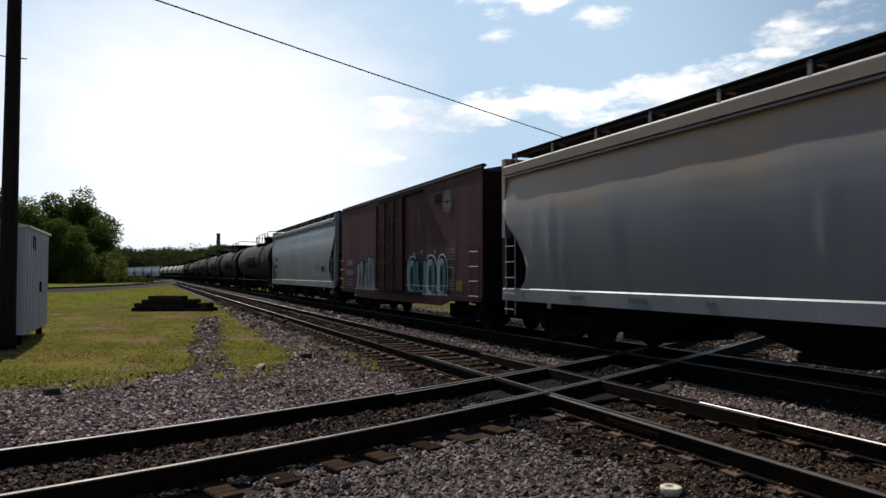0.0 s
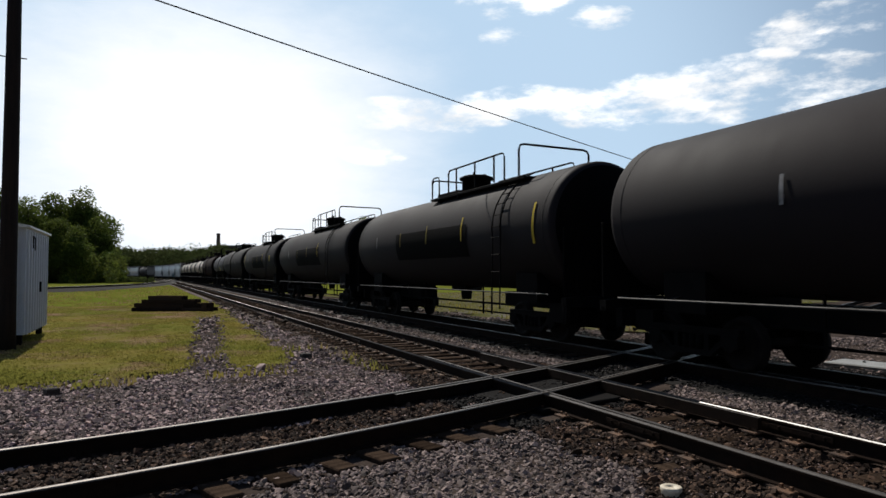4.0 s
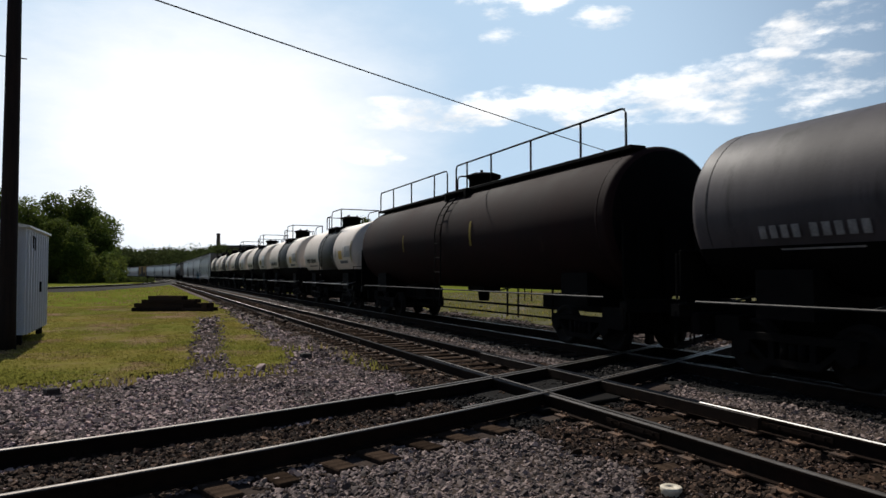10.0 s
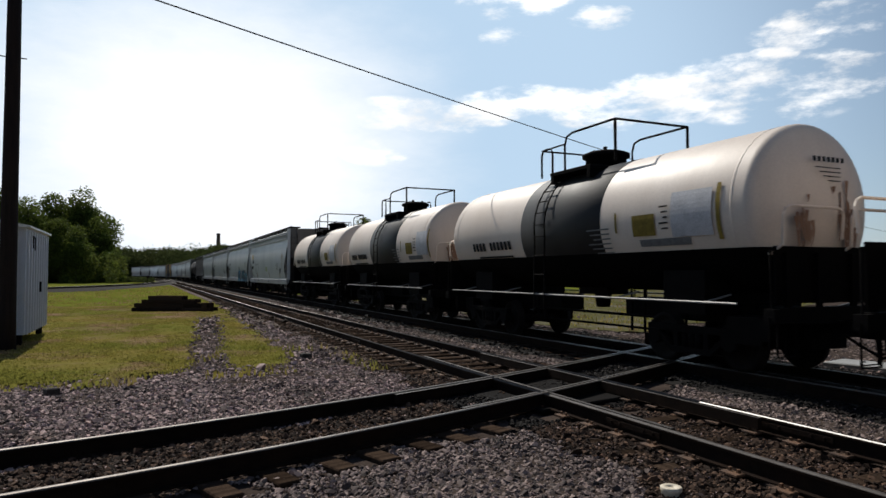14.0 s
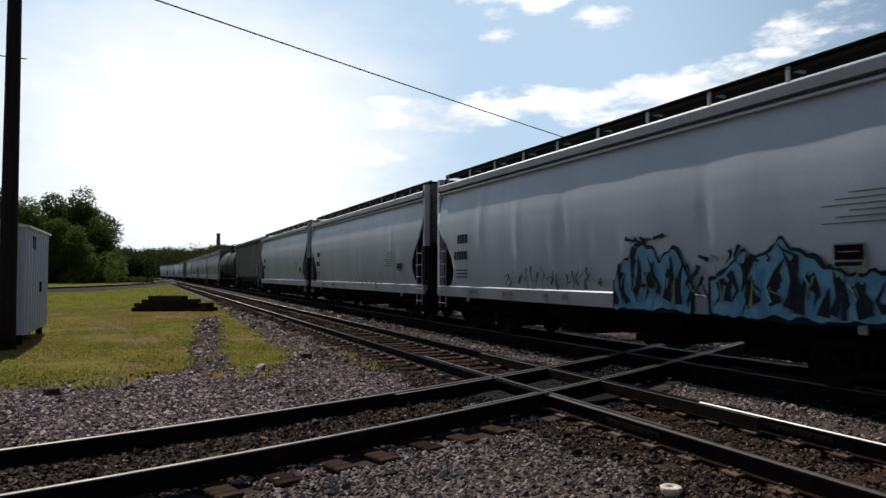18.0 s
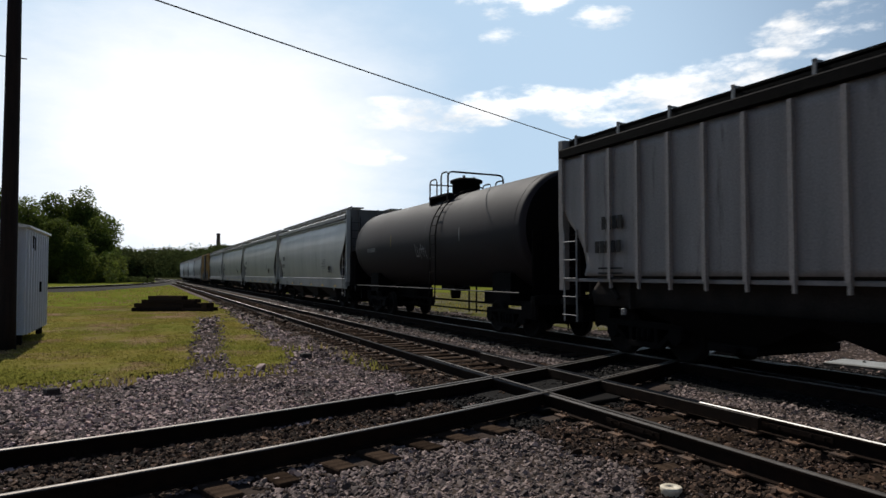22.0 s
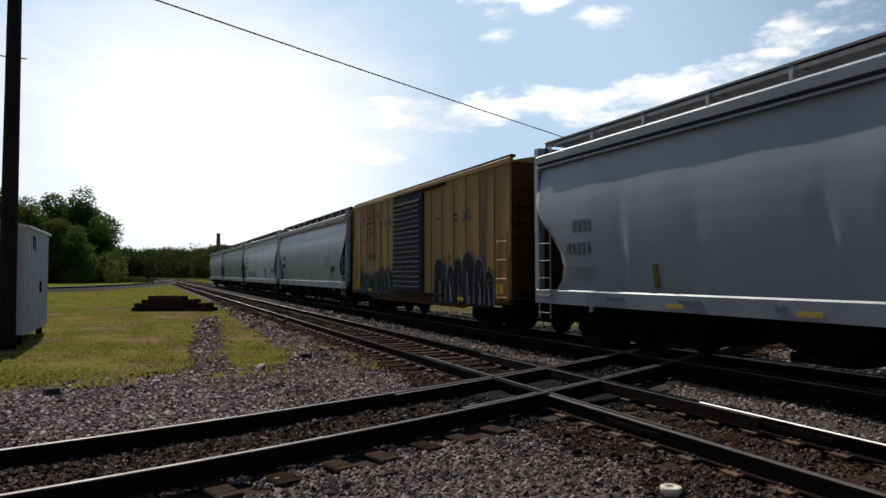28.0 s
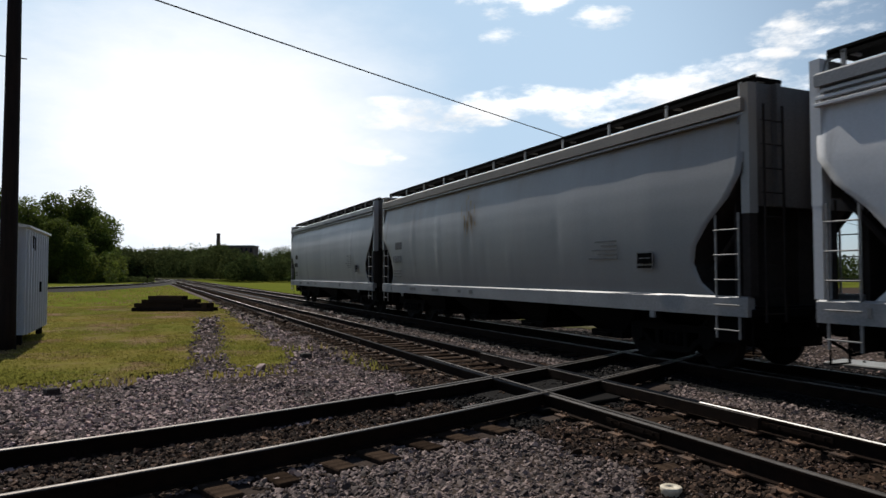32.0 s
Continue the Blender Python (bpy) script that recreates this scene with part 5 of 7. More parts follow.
            part("rust_streak", made("rust_streak|%.2f" % R, mat("brown_streak", (0.16, 0.08, 0.045), (0.25, 0.15, 0.10), 3, 0.8, 0, 0.1, 30, STREAK), lambda bm: (stain_bm(bm, -0.45, 2.4, 0.2, 0.4, 34, 6), stain_bm(bm, 0.55, 2.35, 0.22, 0.36, 26, 7))), car, "brown rust streaks on the tank end", at=pose(0, s * (h + 0.004), 0, 0, 0, 90 if s < 0 else -90), kind="stuff")
    if low_rail:
        part("under_piping", made("under_piping|%.2f" % L, BLACK_IRON, lambda bm: (tube(bm, [(-0.5, -h + 3.2, 0.78), (-0.5, h - 3.2, 0.78)], 0.035), tube(bm, [(-0.3, -h + 3.6, 0.5), (-0.3, h - 3.6, 0.5)], 0.03), [box(bm, -0.52, -0.48, y - 0.02, y + 0.02, 0.45, 1.35) for y in (-h * 0.55, -h * 0.35, -h * 0.28, h * 0.3, h * 0.36, h * 0.55)])), car, "brake rods and pipes under the tank")
    part("outlet", made("outlet|%.2f" % R, BLACK_IRON, lambda bm: (lathe(bm, [(zc - R - 0.45, 0.16), (zc - R - 0.15, 0.2), (zc - R + 0.1, 0.3)], "z", (0, 0, 0), 12), box(bm, -0.3, 0.3, -0.55, 0.55, zc - R - 0.14, zc - R + 0.1))), car, "bottom outlet valve")
    if marks:
        def bent(bm, y, a, w, hh, out):
            n = max(2, int(hh / 0.08))
            pr = None
            for i in range(n + 1):
                k = a + (i / n - 0.5) * hh / R
                cur = [bm.verts.new((-(R + out) * math.cos(k), yy, zc + (R + out) * math.sin(k))) for yy in (y, y + w)]
                if pr:
                    bm.faces.new((pr[0], pr[1], cur[1], cur[0]))
                pr = cur
        for j, (mname, m, rows) in enumerate(marks):
            if mname == "lettering":
                part(mname, made("%s|%.2f|%.2f|%d" % (mname, R, L, j), m, lambda bm: [bent(bm, *r, 0.022) for r in rows]), car, kind="stuff")
            else:
                for r in rows:
                    part(mname, made("%s|%.2f|%s" % (mname, R, r), m, lambda bm: bent(bm, *r, 0.014 if mname == "dark_patch" else 0.022)), car)
    ends(car, L)
    return car


def boxcar(L, body, label, style, seed):
    car = thing("boxcar", label, "boxcar", "cars of the freight train")
    Lb = L - 1.3
    h = Lb / 2
    W = 1.48
    zb, zt = 1.0, 4.58

    def shell(bm):
        sec = [(-W, zb), (-W, zt), (-0.7, zt + 0.16), (0, zt + 0.2), (0.7, zt + 0.16), (W, zt), (W, zb)]
        a = [bm.verts.new((x, -h, z)) for x, z in sec]
        b = [bm.verts.new((x, h, z)) for x, z in sec]
        n = len(sec)
        for i in range(n):
            bm.faces.new((a[i], a[(i + 1) % n], b[(i + 1) % n], b[i]))
        bm.faces.new(a)
        bm.faces.new(b[::-1])
    part("body", made("box_body|%.2f" % L, body, shell), car)
    trim = BLACK_IRON
    for side in (-1, 1):
        f = pose(side * W, 0, 0, 0, 0, 0 if side < 0 else 180)
        part("roof_edge", made("roof_edge|%.2f|%s" % (L, style), body if style == "ribbed" else BROWN_DARK, lambda bm: slab(bm, -0.05 if style == "ribbed" else -0.02, 0.06, -h - 0.02, h + 0.02, zt - 0.06 if style == "ribbed" else zt + 0.01, zt + 0.09, 0.02)), car, at=f)
        part("roof_rim", made("roof_rim|%.2f" % L, BLACK_IRON, lambda bm: slab(bm, 0.0, 0.14, -h, h, zt + 0.09, zt + 0.17, 0.02)), car, "dark roof edge", at=f)
        # fishbelly sill
        def belly(bm):
            q = [(-h, 1.0), (-h, 0.86), (-h * 0.72, 0.86), (-h * 0.6, 0.66), (h * 0.6, 0.66), (h * 0.72, 0.86), (h, 0.86), (h, 1.0)]
            a = [bm.verts.new((-0.03, y, z)) for y, z in q]
            b = [bm.verts.new((0.05, y, z)) for y, z in q]
            bm.faces.new(a)
            bm.faces.new(b[::-1])
            for i in range(len(q)):
                bm.faces.new((a[i], a[(i + 1) % len(q)], b[(i + 1) % len(q)], b[i]))
        part("side_sill", made("belly|%.2f" % L, YELLOW_DARK if style == "ribbed" else BROWN_DOOR, belly), car, at=f)
        dw, fd = 1.45, pose(side * W, 0.3, 0, 0, 0, 0 if side < 0 else 180)
        door = part("door", made("door|%s" % style, DOOR_DARK if style == "ribbed" else BROWN_DOOR, lambda bm: slab(bm, -0.08, 0.0, -dw, dw, 1.05, zt - 0.12, 0.0)), car, "dark corrugated sliding door" if style == "ribbed" else "brown panelled sliding door", at=fd)
        if style == "ribbed":
            for i in range(18):
                part("corrugation", made("corrugation", DOOR_DARK, lambda bm: slab(bm, -0.045, 0.0, -1.3, 1.3, 0, 0.09, 0.028)), door, at=pose(-0.08, 0, 1.16 + i * 0.174))
        else:
            for y in (-1.45, -0.5, 0.5, 1.45):
                part("door_stile", made("door_stile", BROWN_DOOR, lambda bm: box(bm, -0.05, 0, -0.05, 0.05, 1.1, zt - 0.2)), door, at=pose(-0.08, y, 0))
            for z in (1.25, 2.1, 2.9, 3.6):
                part("door_rail", made("door_rail", BROWN_DOOR, lambda bm: box(bm, -0.035, 0, -1.45, 1.45, -0.05, 0.05)), door, at=pose(-0.08, 0, z))
            part("lock_bar", made("lock_bar", BROWN_DOOR, lambda bm: tube(bm, [(-0.16, -0.2, 1.2), (-0.16, -0.2, 3.9)], 0.025)), door)
        for z in (1.0, zt - 0.1):
            part("door_track", made("door_track|%.2f" % z, trim, lambda bm: box(bm, -0.12, 0.0, -dw * 2.0, dw * 1.05, z - 0.04, z + 0.04)), car, at=f)
        if style == "ribbed":
            n = 7
            for s in (-1, 1):
                for i in range(n):
                    y = s * (dw + 0.28 + (h - dw - 0.35) * i / (n - 1))
                    part("rib", made("box_rib", body, lambda bm: slab(bm, -0.026, 0.0, -0.05, 0.05, 1.02, zt - 0.05, 0.0)), car, at=pose(side * W, y, 0, 0, 0, 0 if side < 0 else 180))
        for s in (-1, 1):
            y = s * (h - 0.35)
            hh = 1.75 if style == "ribbed" else 1.5
            lad = part("ladder", made("ladder_stiles|box%s" % style, body, lambda bm: [box(bm, -0.012, 0.012, k - 0.02, k + 0.02, 0, hh) for k in (0, 0.5)]), car, "corner ladder", at=pose(side * (W + 0.07), y - 0.25, 0.95))
            for k in range(4):
                part("rung", made("rung|box%s" % style, YELLOW_RUNG if style == "ribbed" else WHITE_RUNG, lambda bm: tube(bm, [(-0.03, -0.03, 0), (-0.03, 0.53, 0)], 0.011)), lad, at=pose(0, 0, hh * (k + 0.2) / 3.6))
    for s in (-1, 1):
        rot = 0 if s < 0 else 180
        for i in range(7):
            part("end_rib", made("end_rib", YELLOW_DARK if style == "ribbed" else BROWN_DARK, lambda bm: slab(bm, -1.4, 1.4, -0.07, 0, -0.09, 0.09, 0.0)), car, at=pose(0, s * h, 1.35 + i * 0.43, 0, 0, rot))
        part("end_ladder", made("ladder|boxend", BROWN_DARK, lambda bm: ladder_bm(bm, 2.6, 0.42, 7)), car, at=pose(-1.3, s * (h + 0.1), 1.0, 0, 0, -90))
        part("end_wall", made("end_wall|%s" % style, YELLOW_DARK if style == "ribbed" else BROWN_DARK, lambda bm: box(bm, -1.46, 1.46, -0.012, 0.0, 1.02, 4.55)), car, "end wall dark with brake dust", at=pose(0, s * h, 0, 0, 0, rot))
        part("end_sill", made("box_end_sill", BLACK_IRON, lambda bm: (box(bm, -1.4, 1.4, -0.1, 0.1, 0.8, 1.0), box(bm, -0.3, 0.3, 0, 3.0, 0.7, 0.98))), car, at=pose(0, s * h, 0, 0, 0, rot))
        add_truck(car, s * (L / 2 - 2.6))
    part("centre_sill", made("centre_sill|%.2f" % L, BLACK_IRON, lambda bm: (box(bm, -0.3, 0.3, -h, h, 0.72, 1.0), box(bm, -1.1, 1.1, -1.2, -0.9, 0.75, 1.0), box(bm, -1.1, 1.1, 0.9, 1.2, 0.75, 1.0))), car)
    ends(car, L)
    return car


# times (s) at which the gap behind each car passes the reference point; the train runs at an even speed
GAPS = [0.12, 1.39, 2.47, 3.75, 5.12, 6.3, 7.58, 8.835, 10.07, 10.98, 12.265, 13.09, 13.92, 14.75, 15.65, 16.44, 17.29, 18.51, 19.68, 20.89, 22.09, 23.21, 24.33, 25.56, 26.81, 28.05, 29.28, 30.33, 31.55, 32.78, 34.05, 35.28]
TRAIN = []

PATCH_MARKS = [("dark_patch", TANK_LOW, [(-3.15, -0.12, 5.9, 0.95)]), ("stripe", YELLOW_MARK, [(-2.86, 0.1, 0.07, 0.7)]), ("stripe", YELLOW_DIM, [(-0.2, 0.08, 0.07, 0.6), (2.25, 0.05, 0.06, 0.5)]), ("chalked_mark", WHITE_MARK, [(4.9, 0.05, 0.07, 0.45)])]
PLAIN_MARKS = [("chalked_mark", WHITE_MARK, [(-3.6, 0.02, 0.05, 0.4)]), ("stripe", YELLOW_DIM, [(2.4, 0.05, 0.04, 0.4)])]


def place_on_track(s):
    x, y, a = path(s, XA)
    return Matrix.Translation((x, y, RT)) @ Matrix.Rotation(a, 4, "Z")


def train():
    for i, (g0, g1) in enumerate(zip(GAPS, GAPS[1:])):
        L = round((g1 - g0) * SPEED, 2)
        mid = SPEED * (g0 + g1) / 2 - 4.44
        if i == 1:
            car = boxcar(L, BROWN_BOX, "brown steel boxcar with graffiti and a panelled door", "plain", i)
        elif i == 26:
            car = boxcar(L, YELLOW_BOX, "weathered yellow ribbed boxcar with graffiti and a dark door", "ribbed", i)
        elif 3 <= i <= 7 or i == 21:
            car = tank(L, 1.56, TANK_DUSK if i == 21 else TANK_BLACK, "grimy black tank car with a railed platform on top", i, dome=-0.85 if i == 21 else (-0.2 if i == 7 else -0.75), rails_style={21: "box", 7: "low"}.get(i, "long"), marks=(PLAIN_MARKS if i >= 7 else PATCH_MARKS) + ([("sign", YELLOW_DIM, [(-6.5, 0.02, 0.62, 0.42)])] if i in (3, 6) else []) + ([("stripe", YELLOW_MARK, [(-L / 2 + 1.75, 0.05, 0.09, 1.0)])] if i in (3, 4) else []) + ([("stripe", YELLOW_MARK, [(L / 2 - 1.95, 0.05, 0.11, 1.1)])] if i == 6 else []) + ([("lettering", WHITE_MARK, [(4.3 + 0.15 * k, -0.12, 0.1, 0.16) for k in range(7)]), ("lettering", WHITE_MARK, [(-0.9 + 0.17 * k, -0.3 + 0.05 * (k % 3), 0.04, 0.36) for k in range(6)] + [(-0.8, -0.2, 0.4, 0.05), (-0.3, -0.35, 0.3, 0.05)])] if i == 21 else []))
        elif i == 8:
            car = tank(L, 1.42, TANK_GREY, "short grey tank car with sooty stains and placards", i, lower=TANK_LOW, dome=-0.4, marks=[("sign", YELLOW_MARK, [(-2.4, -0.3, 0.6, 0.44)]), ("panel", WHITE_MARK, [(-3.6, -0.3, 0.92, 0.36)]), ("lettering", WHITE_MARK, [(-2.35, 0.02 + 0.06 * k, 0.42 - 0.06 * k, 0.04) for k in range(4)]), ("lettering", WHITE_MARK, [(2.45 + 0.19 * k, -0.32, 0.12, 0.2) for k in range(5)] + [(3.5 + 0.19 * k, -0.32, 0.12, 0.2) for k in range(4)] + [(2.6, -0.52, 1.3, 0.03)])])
        elif i == 9:
            car = tank(L, 1.56, TANK_BROWN, "dark brown tank car with long railings on top", i, dome=0.0, rails_style="walk", marks=[("stripe", YELLOW_DIM, [(-2.2, 0.0, 0.12, 0.7), (3.2, -0.05, 0.1, 0.6)])])
        elif 10 <= i <= 15:
            car = tank(L, 1.42, TANK_WHITE, "dirty white tank car with a dark band and lower half", i, band=TANK_BAND, lower=TANK_LOW, dome=-0.15, rails_style="frame", level=0.85 if i == 10 else 0.66, tall=i < 12, marks=[("lettering", DARK_MARK, [(2.0 + 0.2 * k, -0.24, 0.13, 0.22) for k in range(6)] + [(3.4 + 0.2 * k, -0.24, 0.13, 0.22) for k in range(4)] + [(2.0, -0.45, 1.9, 0.05)]), ("sign", YELLOW_SIGN if i < 12 else YELLOW_DIM, [(-3.38, -0.12, 0.62, 0.4)]), ("panel", STEEL_GREY if i < 12 else PALE_PANEL, [(-4.75, -0.02, 0.95, 0.5 if i < 12 else 0.8)]), ("dark_patch", FAINT_MARK, [(-4.2, -0.36, 1.3, 0.14)]), ("lettering", DARK_MARK, [(-3.72, 0.1 - 0.07 * k, 0.22 - 0.05 * (k % 3), 0.03) for k in range(5)]), ("stripe", YELLOW_DIM, [(-4.93, -0.03, 0.09, 0.95), (-2.3, -0.05, 0.06, 0.4)]), ("lettering", FAINT_MARK, [(-2.05, -0.12 - 0.07 * k, 0.75 - 0.1 * (k % 3), 0.03) for k in range(6)])])
        elif i == 20:
            car = hopper(L, HOP_RIB, "brown-grey ribbed hopper car with flat sides", i, "ribbed")
        else:
            pal = {0: HOP_TAN, 18: HOP_MID, 19: HOP_MID, 2: HOP_GREY, 22: HOP_WARM, 23: HOP_WARM, 24: HOP_WARM, 25: HOP_GREY, 27: HOP_GREY, 28: HOP_WHITE, 29: HOP_STAINED, 30: HOP_GREY}.get(i, HOP_PALE)
            car = hopper(L, pal, "grey covered hopper car with bulged sides and roof walkway", i, marks=None if i == 0 else (FAINT_MARK if 22 <= i <= 25 or i == 29 else DARK_MARK), rust={0: EAVE_RUST, 27: EAVE_DULL, 29: EAVE_DULL}.get(i), sill=SILL_WARM if 22 <= i <= 24 else SILL_PALE, logo=YELLOW_SIGN if i == 16 else (YELLOW_DIM if i == 28 else None))
        if i == 1:
            ice, teal, soot, ash = paint("ice_blue", (0.34, 0.43, 0.45)), paint("teal", (0.035, 0.10, 0.11)), paint("soot", (0.010, 0.011, 0.013)), paint("ash", (0.32, 0.31, 0.33))
            finger_piece(car, -1.49, 1.65, 4.75, 0.78, 2.38, ash, soot, teal, 9)
            chalk, sea, night = paint("chalk_white", (0.58, 0.60, 0.62)), paint("sea_green", (0.10, 0.23, 0.23)), paint("night_blue", (0.016, 0.024, 0.038))
            balloon_piece(car, -1.486, [(-1.95, 1.0, "ring"), (-2.78, 0.72, "cup"), (-3.6, 1.0, "ring"), (-4.5, 0.8, "ring")], 0.86, 2.27, chalk, night, ice, sea)
            loose_strokes(car, -1.515, 1.6, 5.0, 0.8, 2.3, soot, ash, 52, 16)
            part("emblem", made("emblem", WHITE_MARK, lambda bm: lathe(bm, [(-0.004, 0.34), (0.004, 0.34)], "x", seg=28)), car, "round white painted emblem", at=pose(-1.49, -4.88, 3.9))
            part("dark_patch", made("box_patch", BLACK_IRON, lambda bm: box(bm, -0.004, 0.004, -0.25, 0.25, -0.14, 0.14)), car, "dark overpainted patch", at=pose(-1.49, -4.15, 4.08))
            part("orange_patch", made("orange_patch", YELLOW_DIM, lambda bm: box(bm, -0.004, 0.004, -0.22, 0.22, -0.16, 0.16)), car, "orange reflective patch", at=pose(-1.49, -5.74, 1.3))
            part("orange_patch", made("orange_patch", YELLOW_DIM, lambda bm: None), car, "orange reflective patch", at=pose(-1.49, 6.9, 1.25))
            part("lettering", made("box_lettering", WHITE_MARK, lambda bm: bars_bm(bm, [(5.45 + 0.22 * k, 2.05, 0.14, 0.26) for k in range(4)] + [(5.35 + 0.19 * k, 1.62, 0.12, 0.24) for k in range(6)] + [(5.4, 1.4 - 0.12 * k, 0.9, 0.03) for k in range(3)])), car, at=pose(-1.49, 0, 0), kind="stuff")
            part("data_panel", made("box_data", WHITE_MARK, lambda bm: bars_bm(bm, [(-5.35, 1.45, 0.5, 0.025), (-5.35, 1.85, 0.5, 0.025), (-5.35, 1.45, 0.03, 0.42), (-4.88, 1.45, 0.03, 0.42)] + [(-5.4, 1.35 - 0.08 * k, 0.5, 0.025) for k in range(3)] + [(-5.45, 2.1 + 0.1 * k, 0.55, 0.03) for k in range(4)])), car, "white stencilled data panel", at=pose(-1.49, 0, 0), kind="stuff")
            part("emblem_ring", made("emblem_ring", BROWN_DOOR, lambda bm: (ribbon(bm, loop_pts(0, 0, 0.27, 0.27, 0, 360, 24), 0.03), ribbon(bm, [(-0.2, 0), (0.2, 0)], 0.05), ribbon(bm, [(0, -0.2), (0, 0.2)], 0.05))), car, "brown ring and bars of the emblem", at=pose(-1.497, -4.88, 3.9))
        if i == 26:
            coal, mist, moss, slate = paint("coal", (0.012, 0.011, 0.014)), paint("mist", (0.20, 0.18, 0.20)), paint("moss", (0.045, 0.075, 0.06)), paint("slate", (0.05, 0.045, 0.055))
            spray(car, "graffiti_mass", coal, -1.509, [lambda bm: strip(bm, -6.1, -2.15, lambda y: 0.72 + 0.02 * jag(y, 2), lambda y: 1.6 + 0.22 * jag(y, 12, 2.0))])
            arch_piece(car, -1.512, [(-2.5, 0.85, 2.14), (-3.35, 0.62, 1.92), (-3.9, 0.5, 2.12), (-4.55, 0.75, 2.32), (-5.25, 0.6, 2.1), (-5.85, 0.5, 1.75)], 0.80, mist, coal, mist, slate)
            loose_strokes(car, -1.537, -6.1, -2.1, 0.8, 2.2, coal, mist, 53, 26)
            wild_piece(car, -1.512, 1.9, 5.9, 0.85, lambda u: 0.85 + 0.15 * math.sin(7 * u), moss, coal, paint("chalk", (0.26, 0.28, 0.27)), 23, 26, 6.5)
            loose_strokes(car, -1.541, 1.95, 5.85, 0.85, 2.2, coal, paint("chalk", (0.26, 0.28, 0.27)), 54, 26)
            part("emblem", made("emblem_frame", DARK_MARK, lambda bm: ribbon(bm, [(5.58, 3.0), (5.55, 3.73), (4.08, 3.78), (4.13, 3.34), (4.69, 3.34), (4.69, 3.53), (5.05, 3.53), (5.12, 3.02), (5.58, 3.0)], 0.07)), car, "black painted bracket emblem", at=pose(-1.488, 0, 0))
            part("lettering", made("box_lettering2", DARK_MARK, lambda bm: bars_bm(bm, [(5.45 - 0.62 * k + 0.05 * j, 3.90 + 0.07 * j, 0.2 - 0.05 * j, 0.055) for k in range(4) for j in range(3)] + [(3.2 - 0.55 * k + 0.04 * j, 3.54 + 0.08 * j, 0.2, 0.05) for k in range(3) for j in range(3)] + [(4.72 - 0.27 * k, 2.26, 0.13, 0.22) for k in range(4)] + [(-3.8, 3.42, 0.4, 0.05), (-3.8, 3.25, 0.36, 0.05), (-2.6, 3.4, 0.5, 0.04)])), car, at=pose(-1.488, 0, 0), kind="stuff")
            part("lettering", made("box_lettering3", WHITE_MARK, lambda bm: bars_bm(bm, [(4.7 - 0.22 * k, 1.82, 0.15, 0.24) for k in range(2)] + [(3.9 - 0.22 * k, 1.78, 0.15, 0.2) for k in range(3)])), car, at=pose(-1.545, 0, 0), kind="stuff")
            part("cross_mark", made("cross_mark", paint("violet", (0.14, 0.11, 0.19)), lambda bm: (stroke(bm, [(-4.7, 3.2), (-4.1, 3.55)], 0.09, 0.09), stroke(bm, [(-4.65, 3.55), (-4.15, 3.2)], 0.09, 0.09))), car, "violet sprayed cross", at=pose(-1.511, 0, 0))
            for y, z in ((6.25, 1.27), (-6.5, 1.27), (4.5, 1.02), (-4.12, 0.93)):
                part("yellow_patch", made("yellow_patch|%.1f" % (z < 1.1), YELLOW_MARK, lambda bm: box(bm, -0.004, 0.004, -0.2, 0.2, -0.13 if z > 1.1 else -0.05, 0.13 if z > 1.1 else 0.05)), car, "bright yellow reflective patch", at=pose(-1.55, y, z))
            part("door_tag", made("door_tag", WHITE_MARK, lambda bm: [stroke(bm, [(-0.5 + 0.26 * k, 1.5), (-0.42 + 0.3 * k, 1.8 + 0.1 * (k % 2)), (-0.3 + 0.24 * k, 1.62), (-0.2 + 0.27 * k, 1.95 - 0.1 * (k % 3))], 0.02, 0.012) for k in range(5)]), car, "thin white scrawled tag on the door", at=pose(-1.605, 0.3, 0), kind="stuff")
        if i == 16:
            part("graffiti_outline", made("tag16", DARK_MARK, lambda bm: (ribbon(bm, [(6.6, 1.3), (6.6, 2.0), (6.75, 2.15), (6.5, 2.25), (6.8, 2.55), (6.3, 2.4), (5.6, 2.45), (5.1, 2.5), (5.0, 2.2), (5.3, 1.9), (5.2, 1.5), (4.8, 1.2)], 0.05), ribbon(bm, loop_pts(5.9, 1.8, 0.15, 0.1, 0, 360), 0.04), ribbon(bm, loop_pts(5.9, 1.75, 0.35, 0.35, 20, 190), 0.04), ribbon(bm, loop_pts(7.3, 1.35, 0.3, 0.15, 0, 330), 0.03), ribbon(bm, loop_pts(5.4, 1.3, 0.3, 0.2, 30, 330), 0.04))), car, "black sprayed outline drawing", at=pose(-1.60, -1.75, 0), kind="stuff")
            part("lime_tag", made("tag16b", mat("lime_spray", (0.3, 0.36, 0.05), (0.2, 0.25, 0.04), 8, 0.7, 0, 0, 30), lambda bm: [ribbon(bm, [(-1.0, 1.9 + 0.12 * k), (-0.1, 1.93 + 0.12 * k)], 0.07) for k in range(3)]), car, "faded lime sprayed tag", at=pose(-1.60, 0, 0), kind="stuff")
            part("rust_stain", made("stain16", mat("rust_stain", (0.36, 0.26, 0.14), (0.30, 0.24, 0.17), 3, 0.8, 0, 0.1, 30), lambda bm: stain_bm(bm, -6.75, 2.75, 0.22, 0.5, 22, 3)), car, "ochre rust stain", at=pose(-1.585, 0, 0), kind="stuff")
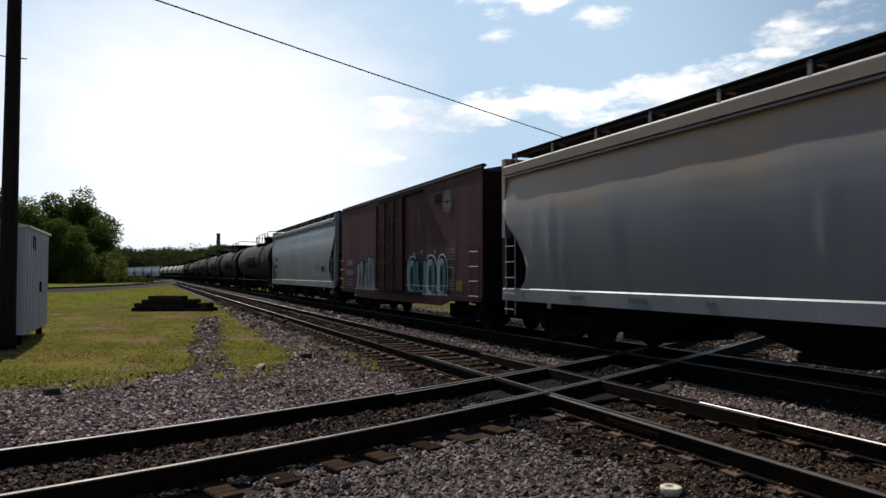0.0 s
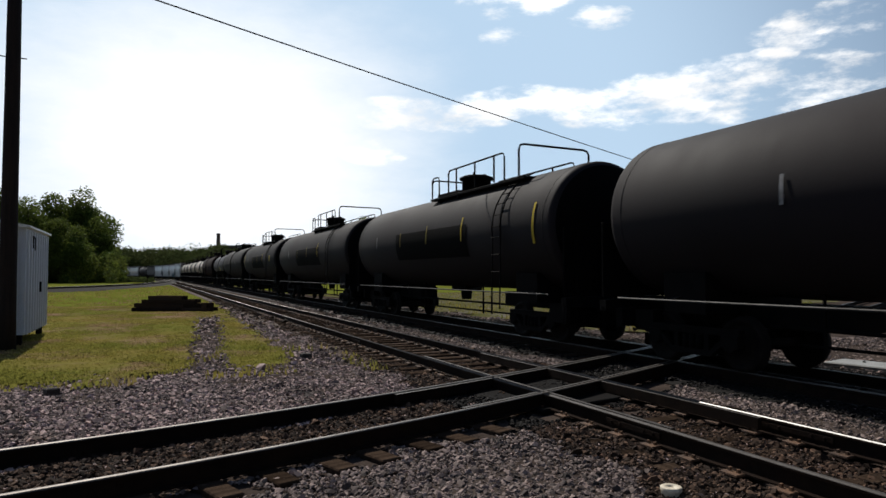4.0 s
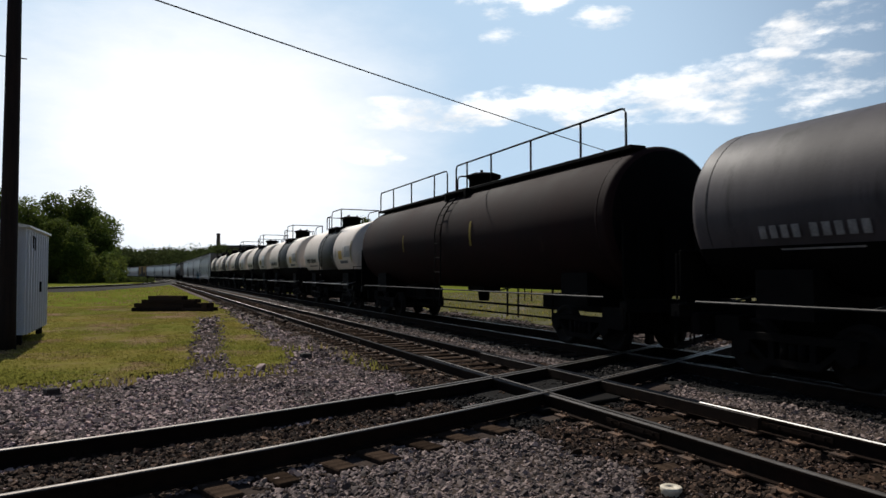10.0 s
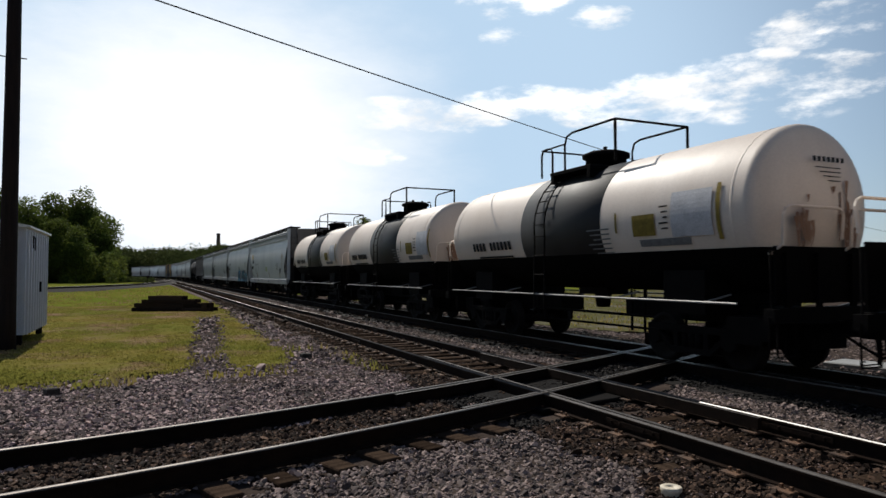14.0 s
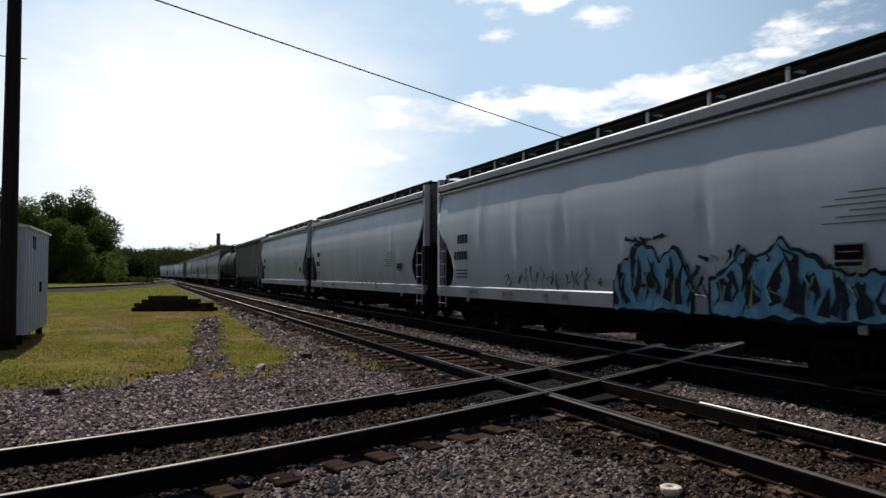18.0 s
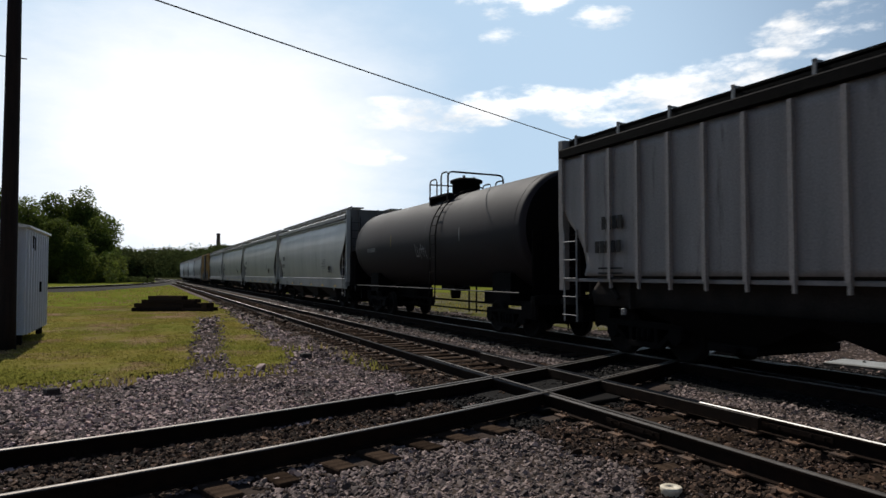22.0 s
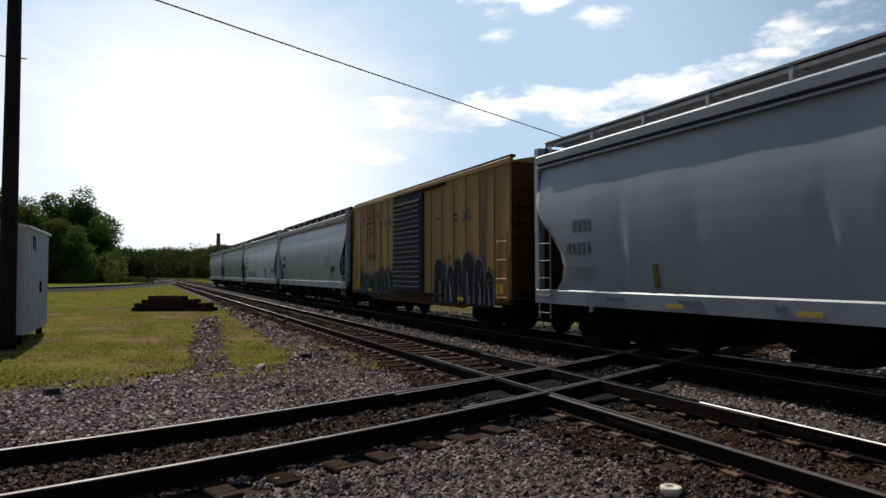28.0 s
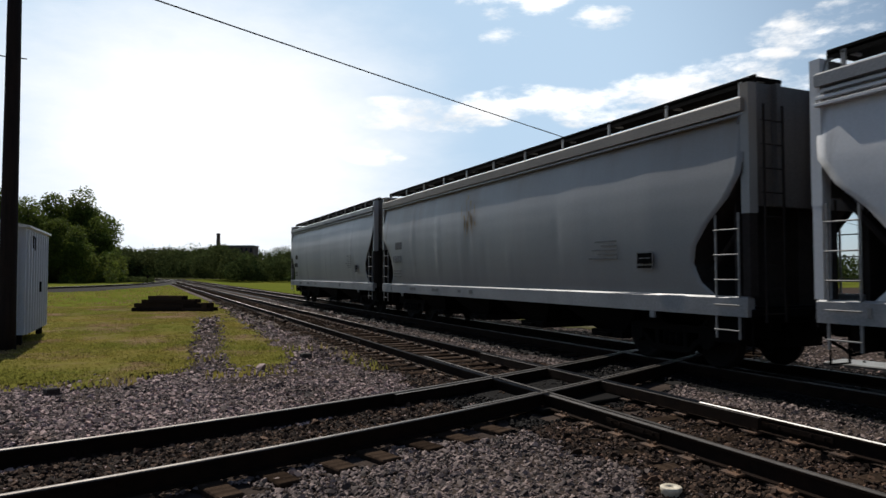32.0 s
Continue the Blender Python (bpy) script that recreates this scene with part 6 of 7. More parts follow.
        if i == 17:
            sky, ink, lime = paint("sky_blue", (0.125, 0.29, 0.40)), paint("ink", (0.012, 0.016, 0.022)), paint("lime_edge", (0.16, 0.24, 0.12))
            wild_piece(car, -1.545, -2.85, -0.85, 0.98, lambda u: 1.02 * (1 - (2 * u - 1) ** 6 * 0.5), sky, ink, lime, 31, 12)
            wild_piece(car, -1.545, -7.2, -3.3, 0.98, lambda u: 0.62 + 0.5 * math.exp(-((u - 0.7) / 0.16) ** 2) + 0.2 * math.exp(-((u - 0.2) / 0.12) ** 2), sky, ink, paint("pale_blue", (0.2, 0.38, 0.46)), 37, 20)
            loose_strokes(car, -1.574, -7.1, -0.9, 1.0, 1.9, ink, lime, 55, 34)
            faded = paint("faded_black", (0.09, 0.09, 0.095))
            loose_strokes(car, -1.57, -0.5, 3.6, 1.3, 1.85, faded, paint("faded_grey", (0.17, 0.17, 0.175)), 57, 26)
            loose_strokes(car, -1.585, -4.9, -3.2, 1.75, 2.15, ink, lime, 58, 9)
            loose_strokes(car, -1.585, -2.1, -1.3, 2.2, 2.36, ink, ink, 59, 7)
            part("text_block", made("text17", FAINT_MARK, lambda bm: bars_bm(bm, [(-6.4, 2.32 + 0.08 * k, 1.1 - 0.2 * (k % 3), 0.018) for k in range(6)])), car, "small grey stencilled text", at=pose(-1.575, 0, 0), kind="stuff")
        if i == 18:
            part("faded_tag", made("tag18", STEEL_GREY, lambda bm: [ribbon(bm, loop_pts(-4.0 + 0.6 * k, 1.5, 0.24, 0.22, 60 * k, 280 + 60 * k), 0.06) for k in range(8)]), car, "faded grey sprayed tag", at=pose(-1.60, 0, 0), kind="stuff")
        if i == 28:
            for k, (y, w, hh) in enumerate(((-4.1, 1.1, 0.72), (1.3, 2.3, 0.5), (3.6, 2.1, 0.42))):
                part("overpaint", made("overpaint%d" % k, DULL_GREY, lambda bm: box(bm, -0.002, 0.002, y, y + w, 1.42, 1.42 + hh)), car, "dull overpainted patch on the side", at=pose(-1.30, 0, 0, 0, -7))
        if i == 29:
            part("rust_stain", made("stain30", mat("rust_stain", (0.30, 0.20, 0.11), (0.24, 0.19, 0.14), 3, 0.8, 0, 0.1, 30), lambda bm: stain_bm(bm, 0.9, 3.2, 0.34, 0.36, 30, 4)), car, "ochre rust stain", at=pose(-1.60, 0, 0), kind="stuff")
        if i in (0, 2) or i >= 16 and i not in (20, 21, 26):
            part("sill_lettering", made("sill_lettering|%d" % (i % 3), FAINT_MARK, lambda bm: bars_bm(bm, [(5.6 - 0.11 * k - 1.4 * (k // 5), 1.1, 0.07, 0.09) for k in range(12)] + [(-3.4 + 2.1 * (i % 3), 1.08, 0.22, 0.12), (7.6, 1.07, 0.06, 0.14)])), car, at=pose(-1.534, 0, 0), kind="stuff")
        if i == 2 or 22 <= i <= 25:
            for y in (-6.5, -4.0, -1.4, 1.2, 3.8):
                part("reflector", made("reflector", YELLOW_SIGN, lambda bm: box(bm, -0.004, 0.004, -0.2, 0.2, 1.04, 1.12)), car, "yellow reflective strip", at=pose(-1.535, y, 0))
        if i in (16, 28, 18, 19, 25, 27):
            for y in {18: (), 19: (-6.95,), 28: (-5.6,)}.get(i, (-5.6, -1.3, 4.3)):
                part("yellow_streak", made("yellow_streak", YELLOW_DIM, lambda bm: box(bm, -0.004, 0.004, -0.05, 0.05, 1.4, 1.85)), car, "faded yellow reflective strip", at=pose(-1.31, y, 0, 0, -7))
        car.matrix_basis = place_on_track(mid)
        TRAIN.append((car, mid))


train()

# ---- ballast, guard rails and meadow ----


def in_meadow(x, y):
    """The mown grass between the crossing and the branch track."""
    w = 0.35 * noise.noise((x * 0.9, y * 0.9, 5.0)) + 0.15 * noise.noise((x * 3, y * 3, 8.0))
    if y + w * 2 < 13.9 + 0.11 * x or y > 200:
        return False
    if x > 2.95 + w + max(0.0, min(y, 40.0) - 17) * 0.045 + max(0.0, y - 60) * 0.006:
        return False
    # a gravel path leads through it
    if abs(x - 1.26 - (y - 15.2) * 0.085) < 0.5 + 0.4 * w and y < 31 + 4 * w:
        return False
    bx = np.interp(y, (66, 83.6, 112, 153, 205), (-26, -9.3, -0.44, 4.0, 5.9))
    if y > 60 and abs(x - bx) < 2.2 + max(0, 105 - y) * 0.12:
        return False
    return True


EDGE = random.Random(77)


def ragged_meadow(x, y):
    """The meadow with a frayed edge."""
    return in_meadow(x + EDGE.gauss(0, 0.13), y + EDGE.gauss(0, 0.4))


def in_field(x, y):
    """Rough grass beyond the train's track."""
    w = 1.2 * noise.noise((x * 0.25, y * 0.25, 15.0))
    return x > 14.2 + w and y > line_c(x)[0] + 3.2 + w


def meadow_sheet(name, x0, x1, y0, y1, step, test, z, label, material=None):
    vid, verts, faces = {}, [], []

    def vert(i, j):
        if (i, j) not in vid:
            x, y = x0 + i * step, y0 + j * step
            vid[i, j] = len(verts)
            verts.append((x, y, z + 0.035 * noise.noise((x * 0.6, y * 0.6, 1.0)) + 0.03 * noise.noise((x * 2.3, y * 2.3, 4.0))))
        return vid[i, j]
    for i in range(int((x1 - x0) / step)):
        for j in range(int((y1 - y0) / step)):
            if test(x0 + (i + 0.5) * step, y0 + (j + 0.5) * step):
                faces.append((vert(i, j), vert(i + 1, j), vert(i + 1, j + 1), vert(i, j + 1)))
    return tagged(new(name, raw(name, verts, faces, material or GRASS, True)), label, "grass", kind="stuff")


def blades(name, n, x0, x1, y0, y1, test, seed, h0, h1, label, thin=0.0):
    """Tufts of grass: bent two-piece blades in one mesh."""
    r = random.Random(seed)
    verts, faces = [], []
    made_n = tries = 0
    while made_n < n and tries < n * 6:
        tries += 1
        x, y = r.uniform(x0, x1), y0 + (y1 - y0) * r.random() ** 1.6
        if not test(x, y):
            continue
        if noise.noise((x * 0.8, y * 0.8, 21.0)) < thin:
            continue
        made_n += 1
        h = r.uniform(h0, h1) * (1 + 0.5 * noise.noise((x * 0.5, y * 0.5, 2.0)))
        a = r.uniform(0, 6.283)
        w = r.uniform(0.012, 0.024) * (1 + y * 0.02)
        lx, ly = r.uniform(-.5, .5) * h, r.uniform(-.5, .5) * h
        cx, cy = math.cos(a) * w, math.sin(a) * w
        k = len(verts)
        verts += [(x - cx, y - cy, -0.02), (x + cx, y + cy, -0.02), (x + lx * .4 + cx * .7, y + ly * .4 + cy * .7, h * .6), (x + lx * .4 - cx * .7, y + ly * .4 - cy * .7, h * .6), (x + lx, y + ly, h)]
        faces += [(k, k + 1, k + 2, k + 3), (k + 3, k + 2, k + 4)]
    return tagged(new(name, raw(name, verts, faces, BLADE)), label, "grass", kind="stuff")


def meadow():
    meadow_sheet("grass", -14, 4, 13, 44, 0.25, in_meadow, 0.0, "patchy mown grass turning yellow beside the tracks")
    meadow_sheet("grass", -60, 8, 44, 201, 1.0, in_meadow, 0.0, "bright grass beside the branch track", FAR_GRASS)
    meadow_sheet("grass", 13, 61, 12, 62, 0.5, in_field, 0.0, "rough dry grass beyond the train's track", FIELD)
    meadow_sheet("grass", 13, 213, 62, 262, 4.0, lambda x, y: True, 0.0, "open grass field beyond the train's track", FAR_GRASS)
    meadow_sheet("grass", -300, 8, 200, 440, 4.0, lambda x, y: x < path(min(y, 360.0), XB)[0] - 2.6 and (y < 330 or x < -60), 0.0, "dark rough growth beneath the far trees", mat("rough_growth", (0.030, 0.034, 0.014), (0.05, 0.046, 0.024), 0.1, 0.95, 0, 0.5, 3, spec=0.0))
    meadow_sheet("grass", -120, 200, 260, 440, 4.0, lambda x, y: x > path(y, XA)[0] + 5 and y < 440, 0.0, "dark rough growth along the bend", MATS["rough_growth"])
    blades("grass_blades", 80000, -9, 4.2, 12.6, 44, ragged_meadow, 3, 0.012, 0.04, "short mown grass blades, some flowering yellow", -0.6)
    blades("grass_blades", 9000, -22, 6, 44, 110, in_meadow, 4, 0.04, 0.12, "longer grass by the branch track")
    blades("grass_blades", 5000, 13, 40, 16, 60, in_field, 5, 0.05, 0.18, "rough grass blades beyond the track")
    blades("weeds", 300, -4, 4.5, 12.5, 17, lambda x, y: not in_meadow(x, y), 6, 0.03, 0.12, "sparse weeds in the gravel edge", 0.15)


def near_c(x, y):
    yc, d = line_c(x)
    return (y - yc) / math.hypot(1, d)


def ballast():
    rng = np.random.default_rng(7)

    def scatter(n, x0, x1, y0, y1):
        return np.stack((rng.uniform(x0, x1, n), rng.uniform(y0, y1, n)), -1)

    def keep(p, around=False):
        x, y = p
        # fine stones lie before the crossing's corner, coarse ones all around; none on the rails
        lat, dep = x * 0.913 - y * 0.408, x * 0.408 + y * 0.913
        if (dep < 4.2 or abs(lat) > dep * 0.70 + 0.5) != around:
            return None
        for xt in (XA, XB):
            for sd in (-1, 1):
                if abs(x - xt - sd * GAUGE / 2) < 0.1:
                    return None
        c = near_c(x, y)
        g = gauge_c(x) / 2
        if min(abs(c - g), abs(c + g)) < 0.1:
            return None
        z = 0.0
        # tie ends stay bare here and there
        if abs(x - XB) < 1.32 and noise.noise((x * 0.8, y * 0.5, 2.0)) > (0.2 if y < 11.5 else -0.25):
            k = ((y - 0.2) / 0.55) % 1.0
            if k < 0.22 or k > 0.78:
                return None
        if abs(c) < g - 0.1:
            z += 0.055
        elif abs(x - XB) < 0.66 or abs(x - XA) < 0.66:
            z -= 0.005
        elif abs(c) < 1.3:
            if c < -g - 0.12 and noise.noise((x * 1.3, y, 9.0)) > -0.2:
                return None
        shoulder = min(abs(x - XB), abs(x - XA), abs(c))
        z += 0.03 * max(0.0, 1 - max(0, shoulder - 1.3) / 0.8) if shoulder > 0.7 else 0.02
        if ragged_meadow(x, y) and rng.random() > 0.004:
            return None
        if in_field(x, y) and rng.random() > 0.05:
            return None
        z += 0.02 * noise.noise((x * 0.7, y * 0.7, 30.0)) - 0.045
        return (x, y, z)
    def rusty(q):
        w = 0.5 * noise.noise((q[0] * 1.2, q[1] * 0.8, 54.0)) + 0.25 * noise.noise((q[0] * 4, q[1] * 4, 55.0))
        return abs(q[0] - XB) < 1.6 + w or abs(near_c(q[0], q[1])) < 0.75 + w

    # stones blackened by oil and by painted train shadow
    def oily_or_shaded(q):
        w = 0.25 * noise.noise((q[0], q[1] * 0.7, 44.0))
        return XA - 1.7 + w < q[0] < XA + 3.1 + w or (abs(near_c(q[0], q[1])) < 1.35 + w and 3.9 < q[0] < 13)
    for (n, x0, x1, y0, y1, size) in ((170000, -3, 13, 3.0, 13.5, 0.0225), (52000, -4, 19, 13, 24, 0.029), (26000, -5, 26, 22, 50, 0.055)):
        pts = [q for q in map(keep, scatter(n, x0, x1, y0, y1)) if q]
        dark = [q for q in pts if oily_or_shaded(q)]
        red = [q for q in pts if not oily_or_shaded(q) and rusty(q)]
        pts = [q for q in pts if not oily_or_shaded(q) and not rusty(q)]
        tagged(new("rusty_ballast", rocks("rusty_ballast", np.array(red), size, RUSTY_STONE, int(n) + 2)), "rust-stained brown ballast round the rails", "ballast", kind="stuff")
        tagged(new("oily_ballast", rocks("oily_ballast", np.array(dark), size, OILY_SHADED, int(n) + 1)), "oily ballast with painted shade along the busy track", "ballast", kind="stuff")
        near = [q for q in pts if near_c(q[0], q[1]) < -0.7 or q[0] > XB]
        pts = [q for q in pts if near_c(q[0], q[1]) >= -0.7 and q[0] <= XB]
        if near:
            tagged(new("ballast", rocks("ballast", np.array(near), size * 0.92, GREY_STONE, int(n) + 3)), "dark grey crushed stone before the crossing", "ballast", kind="stuff")
        tagged(new("ballast", rocks("ballast", np.array(pts), size, STONE, int(n))), "loose grey crushed-stone ballast between the tracks", "ballast", kind="stuff")
    pts = [q for q in map(keep, scatter(16000, 12.6, 26, 3.0, 13.5)) if q]
    tagged(new("ballast", rocks("ballast", np.array(pts), 0.032, GREY_STONE, 9)), "grey gravel beyond the train's track", "ballast", kind="stuff")
    pts = [q for q in (keep(p, True) for p in scatter(46000, -8, 15, -7, 15)) if q]
    tagged(new("ballast", rocks("ballast", np.array(pts), 0.042, STONE, 13)), "coarse grey gravel around the crossing", "ballast", kind="stuff")
    # small chips between the large stones
    pts = [q for q in map(keep, scatter(28000, -3, 12, 3.0, 11)) if q]
    tagged(new("ballast", rocks("ballast", np.array(pts), 0.013, STONE, 5)), "fine stone chips in the ballast", "ballast", kind="stuff")


def guard_rails():
    gr = thing("crossing_frog", "steel guard rails of the track crossing", "crossing", kind="structure")
    shape = [(-0.03, 0), (0.03, 0), (0.03, -0.14), (-0.03, -0.14)]
    for side in (-1, 1):
        pts = []
        for i in range(40):
            x = 3.4 + i * 0.25
            y, d = line_c(x)
            g = (gauge_c(x) / 2 - 0.105) * side
            n = math.hypot(1, d)
            pts.append((x - g * d / n, y + g / n))
        part("guard_rail", sweep("guard_rail", pts, RT - 0.006, 0.0, shape, DULL), gr)
        for x0, a, b in ((XB, 5.6, 12.6), (XA, 8.5, 15.4)):
            part("guard_rail", sweep("guard_rail", [(x0 + side * (GAUGE / 2 - 0.105), a + (b - a) * i / 6) for i in range(7)], RT - 0.009, 0.0, shape, DULL), gr)
    # flangeway floor castings at the diamonds
    for x0 in (XB, XA):
        y0, d = line_c(x0)
        ang = math.degrees(math.atan(d))
        part("casting", made("casting", BLACK_IRON, lambda bm: slab(bm, -1.25, 1.25, -1.2, 1.2, 0.0, 0.055, 0.02)), gr, "rusty base plate under the crossing", at=pose(x0, y0, 0, 0, 0, ang * 0.5))
    r = random.Random(3)
    # tie plates with spikes along the nearest rails
    def plate(bm):
        slab(bm, -0.18, 0.18, -0.1, 0.1, 0.0, 0.022, 0.005)
        for sx in (-0.1, 0.1):
            for sy in (-0.05, 0.05):
                box(bm, sx - 0.014, sx + 0.014, sy - 0.014, sy + 0.014, 0.0, 0.055)
    for i in range(7, 60):
        s = i * 0.55 + 0.2
        for x in (XB - GAUGE / 2, XB + GAUGE / 2):
            part("tie_plate", made("tie_plate", PLATE, plate), gr, "rusty tie plate with spikes", at=pose(x, s, 0.02 if s < 11.5 else 0.035))
    # joint bars bolted to the near rails
    for x, y in ((XB - GAUGE / 2, 6.1), (XB + GAUGE / 2, 5.2), (XB - GAUGE / 2, 17.0), (XB + GAUGE / 2, 20.0)):
        for sd in (-1, 1):
            part("joint_bar", made("joint_bar", RUST, lambda bm: (slab(bm, -0.012, 0.012, -0.45, 0.45, 0.1, 0.16, 0.004), [lathe(bm, [(-0.03, 0.018), (0.03, 0.018)], "x", (0, k, 0.13), 6) for k in (-.35, -.2, .2, .35)])), gr, at=pose(x + sd * 0.025, y, 0))


# ---- things beside the tracks ----


def bungalow():
    b = thing("signal_hut", "grey sheet-metal railway signal hut on short legs", "hut", at=pose(-2.86, 20.46, 0))
    W, D, z0, z1 = 2.4, 4.15, 0.28, 3.10
    part("body", made("hut_body", BUNGALOW, lambda bm: box(bm, -W, 0, 0, D, z0, z1)), b)
    for i in range(9):
        y = 0.22 + i * (D - 0.44) / 8
        part("panel_rib", made("panel_rib", BUNGALOW, lambda bm: slab(bm, -0.045, 0.045, -0.05, 0.05, z0, z1 - 0.05, 0.0)), b, at=pose(0.012, y, 0))
    for i in range(6):
        part("panel_rib", made("panel_rib", BUNGALOW, lambda bm: None), b, at=pose(-0.2 - i * 0.4, -0.012, 0))
    def roof(bm):
        q = [(-W - 0.1, z1), (0.1, z1), (0.1, z1 + 0.05), (-W / 2, z1 + 0.28), (-W - 0.1, z1 + 0.05)]
        a = [bm.verts.new((x, -0.12, z)) for x, z in q]
        c = [bm.verts.new((x, D + 0.12, z)) for x, z in q]
        bm.faces.new(a)
        bm.faces.new(c[::-1])
        for i in range(5):
            bm.faces.new((a[i], a[(i + 1) % 5], c[(i + 1) % 5], c[i]))
    part("roof", made("hut_roof", ROOF_WHITE, roof), b, "white metal roof")
    for x in (-W + 0.2, -0.15):
        for y in (0.2, D - 0.2):
            part("leg", made("hut_leg", BLACK_IRON, lambda bm: slab(bm, -0.08, 0.08, -0.08, 0.08, -0.05, z0, 0.0)), b, at=pose(x, y, 0))
    part("lifting_bracket", made("lifting_bracket", BLACK_IRON, lambda bm: (box(bm, 0.0, 0.05, -0.15, 0.15, -0.03, 0.03), box(bm, 0.0, 0.04, -0.03, 0.03, -0.3, 0.0), box(bm, 0.0, 0.05, 0.25, 0.3, -0.35, 0.0))), b, "dark lifting bracket", at=pose(0.03, 0.85, z1 - 0.22))
    part("hasp", made("hasp", BLACK_IRON, lambda bm: box(bm, 0, 0.05, -0.05, 0.05, -0.15, 0.15)), b, at=pose(0.03, 2.4, 1.5))


def pole():
    p = thing("utility_pole", "dark creosoted wooden utility pole beside the hut", "pole", at=pose(-3.12, 19.67, -0.05))
    part("shaft", made("pole_shaft", POLE_WOOD, lambda bm: lathe(bm, [(0, 0.215), (1, 0.20), (4, 0.185), (8, 0.165), (11.5, 0.14)], "z", seg=18)), p)
    part("step_bolt", made("step_bolt", BLACK_IRON, lambda bm: tube(bm, [(0, 0, 0), (-0.36, -0.05, 0)], 0.014)), p, at=pose(0, 0, 7.4))
    part("step_bolt", made("step_bolt", BLACK_IRON, lambda bm: None), p, at=pose(0.3, 0, 7.4))
    part("crossarm", made("crossarm", POLE_WOOD, lambda bm: slab(bm, -1.2, 1.2, -0.06, 0.06, 0, 0.12, 0.01)), p, at=pose(0, -0.2, 10.9))


def wire(pts, sag, r, label):
    a, b = Vector(pts[0]), Vector(pts[1])
    n = 60
    q = [a.lerp(b, (i / n) ** 1.5) - Vector((0, 0, sag * 4 * (i / n) ** 1.5 * (1 - (i / n) ** 1.5))) for i in range(n + 1)]
    bm = bmesh.new()
    tube(bm, q, r, 5)
    tagged(new("overhead_cable", finish(bm, "overhead_cable", CABLE)), label, "cable")


def tie_pile():
    """Old ties thrown on a heap."""
    r = random.Random(8)
    n = 0
    # (height, place across, place in depth, length)
    rows = [(0.0, -0.72, -0.3, 2.5), (0.0, -0.78, 0.05, 2.6), (0.0, -0.65, 0.4, 2.4), (0.0, 0.82, -0.25, 2.3), (0.0, 0.75, 0.12, 2.5), (0.0, 0.9, 0.45, 2.4), (0.2, -0.6, -0.2, 2.5), (0.2, -0.7, 0.2, 2.4), (0.2, 0.55, -0.1, 2.2), (0.2, 0.5, 0.3, 2.4), (0.4, -0.15, -0.15, 2.6), (0.4, 0.1, 0.2, 2.5), (0.6, -0.35, -0.05, 1.75), (0.6, -0.2, 0.22, 1.6)]
    for z, u, w, length in rows:
        n += 1
        m = made("old_tie|%.2f" % length, OLD_TIE, lambda bm: slab(bm, -length / 2, length / 2, -0.12, 0.12, 0, 0.2, 0.025))
        tagged(new("old_tie", m), "weathered dark railway tie lying on a heap", "railway tie", "heap of old ties").matrix_basis = pose(1.34 + u * 0.913 + w * 0.408, 36.5 - u * 0.408 + w * 0.913, z - 0.02, r.uniform(-2, 2), r.uniform(-2.5, 2.5) if z else r.uniform(-0.6, 0.6), -24 + r.uniform(-7, 7))
    for k, (x, y, w) in enumerate(((3.02, 35.6, 40), (2.75, 35.5, 80))):
        tagged(new("old_tie", made("tie_stub", OLD_TIE, lambda bm: slab(bm, -0.16, 0.16, -0.12, 0.12, 0, 0.45, 0.018))), "short sawn stub of an old tie", "railway tie", "heap of old ties").matrix_basis = pose(x, y, -0.02, 0, 0, w)


def odd_things():
    def pipe_cap(bm):
        lathe(bm, [(-0.03, 0.082), (0.055, 0.082), (0.075, 0.092), (0.10, 0.092), (0.105, 0.085), (0.105, 0.03), (0.09, 0.03)], "z", seg=22)
    tagged(new("pipe_cap", made("pipe_cap", mat("off_white_plastic", (0.66, 0.58, 0.44), (0.52, 0.45, 0.34), 8, 0.6, 0, 0.1, 40), pipe_cap)), "off-white plastic pipe cap standing in the ballast", "pipe cap").matrix_basis = pose(4.16, 4.50, -0.06)
    tagged(new("concrete_pad", made("concrete_pad", CONCRETE, lambda bm: (slab(bm, -0.45, 0.45, -0.75, 0.75, -0.1, 0.06, 0.02), lathe(bm, [(0.06, 0.03), (0.1, 0.03)], "z", (0.1, 0.2, 0), 8)))), "pale concrete pad with an iron bolt", "pad").matrix_basis = pose(13.45, 8.82, 0, 0, 0, 12)
    jb = thing("junction_box", "small rusty track junction box on a stake", "junction box", at=pose(11.61, 13.25, 0))
    part("box", made("jb_box", RUST, lambda bm: slab(bm, -0.08, 0.08, -0.08, 0.08, 0.12, 0.4, 0.015)), jb)
    part("stake", made("jb_stake", BLACK_IRON, lambda bm: box(bm, -0.02, 0.02, -0.02, 0.02, -0.05, 0.13)), jb)
    wood = mat("splintered_wood", (0.022, 0.016, 0.013), (0.045, 0.035, 0.029), 4, 0.9, 0, 0.4, 40, (4, 0.6, 4))
    for x, y, a, L in ((3.36, 15.1, 12, 0.24), (-1.31, 12.16, 30, 0.2)):
        tagged(new("wood_scrap", made("wood_scrap|%.2f" % L, wood, lambda bm: slab(bm, -L / 2, L / 2, -0.07, 0.07, -0.02, 0.07, 0.02))), "dark broken piece of tie wood on the gravel", "wood scrap").matrix_basis = pose(x, y, 0.01, 0, 4, a)


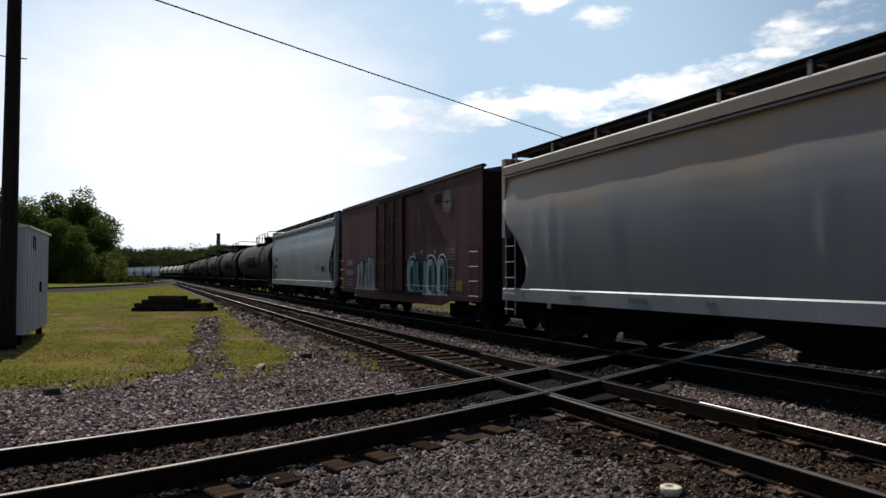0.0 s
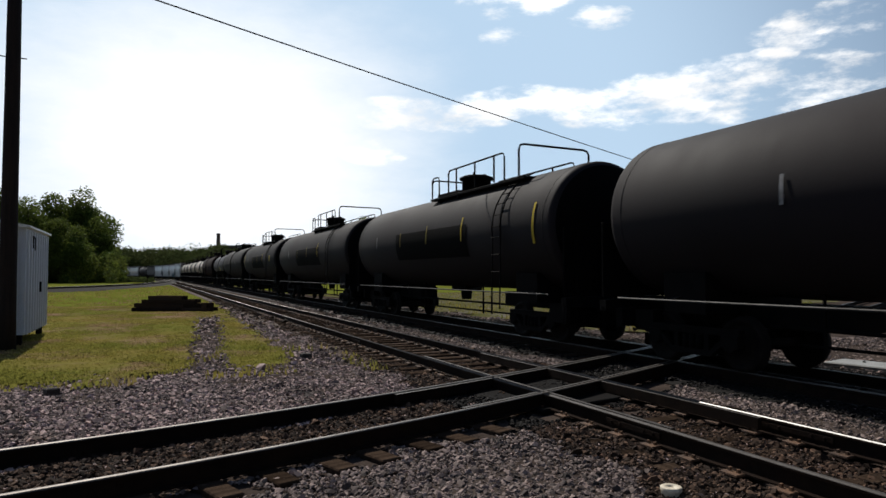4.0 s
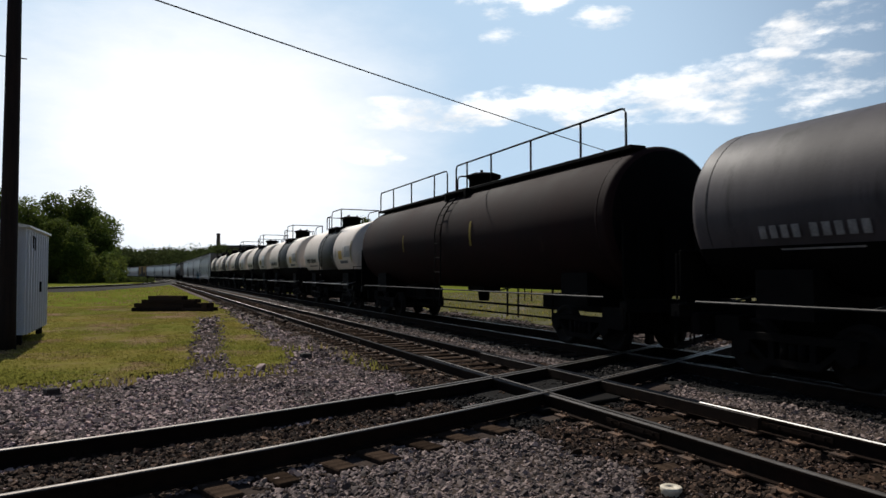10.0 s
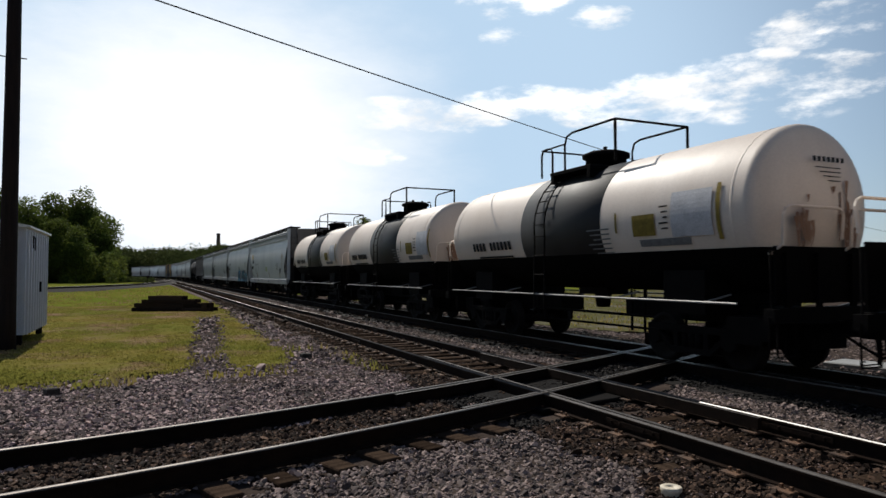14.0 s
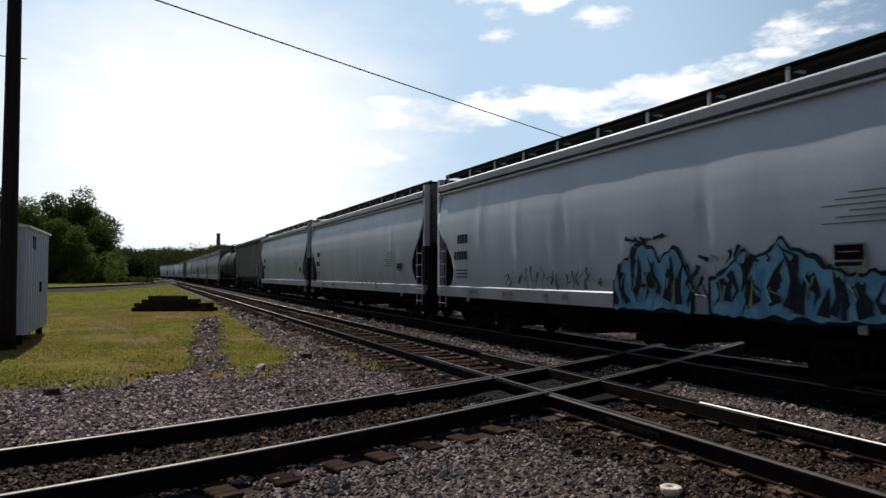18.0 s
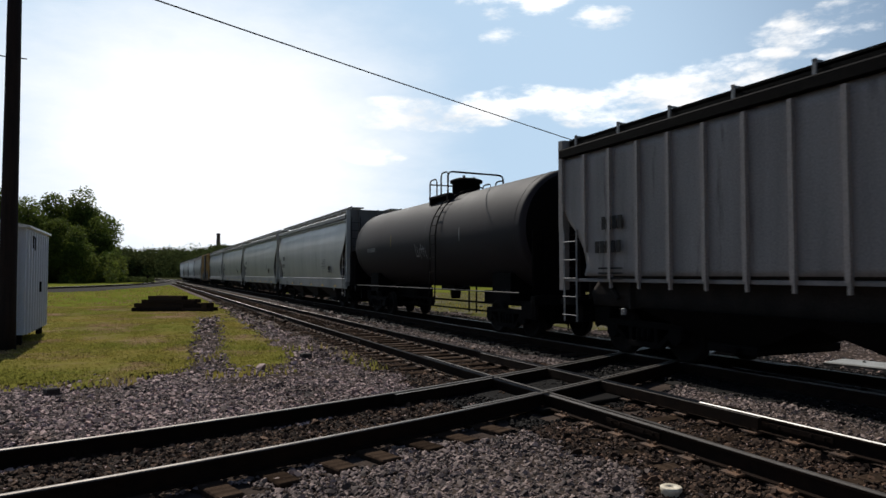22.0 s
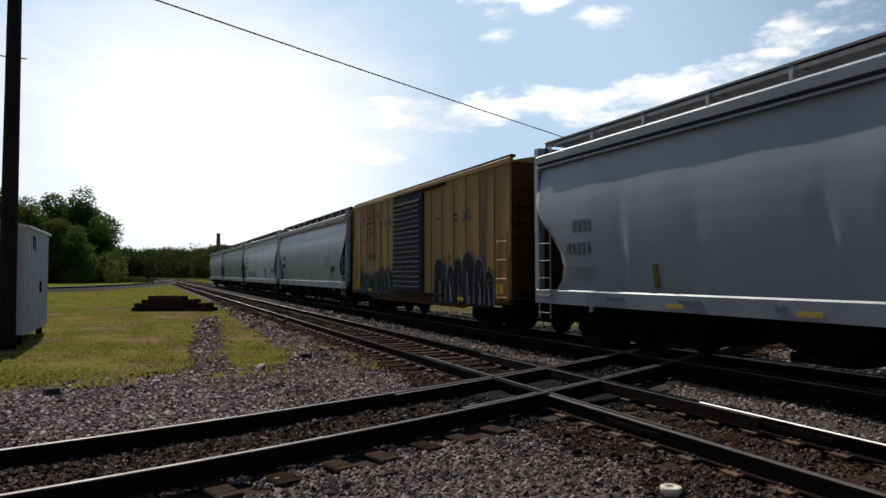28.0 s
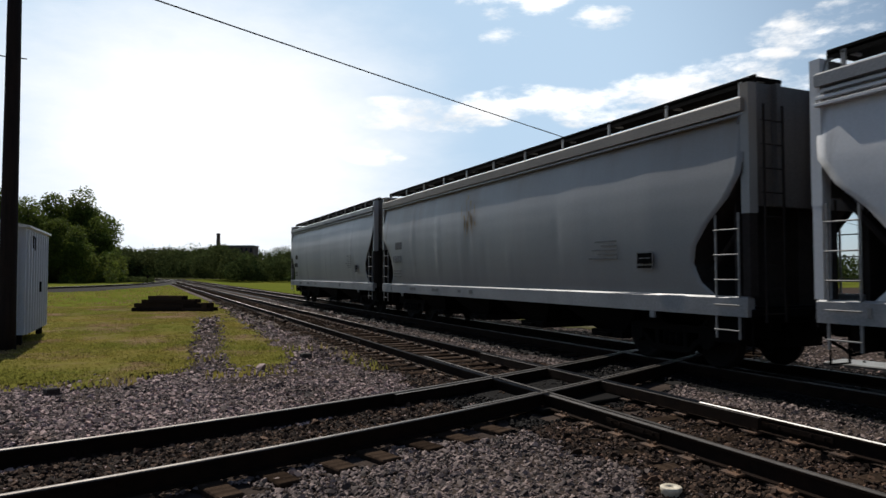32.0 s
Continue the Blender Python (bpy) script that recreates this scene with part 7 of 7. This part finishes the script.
def switch_stand():
    x, y = at_view(262, 108)
    st = thing("switch_stand", "dark iron switch stand beside the branch track", "switch stand", at=pose(x, y, 0))
    part("base", made("stand_base", BLACK_IRON, lambda bm: slab(bm, -0.5, 0.5, -0.2, 0.2, 0.0, 0.16, 0.02)), st)
    part("mast", made("stand_mast", BLACK_IRON, lambda bm: lathe(bm, [(0.16, 0.08), (0.5, 0.05), (1.5, 0.035)], "z", seg=10)), st)
    part("target", made("stand_target", RUST, lambda bm: lathe(bm, [(-0.01, 0.24), (0.01, 0.24)], "y", (0, 0, 1.45), 18)), st, "faded round target")
    part("lever", made("stand_lever", BLACK_IRON, lambda bm: tube(bm, [(0, 0, 0.35), (0.45, -0.1, 0.5), (0.62, -0.1, 0.2)], 0.025)), st)


def parked_van():
    x, y = at_view(227, 440)
    v = thing("parked_van", "small white van parked beyond the bend", "van", at=pose(x, y, 0, 0, 0, 30))
    def body(bm):
        q = [(-2.2, 0.4), (-2.2, 2.1), (1.0, 2.15), (1.6, 1.3), (2.3, 1.15), (2.35, 0.4)]
        a, c = [[bm.verts.new((sx, yy, z)) for yy, z in q] for sx in (-0.95, 0.95)]
        bm.faces.new(a)
        bm.faces.new(c[::-1])
        for i in range(6):
            bm.faces.new((a[i], a[(i + 1) % 6], c[(i + 1) % 6], c[i]))
    part("body", made("van_body", ROOF_WHITE, body), v)
    for sx in (-0.9, 0.9):
        for yy in (-1.4, 1.5):
            part("wheel", made("van_wheel", BLACK_IRON, lambda bm: lathe(bm, [(-0.1, 0.36), (0.1, 0.36)], "x", seg=14)), v, at=pose(sx, yy, 0.36))


# ---- trees and distance ----


def leaf_cloud(rng, blobs, n, size, stray=0.15):
    """Leaf clumps scattered through ellipsoids, thickest near their skins."""
    V, F = [], []
    vol = np.array([b[3] * b[4] * b[5] for b in blobs]) ** 0.75
    pick = rng.choice(len(blobs), n, p=vol / vol.sum())
    B = np.array(blobs)[pick]
    d = rng.normal(size=(n, 3))
    d /= np.linalg.norm(d, axis=1)[:, None]
    d *= (rng.uniform(0.35, 1.0, n) ** 0.45)[:, None] * (1 + stray * rng.normal(size=n))[:, None]
    c = B[:, :3] + d * B[:, 3:]
    u = rng.normal(size=(n, 3))
    u /= np.linalg.norm(u, axis=1)[:, None]
    w = np.cross(u, rng.normal(size=(n, 3)))
    w /= np.linalg.norm(w, axis=1)[:, None]
    s = size * rng.uniform(0.5, 1.3, n)[:, None]
    V = np.stack((c - u * s, c + w * s * 0.6, c + u * s, c - w * s * 0.6), 1)
    return V.reshape(-1, 3), (np.arange(n)[:, None] * 4 + np.arange(4)[None])


def quads(name, V, F, material):
    me = bpy.data.meshes.new(name)
    me.vertices.add(len(V))
    me.vertices.foreach_set("co", np.ascontiguousarray(V, dtype=np.float32).reshape(-1))
    me.loops.add(F.size)
    me.loops.foreach_set("vertex_index", F.reshape(-1).astype(np.int32))
    me.polygons.add(len(F))
    me.polygons.foreach_set("loop_start", np.arange(0, F.size, 4, dtype=np.int32))
    me.update(calc_edges=True)
    me.materials.append(material)
    return me


TREE_MESH = {}


def tree_kind(kind):
    if kind in TREE_MESH:
        return TREE_MESH[kind]
    rng = np.random.default_rng(40 + kind)
    r = random.Random(40 + kind)
    blobs = []
    limbs = []
    for i in range(15):
        z = r.uniform(0.22, 0.93)
        k = math.sin(math.pi * min(1, 0.25 + 0.75 * z)) ** 0.8
        a = r.uniform(0, 6.283)
        d = r.uniform(0.05, 0.26) * k
        rad = r.uniform(0.09, 0.17) * (0.6 + 0.6 * k)
        blobs.append((d * math.cos(a), d * math.sin(a), z, rad, rad, rad * r.uniform(0.75, 1.1)))
        limbs.append((d * math.cos(a), d * math.sin(a), z))
    V, F = leaf_cloud(rng, blobs, 11000, 0.0135)
    crown = quads("crown", V, F, LEAF)
    bm = bmesh.new()
    lathe(bm, [(-0.01, 0.022), (0.02, 0.017), (0.3, 0.013), (0.6, 0.008), (0.9, 0.003)], "z", seg=9)
    for x, y, z in limbs[:10]:
        b = z * 0.6
        tube(bm, [(0, 0, b), (x * 0.5, y * 0.5, b + (z - b) * 0.6), (x, y, z)], 0.004, 5)
    trunk = finish(bm, "trunk", BARK)
    TREE_MESH[kind] = (trunk, crown)
    return TREE_MESH[kind]


def tree(x, y, h, kind, turn, label="leafy green broadleaf tree at the meadow's edge", wide=1.0):
    trunk, crown = tree_kind(kind)
    t = thing("tree", label, "tree", "trees beyond the meadow", at=pose(x, y, -0.05, 0, 0, turn))
    t.scale = (h * wide, h * wide, h)
    part("trunk", trunk, t)
    part("crown", crown, t)
    return t


def at_view(px, depth):
    """Plan place seen px picture widths (of 1568) across, at that depth."""
    lat = (px - 784) / 1180.0 * depth
    return lat * 0.9129 + depth * 0.4081, depth * 0.9129 - lat * 0.4081


def woods(name, seed, n, place, label, size, material=None, dense=260):
    rng = np.random.default_rng(seed)
    r = random.Random(seed)
    blobs = [place(r) for _ in range(n)]
    V, F = leaf_cloud(rng, blobs, n * dense, size, 0.05)
    V[:, 2] = np.maximum(V[:, 2], -0.1)
    tagged(new(name, quads(name, V, F, material or FAR_LEAF)), label, "woods", kind="stuff")


def distance():
    r = random.Random(2)
    for px, top, depth, kind, wide in ((-30, 330, 133, 0, 1.0), (12, 332, 136, 1, 0.9), (48, 352, 143, 2, 0.9), (88, 345, 156, 0, 0.85), (118, 349, 163, 1, 0.9), (150, 337, 162, 2, 1.0), (168, 372, 156, 1, 0.9), (186, 408, 167, 0, 1.0), (203, 432, 177, 2, 1.2), (105, 390, 143, 0, 1.1), (135, 400, 139, 2, 1.1)):
        x, y = at_view(px, depth)
        tree(x, y, (485.7 - top) / 1180 * depth + 1.87, kind, r.uniform(0, 360), wide=wide * 1.15)

    def brush(rr):
        px, d = rr.uniform(40, 214), rr.uniform(138, 168)
        x, y = at_view(px, d)
        h = rr.uniform(1.5, 4.5)
        return (x, y, h * 0.7, rr.uniform(1.4, 3.4), rr.uniform(1.4, 3.4), h)
    woods("undergrowth", 12, 60, brush, "dense green undergrowth beneath the trees", 0.28, LEAF, 520)

    def near_wood(rr):
        x = y = px = d = 0.0
        while x < path(y, XA)[0] + 9:
            px, d = rr.uniform(300, 560), rr.uniform(150, 235)
            x, y = at_view(px, d)
        top = 446 - 8 * math.sin(px * 0.05) - (10 if 345 < px < 400 else 0) + rr.uniform(0, 30) + max(0, 330 - px) * 0.5
        h = (485.7 - top) / 1180 * d + 1.9
        return (x, y, max(0.5, h * 0.55), rr.uniform(2, 4), rr.uniform(2, 4), max(0.8, h * 0.48))
    woods("woods", 21, 150, near_wood, "green scrub and trees beyond the tracks", 0.32, None, 620)

    def scrub(rr):
        x, y, d = 99.0, 200.0, 0.0
        while x > path(min(y, 400.0), XB)[0] - 5:
            d = rr.uniform(150, 340)
            x, y = at_view(rr.uniform(205, 300), d)
        h = rr.uniform(0.5, 1.3)
        return (x, y, h * 0.4, rr.uniform(1.0, 2.4), rr.uniform(1.0, 2.4), h * 0.6)
    woods("scrub", 61, 80, scrub, "low dark scrub along the line", 0.22, FAR_LEAF, 160)

    def ridge(rr):
        px, d = rr.uniform(190, 900), rr.uniform(430, 520)
        x, y = at_view(px, d)
        top = 436 + 3 * math.sin(px * 0.11) + (rr.uniform(0, 20)) - (9 if 335 < px < 385 else 0)
        h = (485.7 - top) / 1180 * d + 1.9
        return (x, y, h * 0.5, rr.uniform(6, 11), rr.uniform(6, 11), h * 0.5)
    woods("distant_woods", 31, 260, ridge, "hazy wooded ridge on the horizon", 0.6, None, 420)

    def bend_wood(rr):
        px, d = rr.uniform(175, 400), rr.uniform(352, 430)
        x, y = at_view(px, d)
        h = (485.7 - 435 + 3 * math.sin(px * 0.07) - rr.uniform(0, 20)) / 1180 * d + 1.9
        return (x, y, h * 0.45, rr.uniform(4, 8), rr.uniform(4, 8), h * 0.55)
    woods("distant_woods", 33, 130, bend_wood, "dark woods behind the bend of the line", 0.6, None, 600)

    def right_wood(rr):
        px, d = rr.uniform(540, 1750), rr.uniform(120, 190)
        x, y = at_view(px, d)
        h = rr.uniform(3, 6.5)
        return (x, y, h * 0.5, rr.uniform(2, 4), rr.uniform(2, 4), h * 0.5)
    woods("woods", 41, 150, right_wood, "low green trees behind the train", 0.35, None, 260)
    x, y = at_view(648, 118)
    tree(x, y, 13.0, 1, 40, "tall green tree behind the railway line", 1.0)
    # mill chimney on the ridge
    x, y = at_view(386, 420)
    c = thing("mill_chimney", "tall brick factory chimney above the far trees", "chimney", at=pose(x, y, 0))
    part("stack", made("stack", BRICKY, lambda bm: lathe(bm, [(-0.1, 1.6), (24, 1.15), (26.4, 1.05), (26.5, 1.25), (27.6, 1.25)], "z", seg=16)), c)
    x, y = at_view(420, 432)
    mill = thing("mill_building", "long low factory roof beside the tall chimney", "building", at=pose(x, y, 0, 0, 0, -24))
    part("wall", made("mill_wall", BRICKY, lambda bm: box(bm, -12, 12, -6, 6, -0.1, 19.6)), mill)
    part("roof", made("mill_roof", CONCRETE, lambda bm: slab(bm, -12.4, 12.4, -6.4, 6.4, 19.6, 20.4, 0.2)), mill, "flat grey roof")
    for k in range(8):
        part("window", made("mill_window", DOOR_DARK, lambda bm: box(bm, -0.7, 0.7, -0.06, 0.0, 16.0, 18.6)), mill, at=pose(-10.5 + 3 * k, -6.0, 0))
    # hill under the ridge
    verts, faces = [], []
    for i in range(25):
        px = 120 + i * 40
        for d, z in ((380, -0.1), (440, 4.0), (620, 9.0), (900, 9.0)):
            x, y = at_view(px, d)
            verts.append((x, y, z))
    for i in range(24):
        for j in range(3):
            a = i * 4 + j
            faces.append((a, a + 4, a + 5, a + 1))
    tagged(new("hill", raw("hill", verts, faces, mat("hill_grass", (0.05, 0.07, 0.03), (0.075, 0.085, 0.04), 0.02, 0.95, 0, 0.3, 1.0, spec=0.0), True)), "low wooded hill on the horizon", "hill", kind="structure")


def track_beds():
    """The bed under the busy track, black with oil and painted shade, and the rusty one beyond the crossing under the
    other.
    """
    for x0, start, material, label in ((XA, -30, OILY_SHADED, "oily bed with painted shade under the train's track"), (XB, 13, RUSTY_STONE, "rusty brown bed under the empty track")):
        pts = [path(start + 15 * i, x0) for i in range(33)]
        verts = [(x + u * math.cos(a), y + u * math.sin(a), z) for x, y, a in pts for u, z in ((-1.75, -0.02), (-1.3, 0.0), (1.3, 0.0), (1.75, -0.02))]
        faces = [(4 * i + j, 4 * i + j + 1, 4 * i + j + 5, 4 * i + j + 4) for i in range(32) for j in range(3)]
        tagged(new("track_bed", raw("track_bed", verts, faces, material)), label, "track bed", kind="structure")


def branch_bed():
    verts, faces = [], []
    for i in range(41):
        p, q = branch(i / 40), branch(min(1, i / 40 + 0.01))
        d = (q - p).normalized() if (q - p).length > 1e-6 else Vector((-1, -0.5)).normalized()
        for u, z in ((-2.3, -0.05), (-1.5, 0.30), (1.5, 0.30), (2.3, -0.05)):
            verts.append((p.x + d.y * u, p.y - d.x * u, z))
    faces = [(4 * i + j, 4 * i + j + 1, 4 * i + j + 5, 4 * i + j + 4) for i in range(40) for j in range(3)]
    # the bank's shaded side and the dark ties are put into the bed's colour
    tagged(new("branch_bed", raw("branch_bed", verts, faces, mat("shaded_branch_bed", (0.011, 0.0088, 0.0075), (0.022, 0.0178, 0.0148), 1.5, 0.95, 0, 0.6, 20, spec=0.1))), "dark bed of the branch track with painted shade", "track bed", kind="structure")


meadow()
branch_bed()
track_beds()
guard_rails()
bungalow()
pole()
tie_pile()
odd_things()
switch_stand()
parked_van()
distance()
wire(((-9.75, 13.26, 9.01), (226.9, 110.7, 15.31)), 4.84, 0.02, "black overhead cable sagging across the tracks")
ballast()


def motions():
    for car, mid in TRAIN:
        walk(car, [(t, place_on_track(mid - SPEED * t)) for t in range(33)])
    # wheels roll frame by frame while their car passes the crossing
    start = {car: mid for car, mid in TRAIN}
    for car, y, w, wheels in WHEELS:
        s0 = start[car] + y + w
        t0, t1 = max(0.0, (s0 - 46) / SPEED), min(32.0, (s0 - 3) / SPEED)
        rows = []
        n0, n1 = int(t0 * FPS), int(t1 * FPS)
        if n1 - n0 < 2:
            continue
        turn = math.degrees(SPEED / FPS / 0.46)
        rows = [(n / FPS, pose(0, w, 0.46, ((n - n0) * turn) % 360)) for n in range(n0, n1 + 1)]
        if n0 > 0:
            rows.insert(0, (0.0, rows[0][1]))
        if n1 < 32 * FPS:
            rows.append((32.0, rows[-1][1]))
        walk(wheels, rows)


motions()
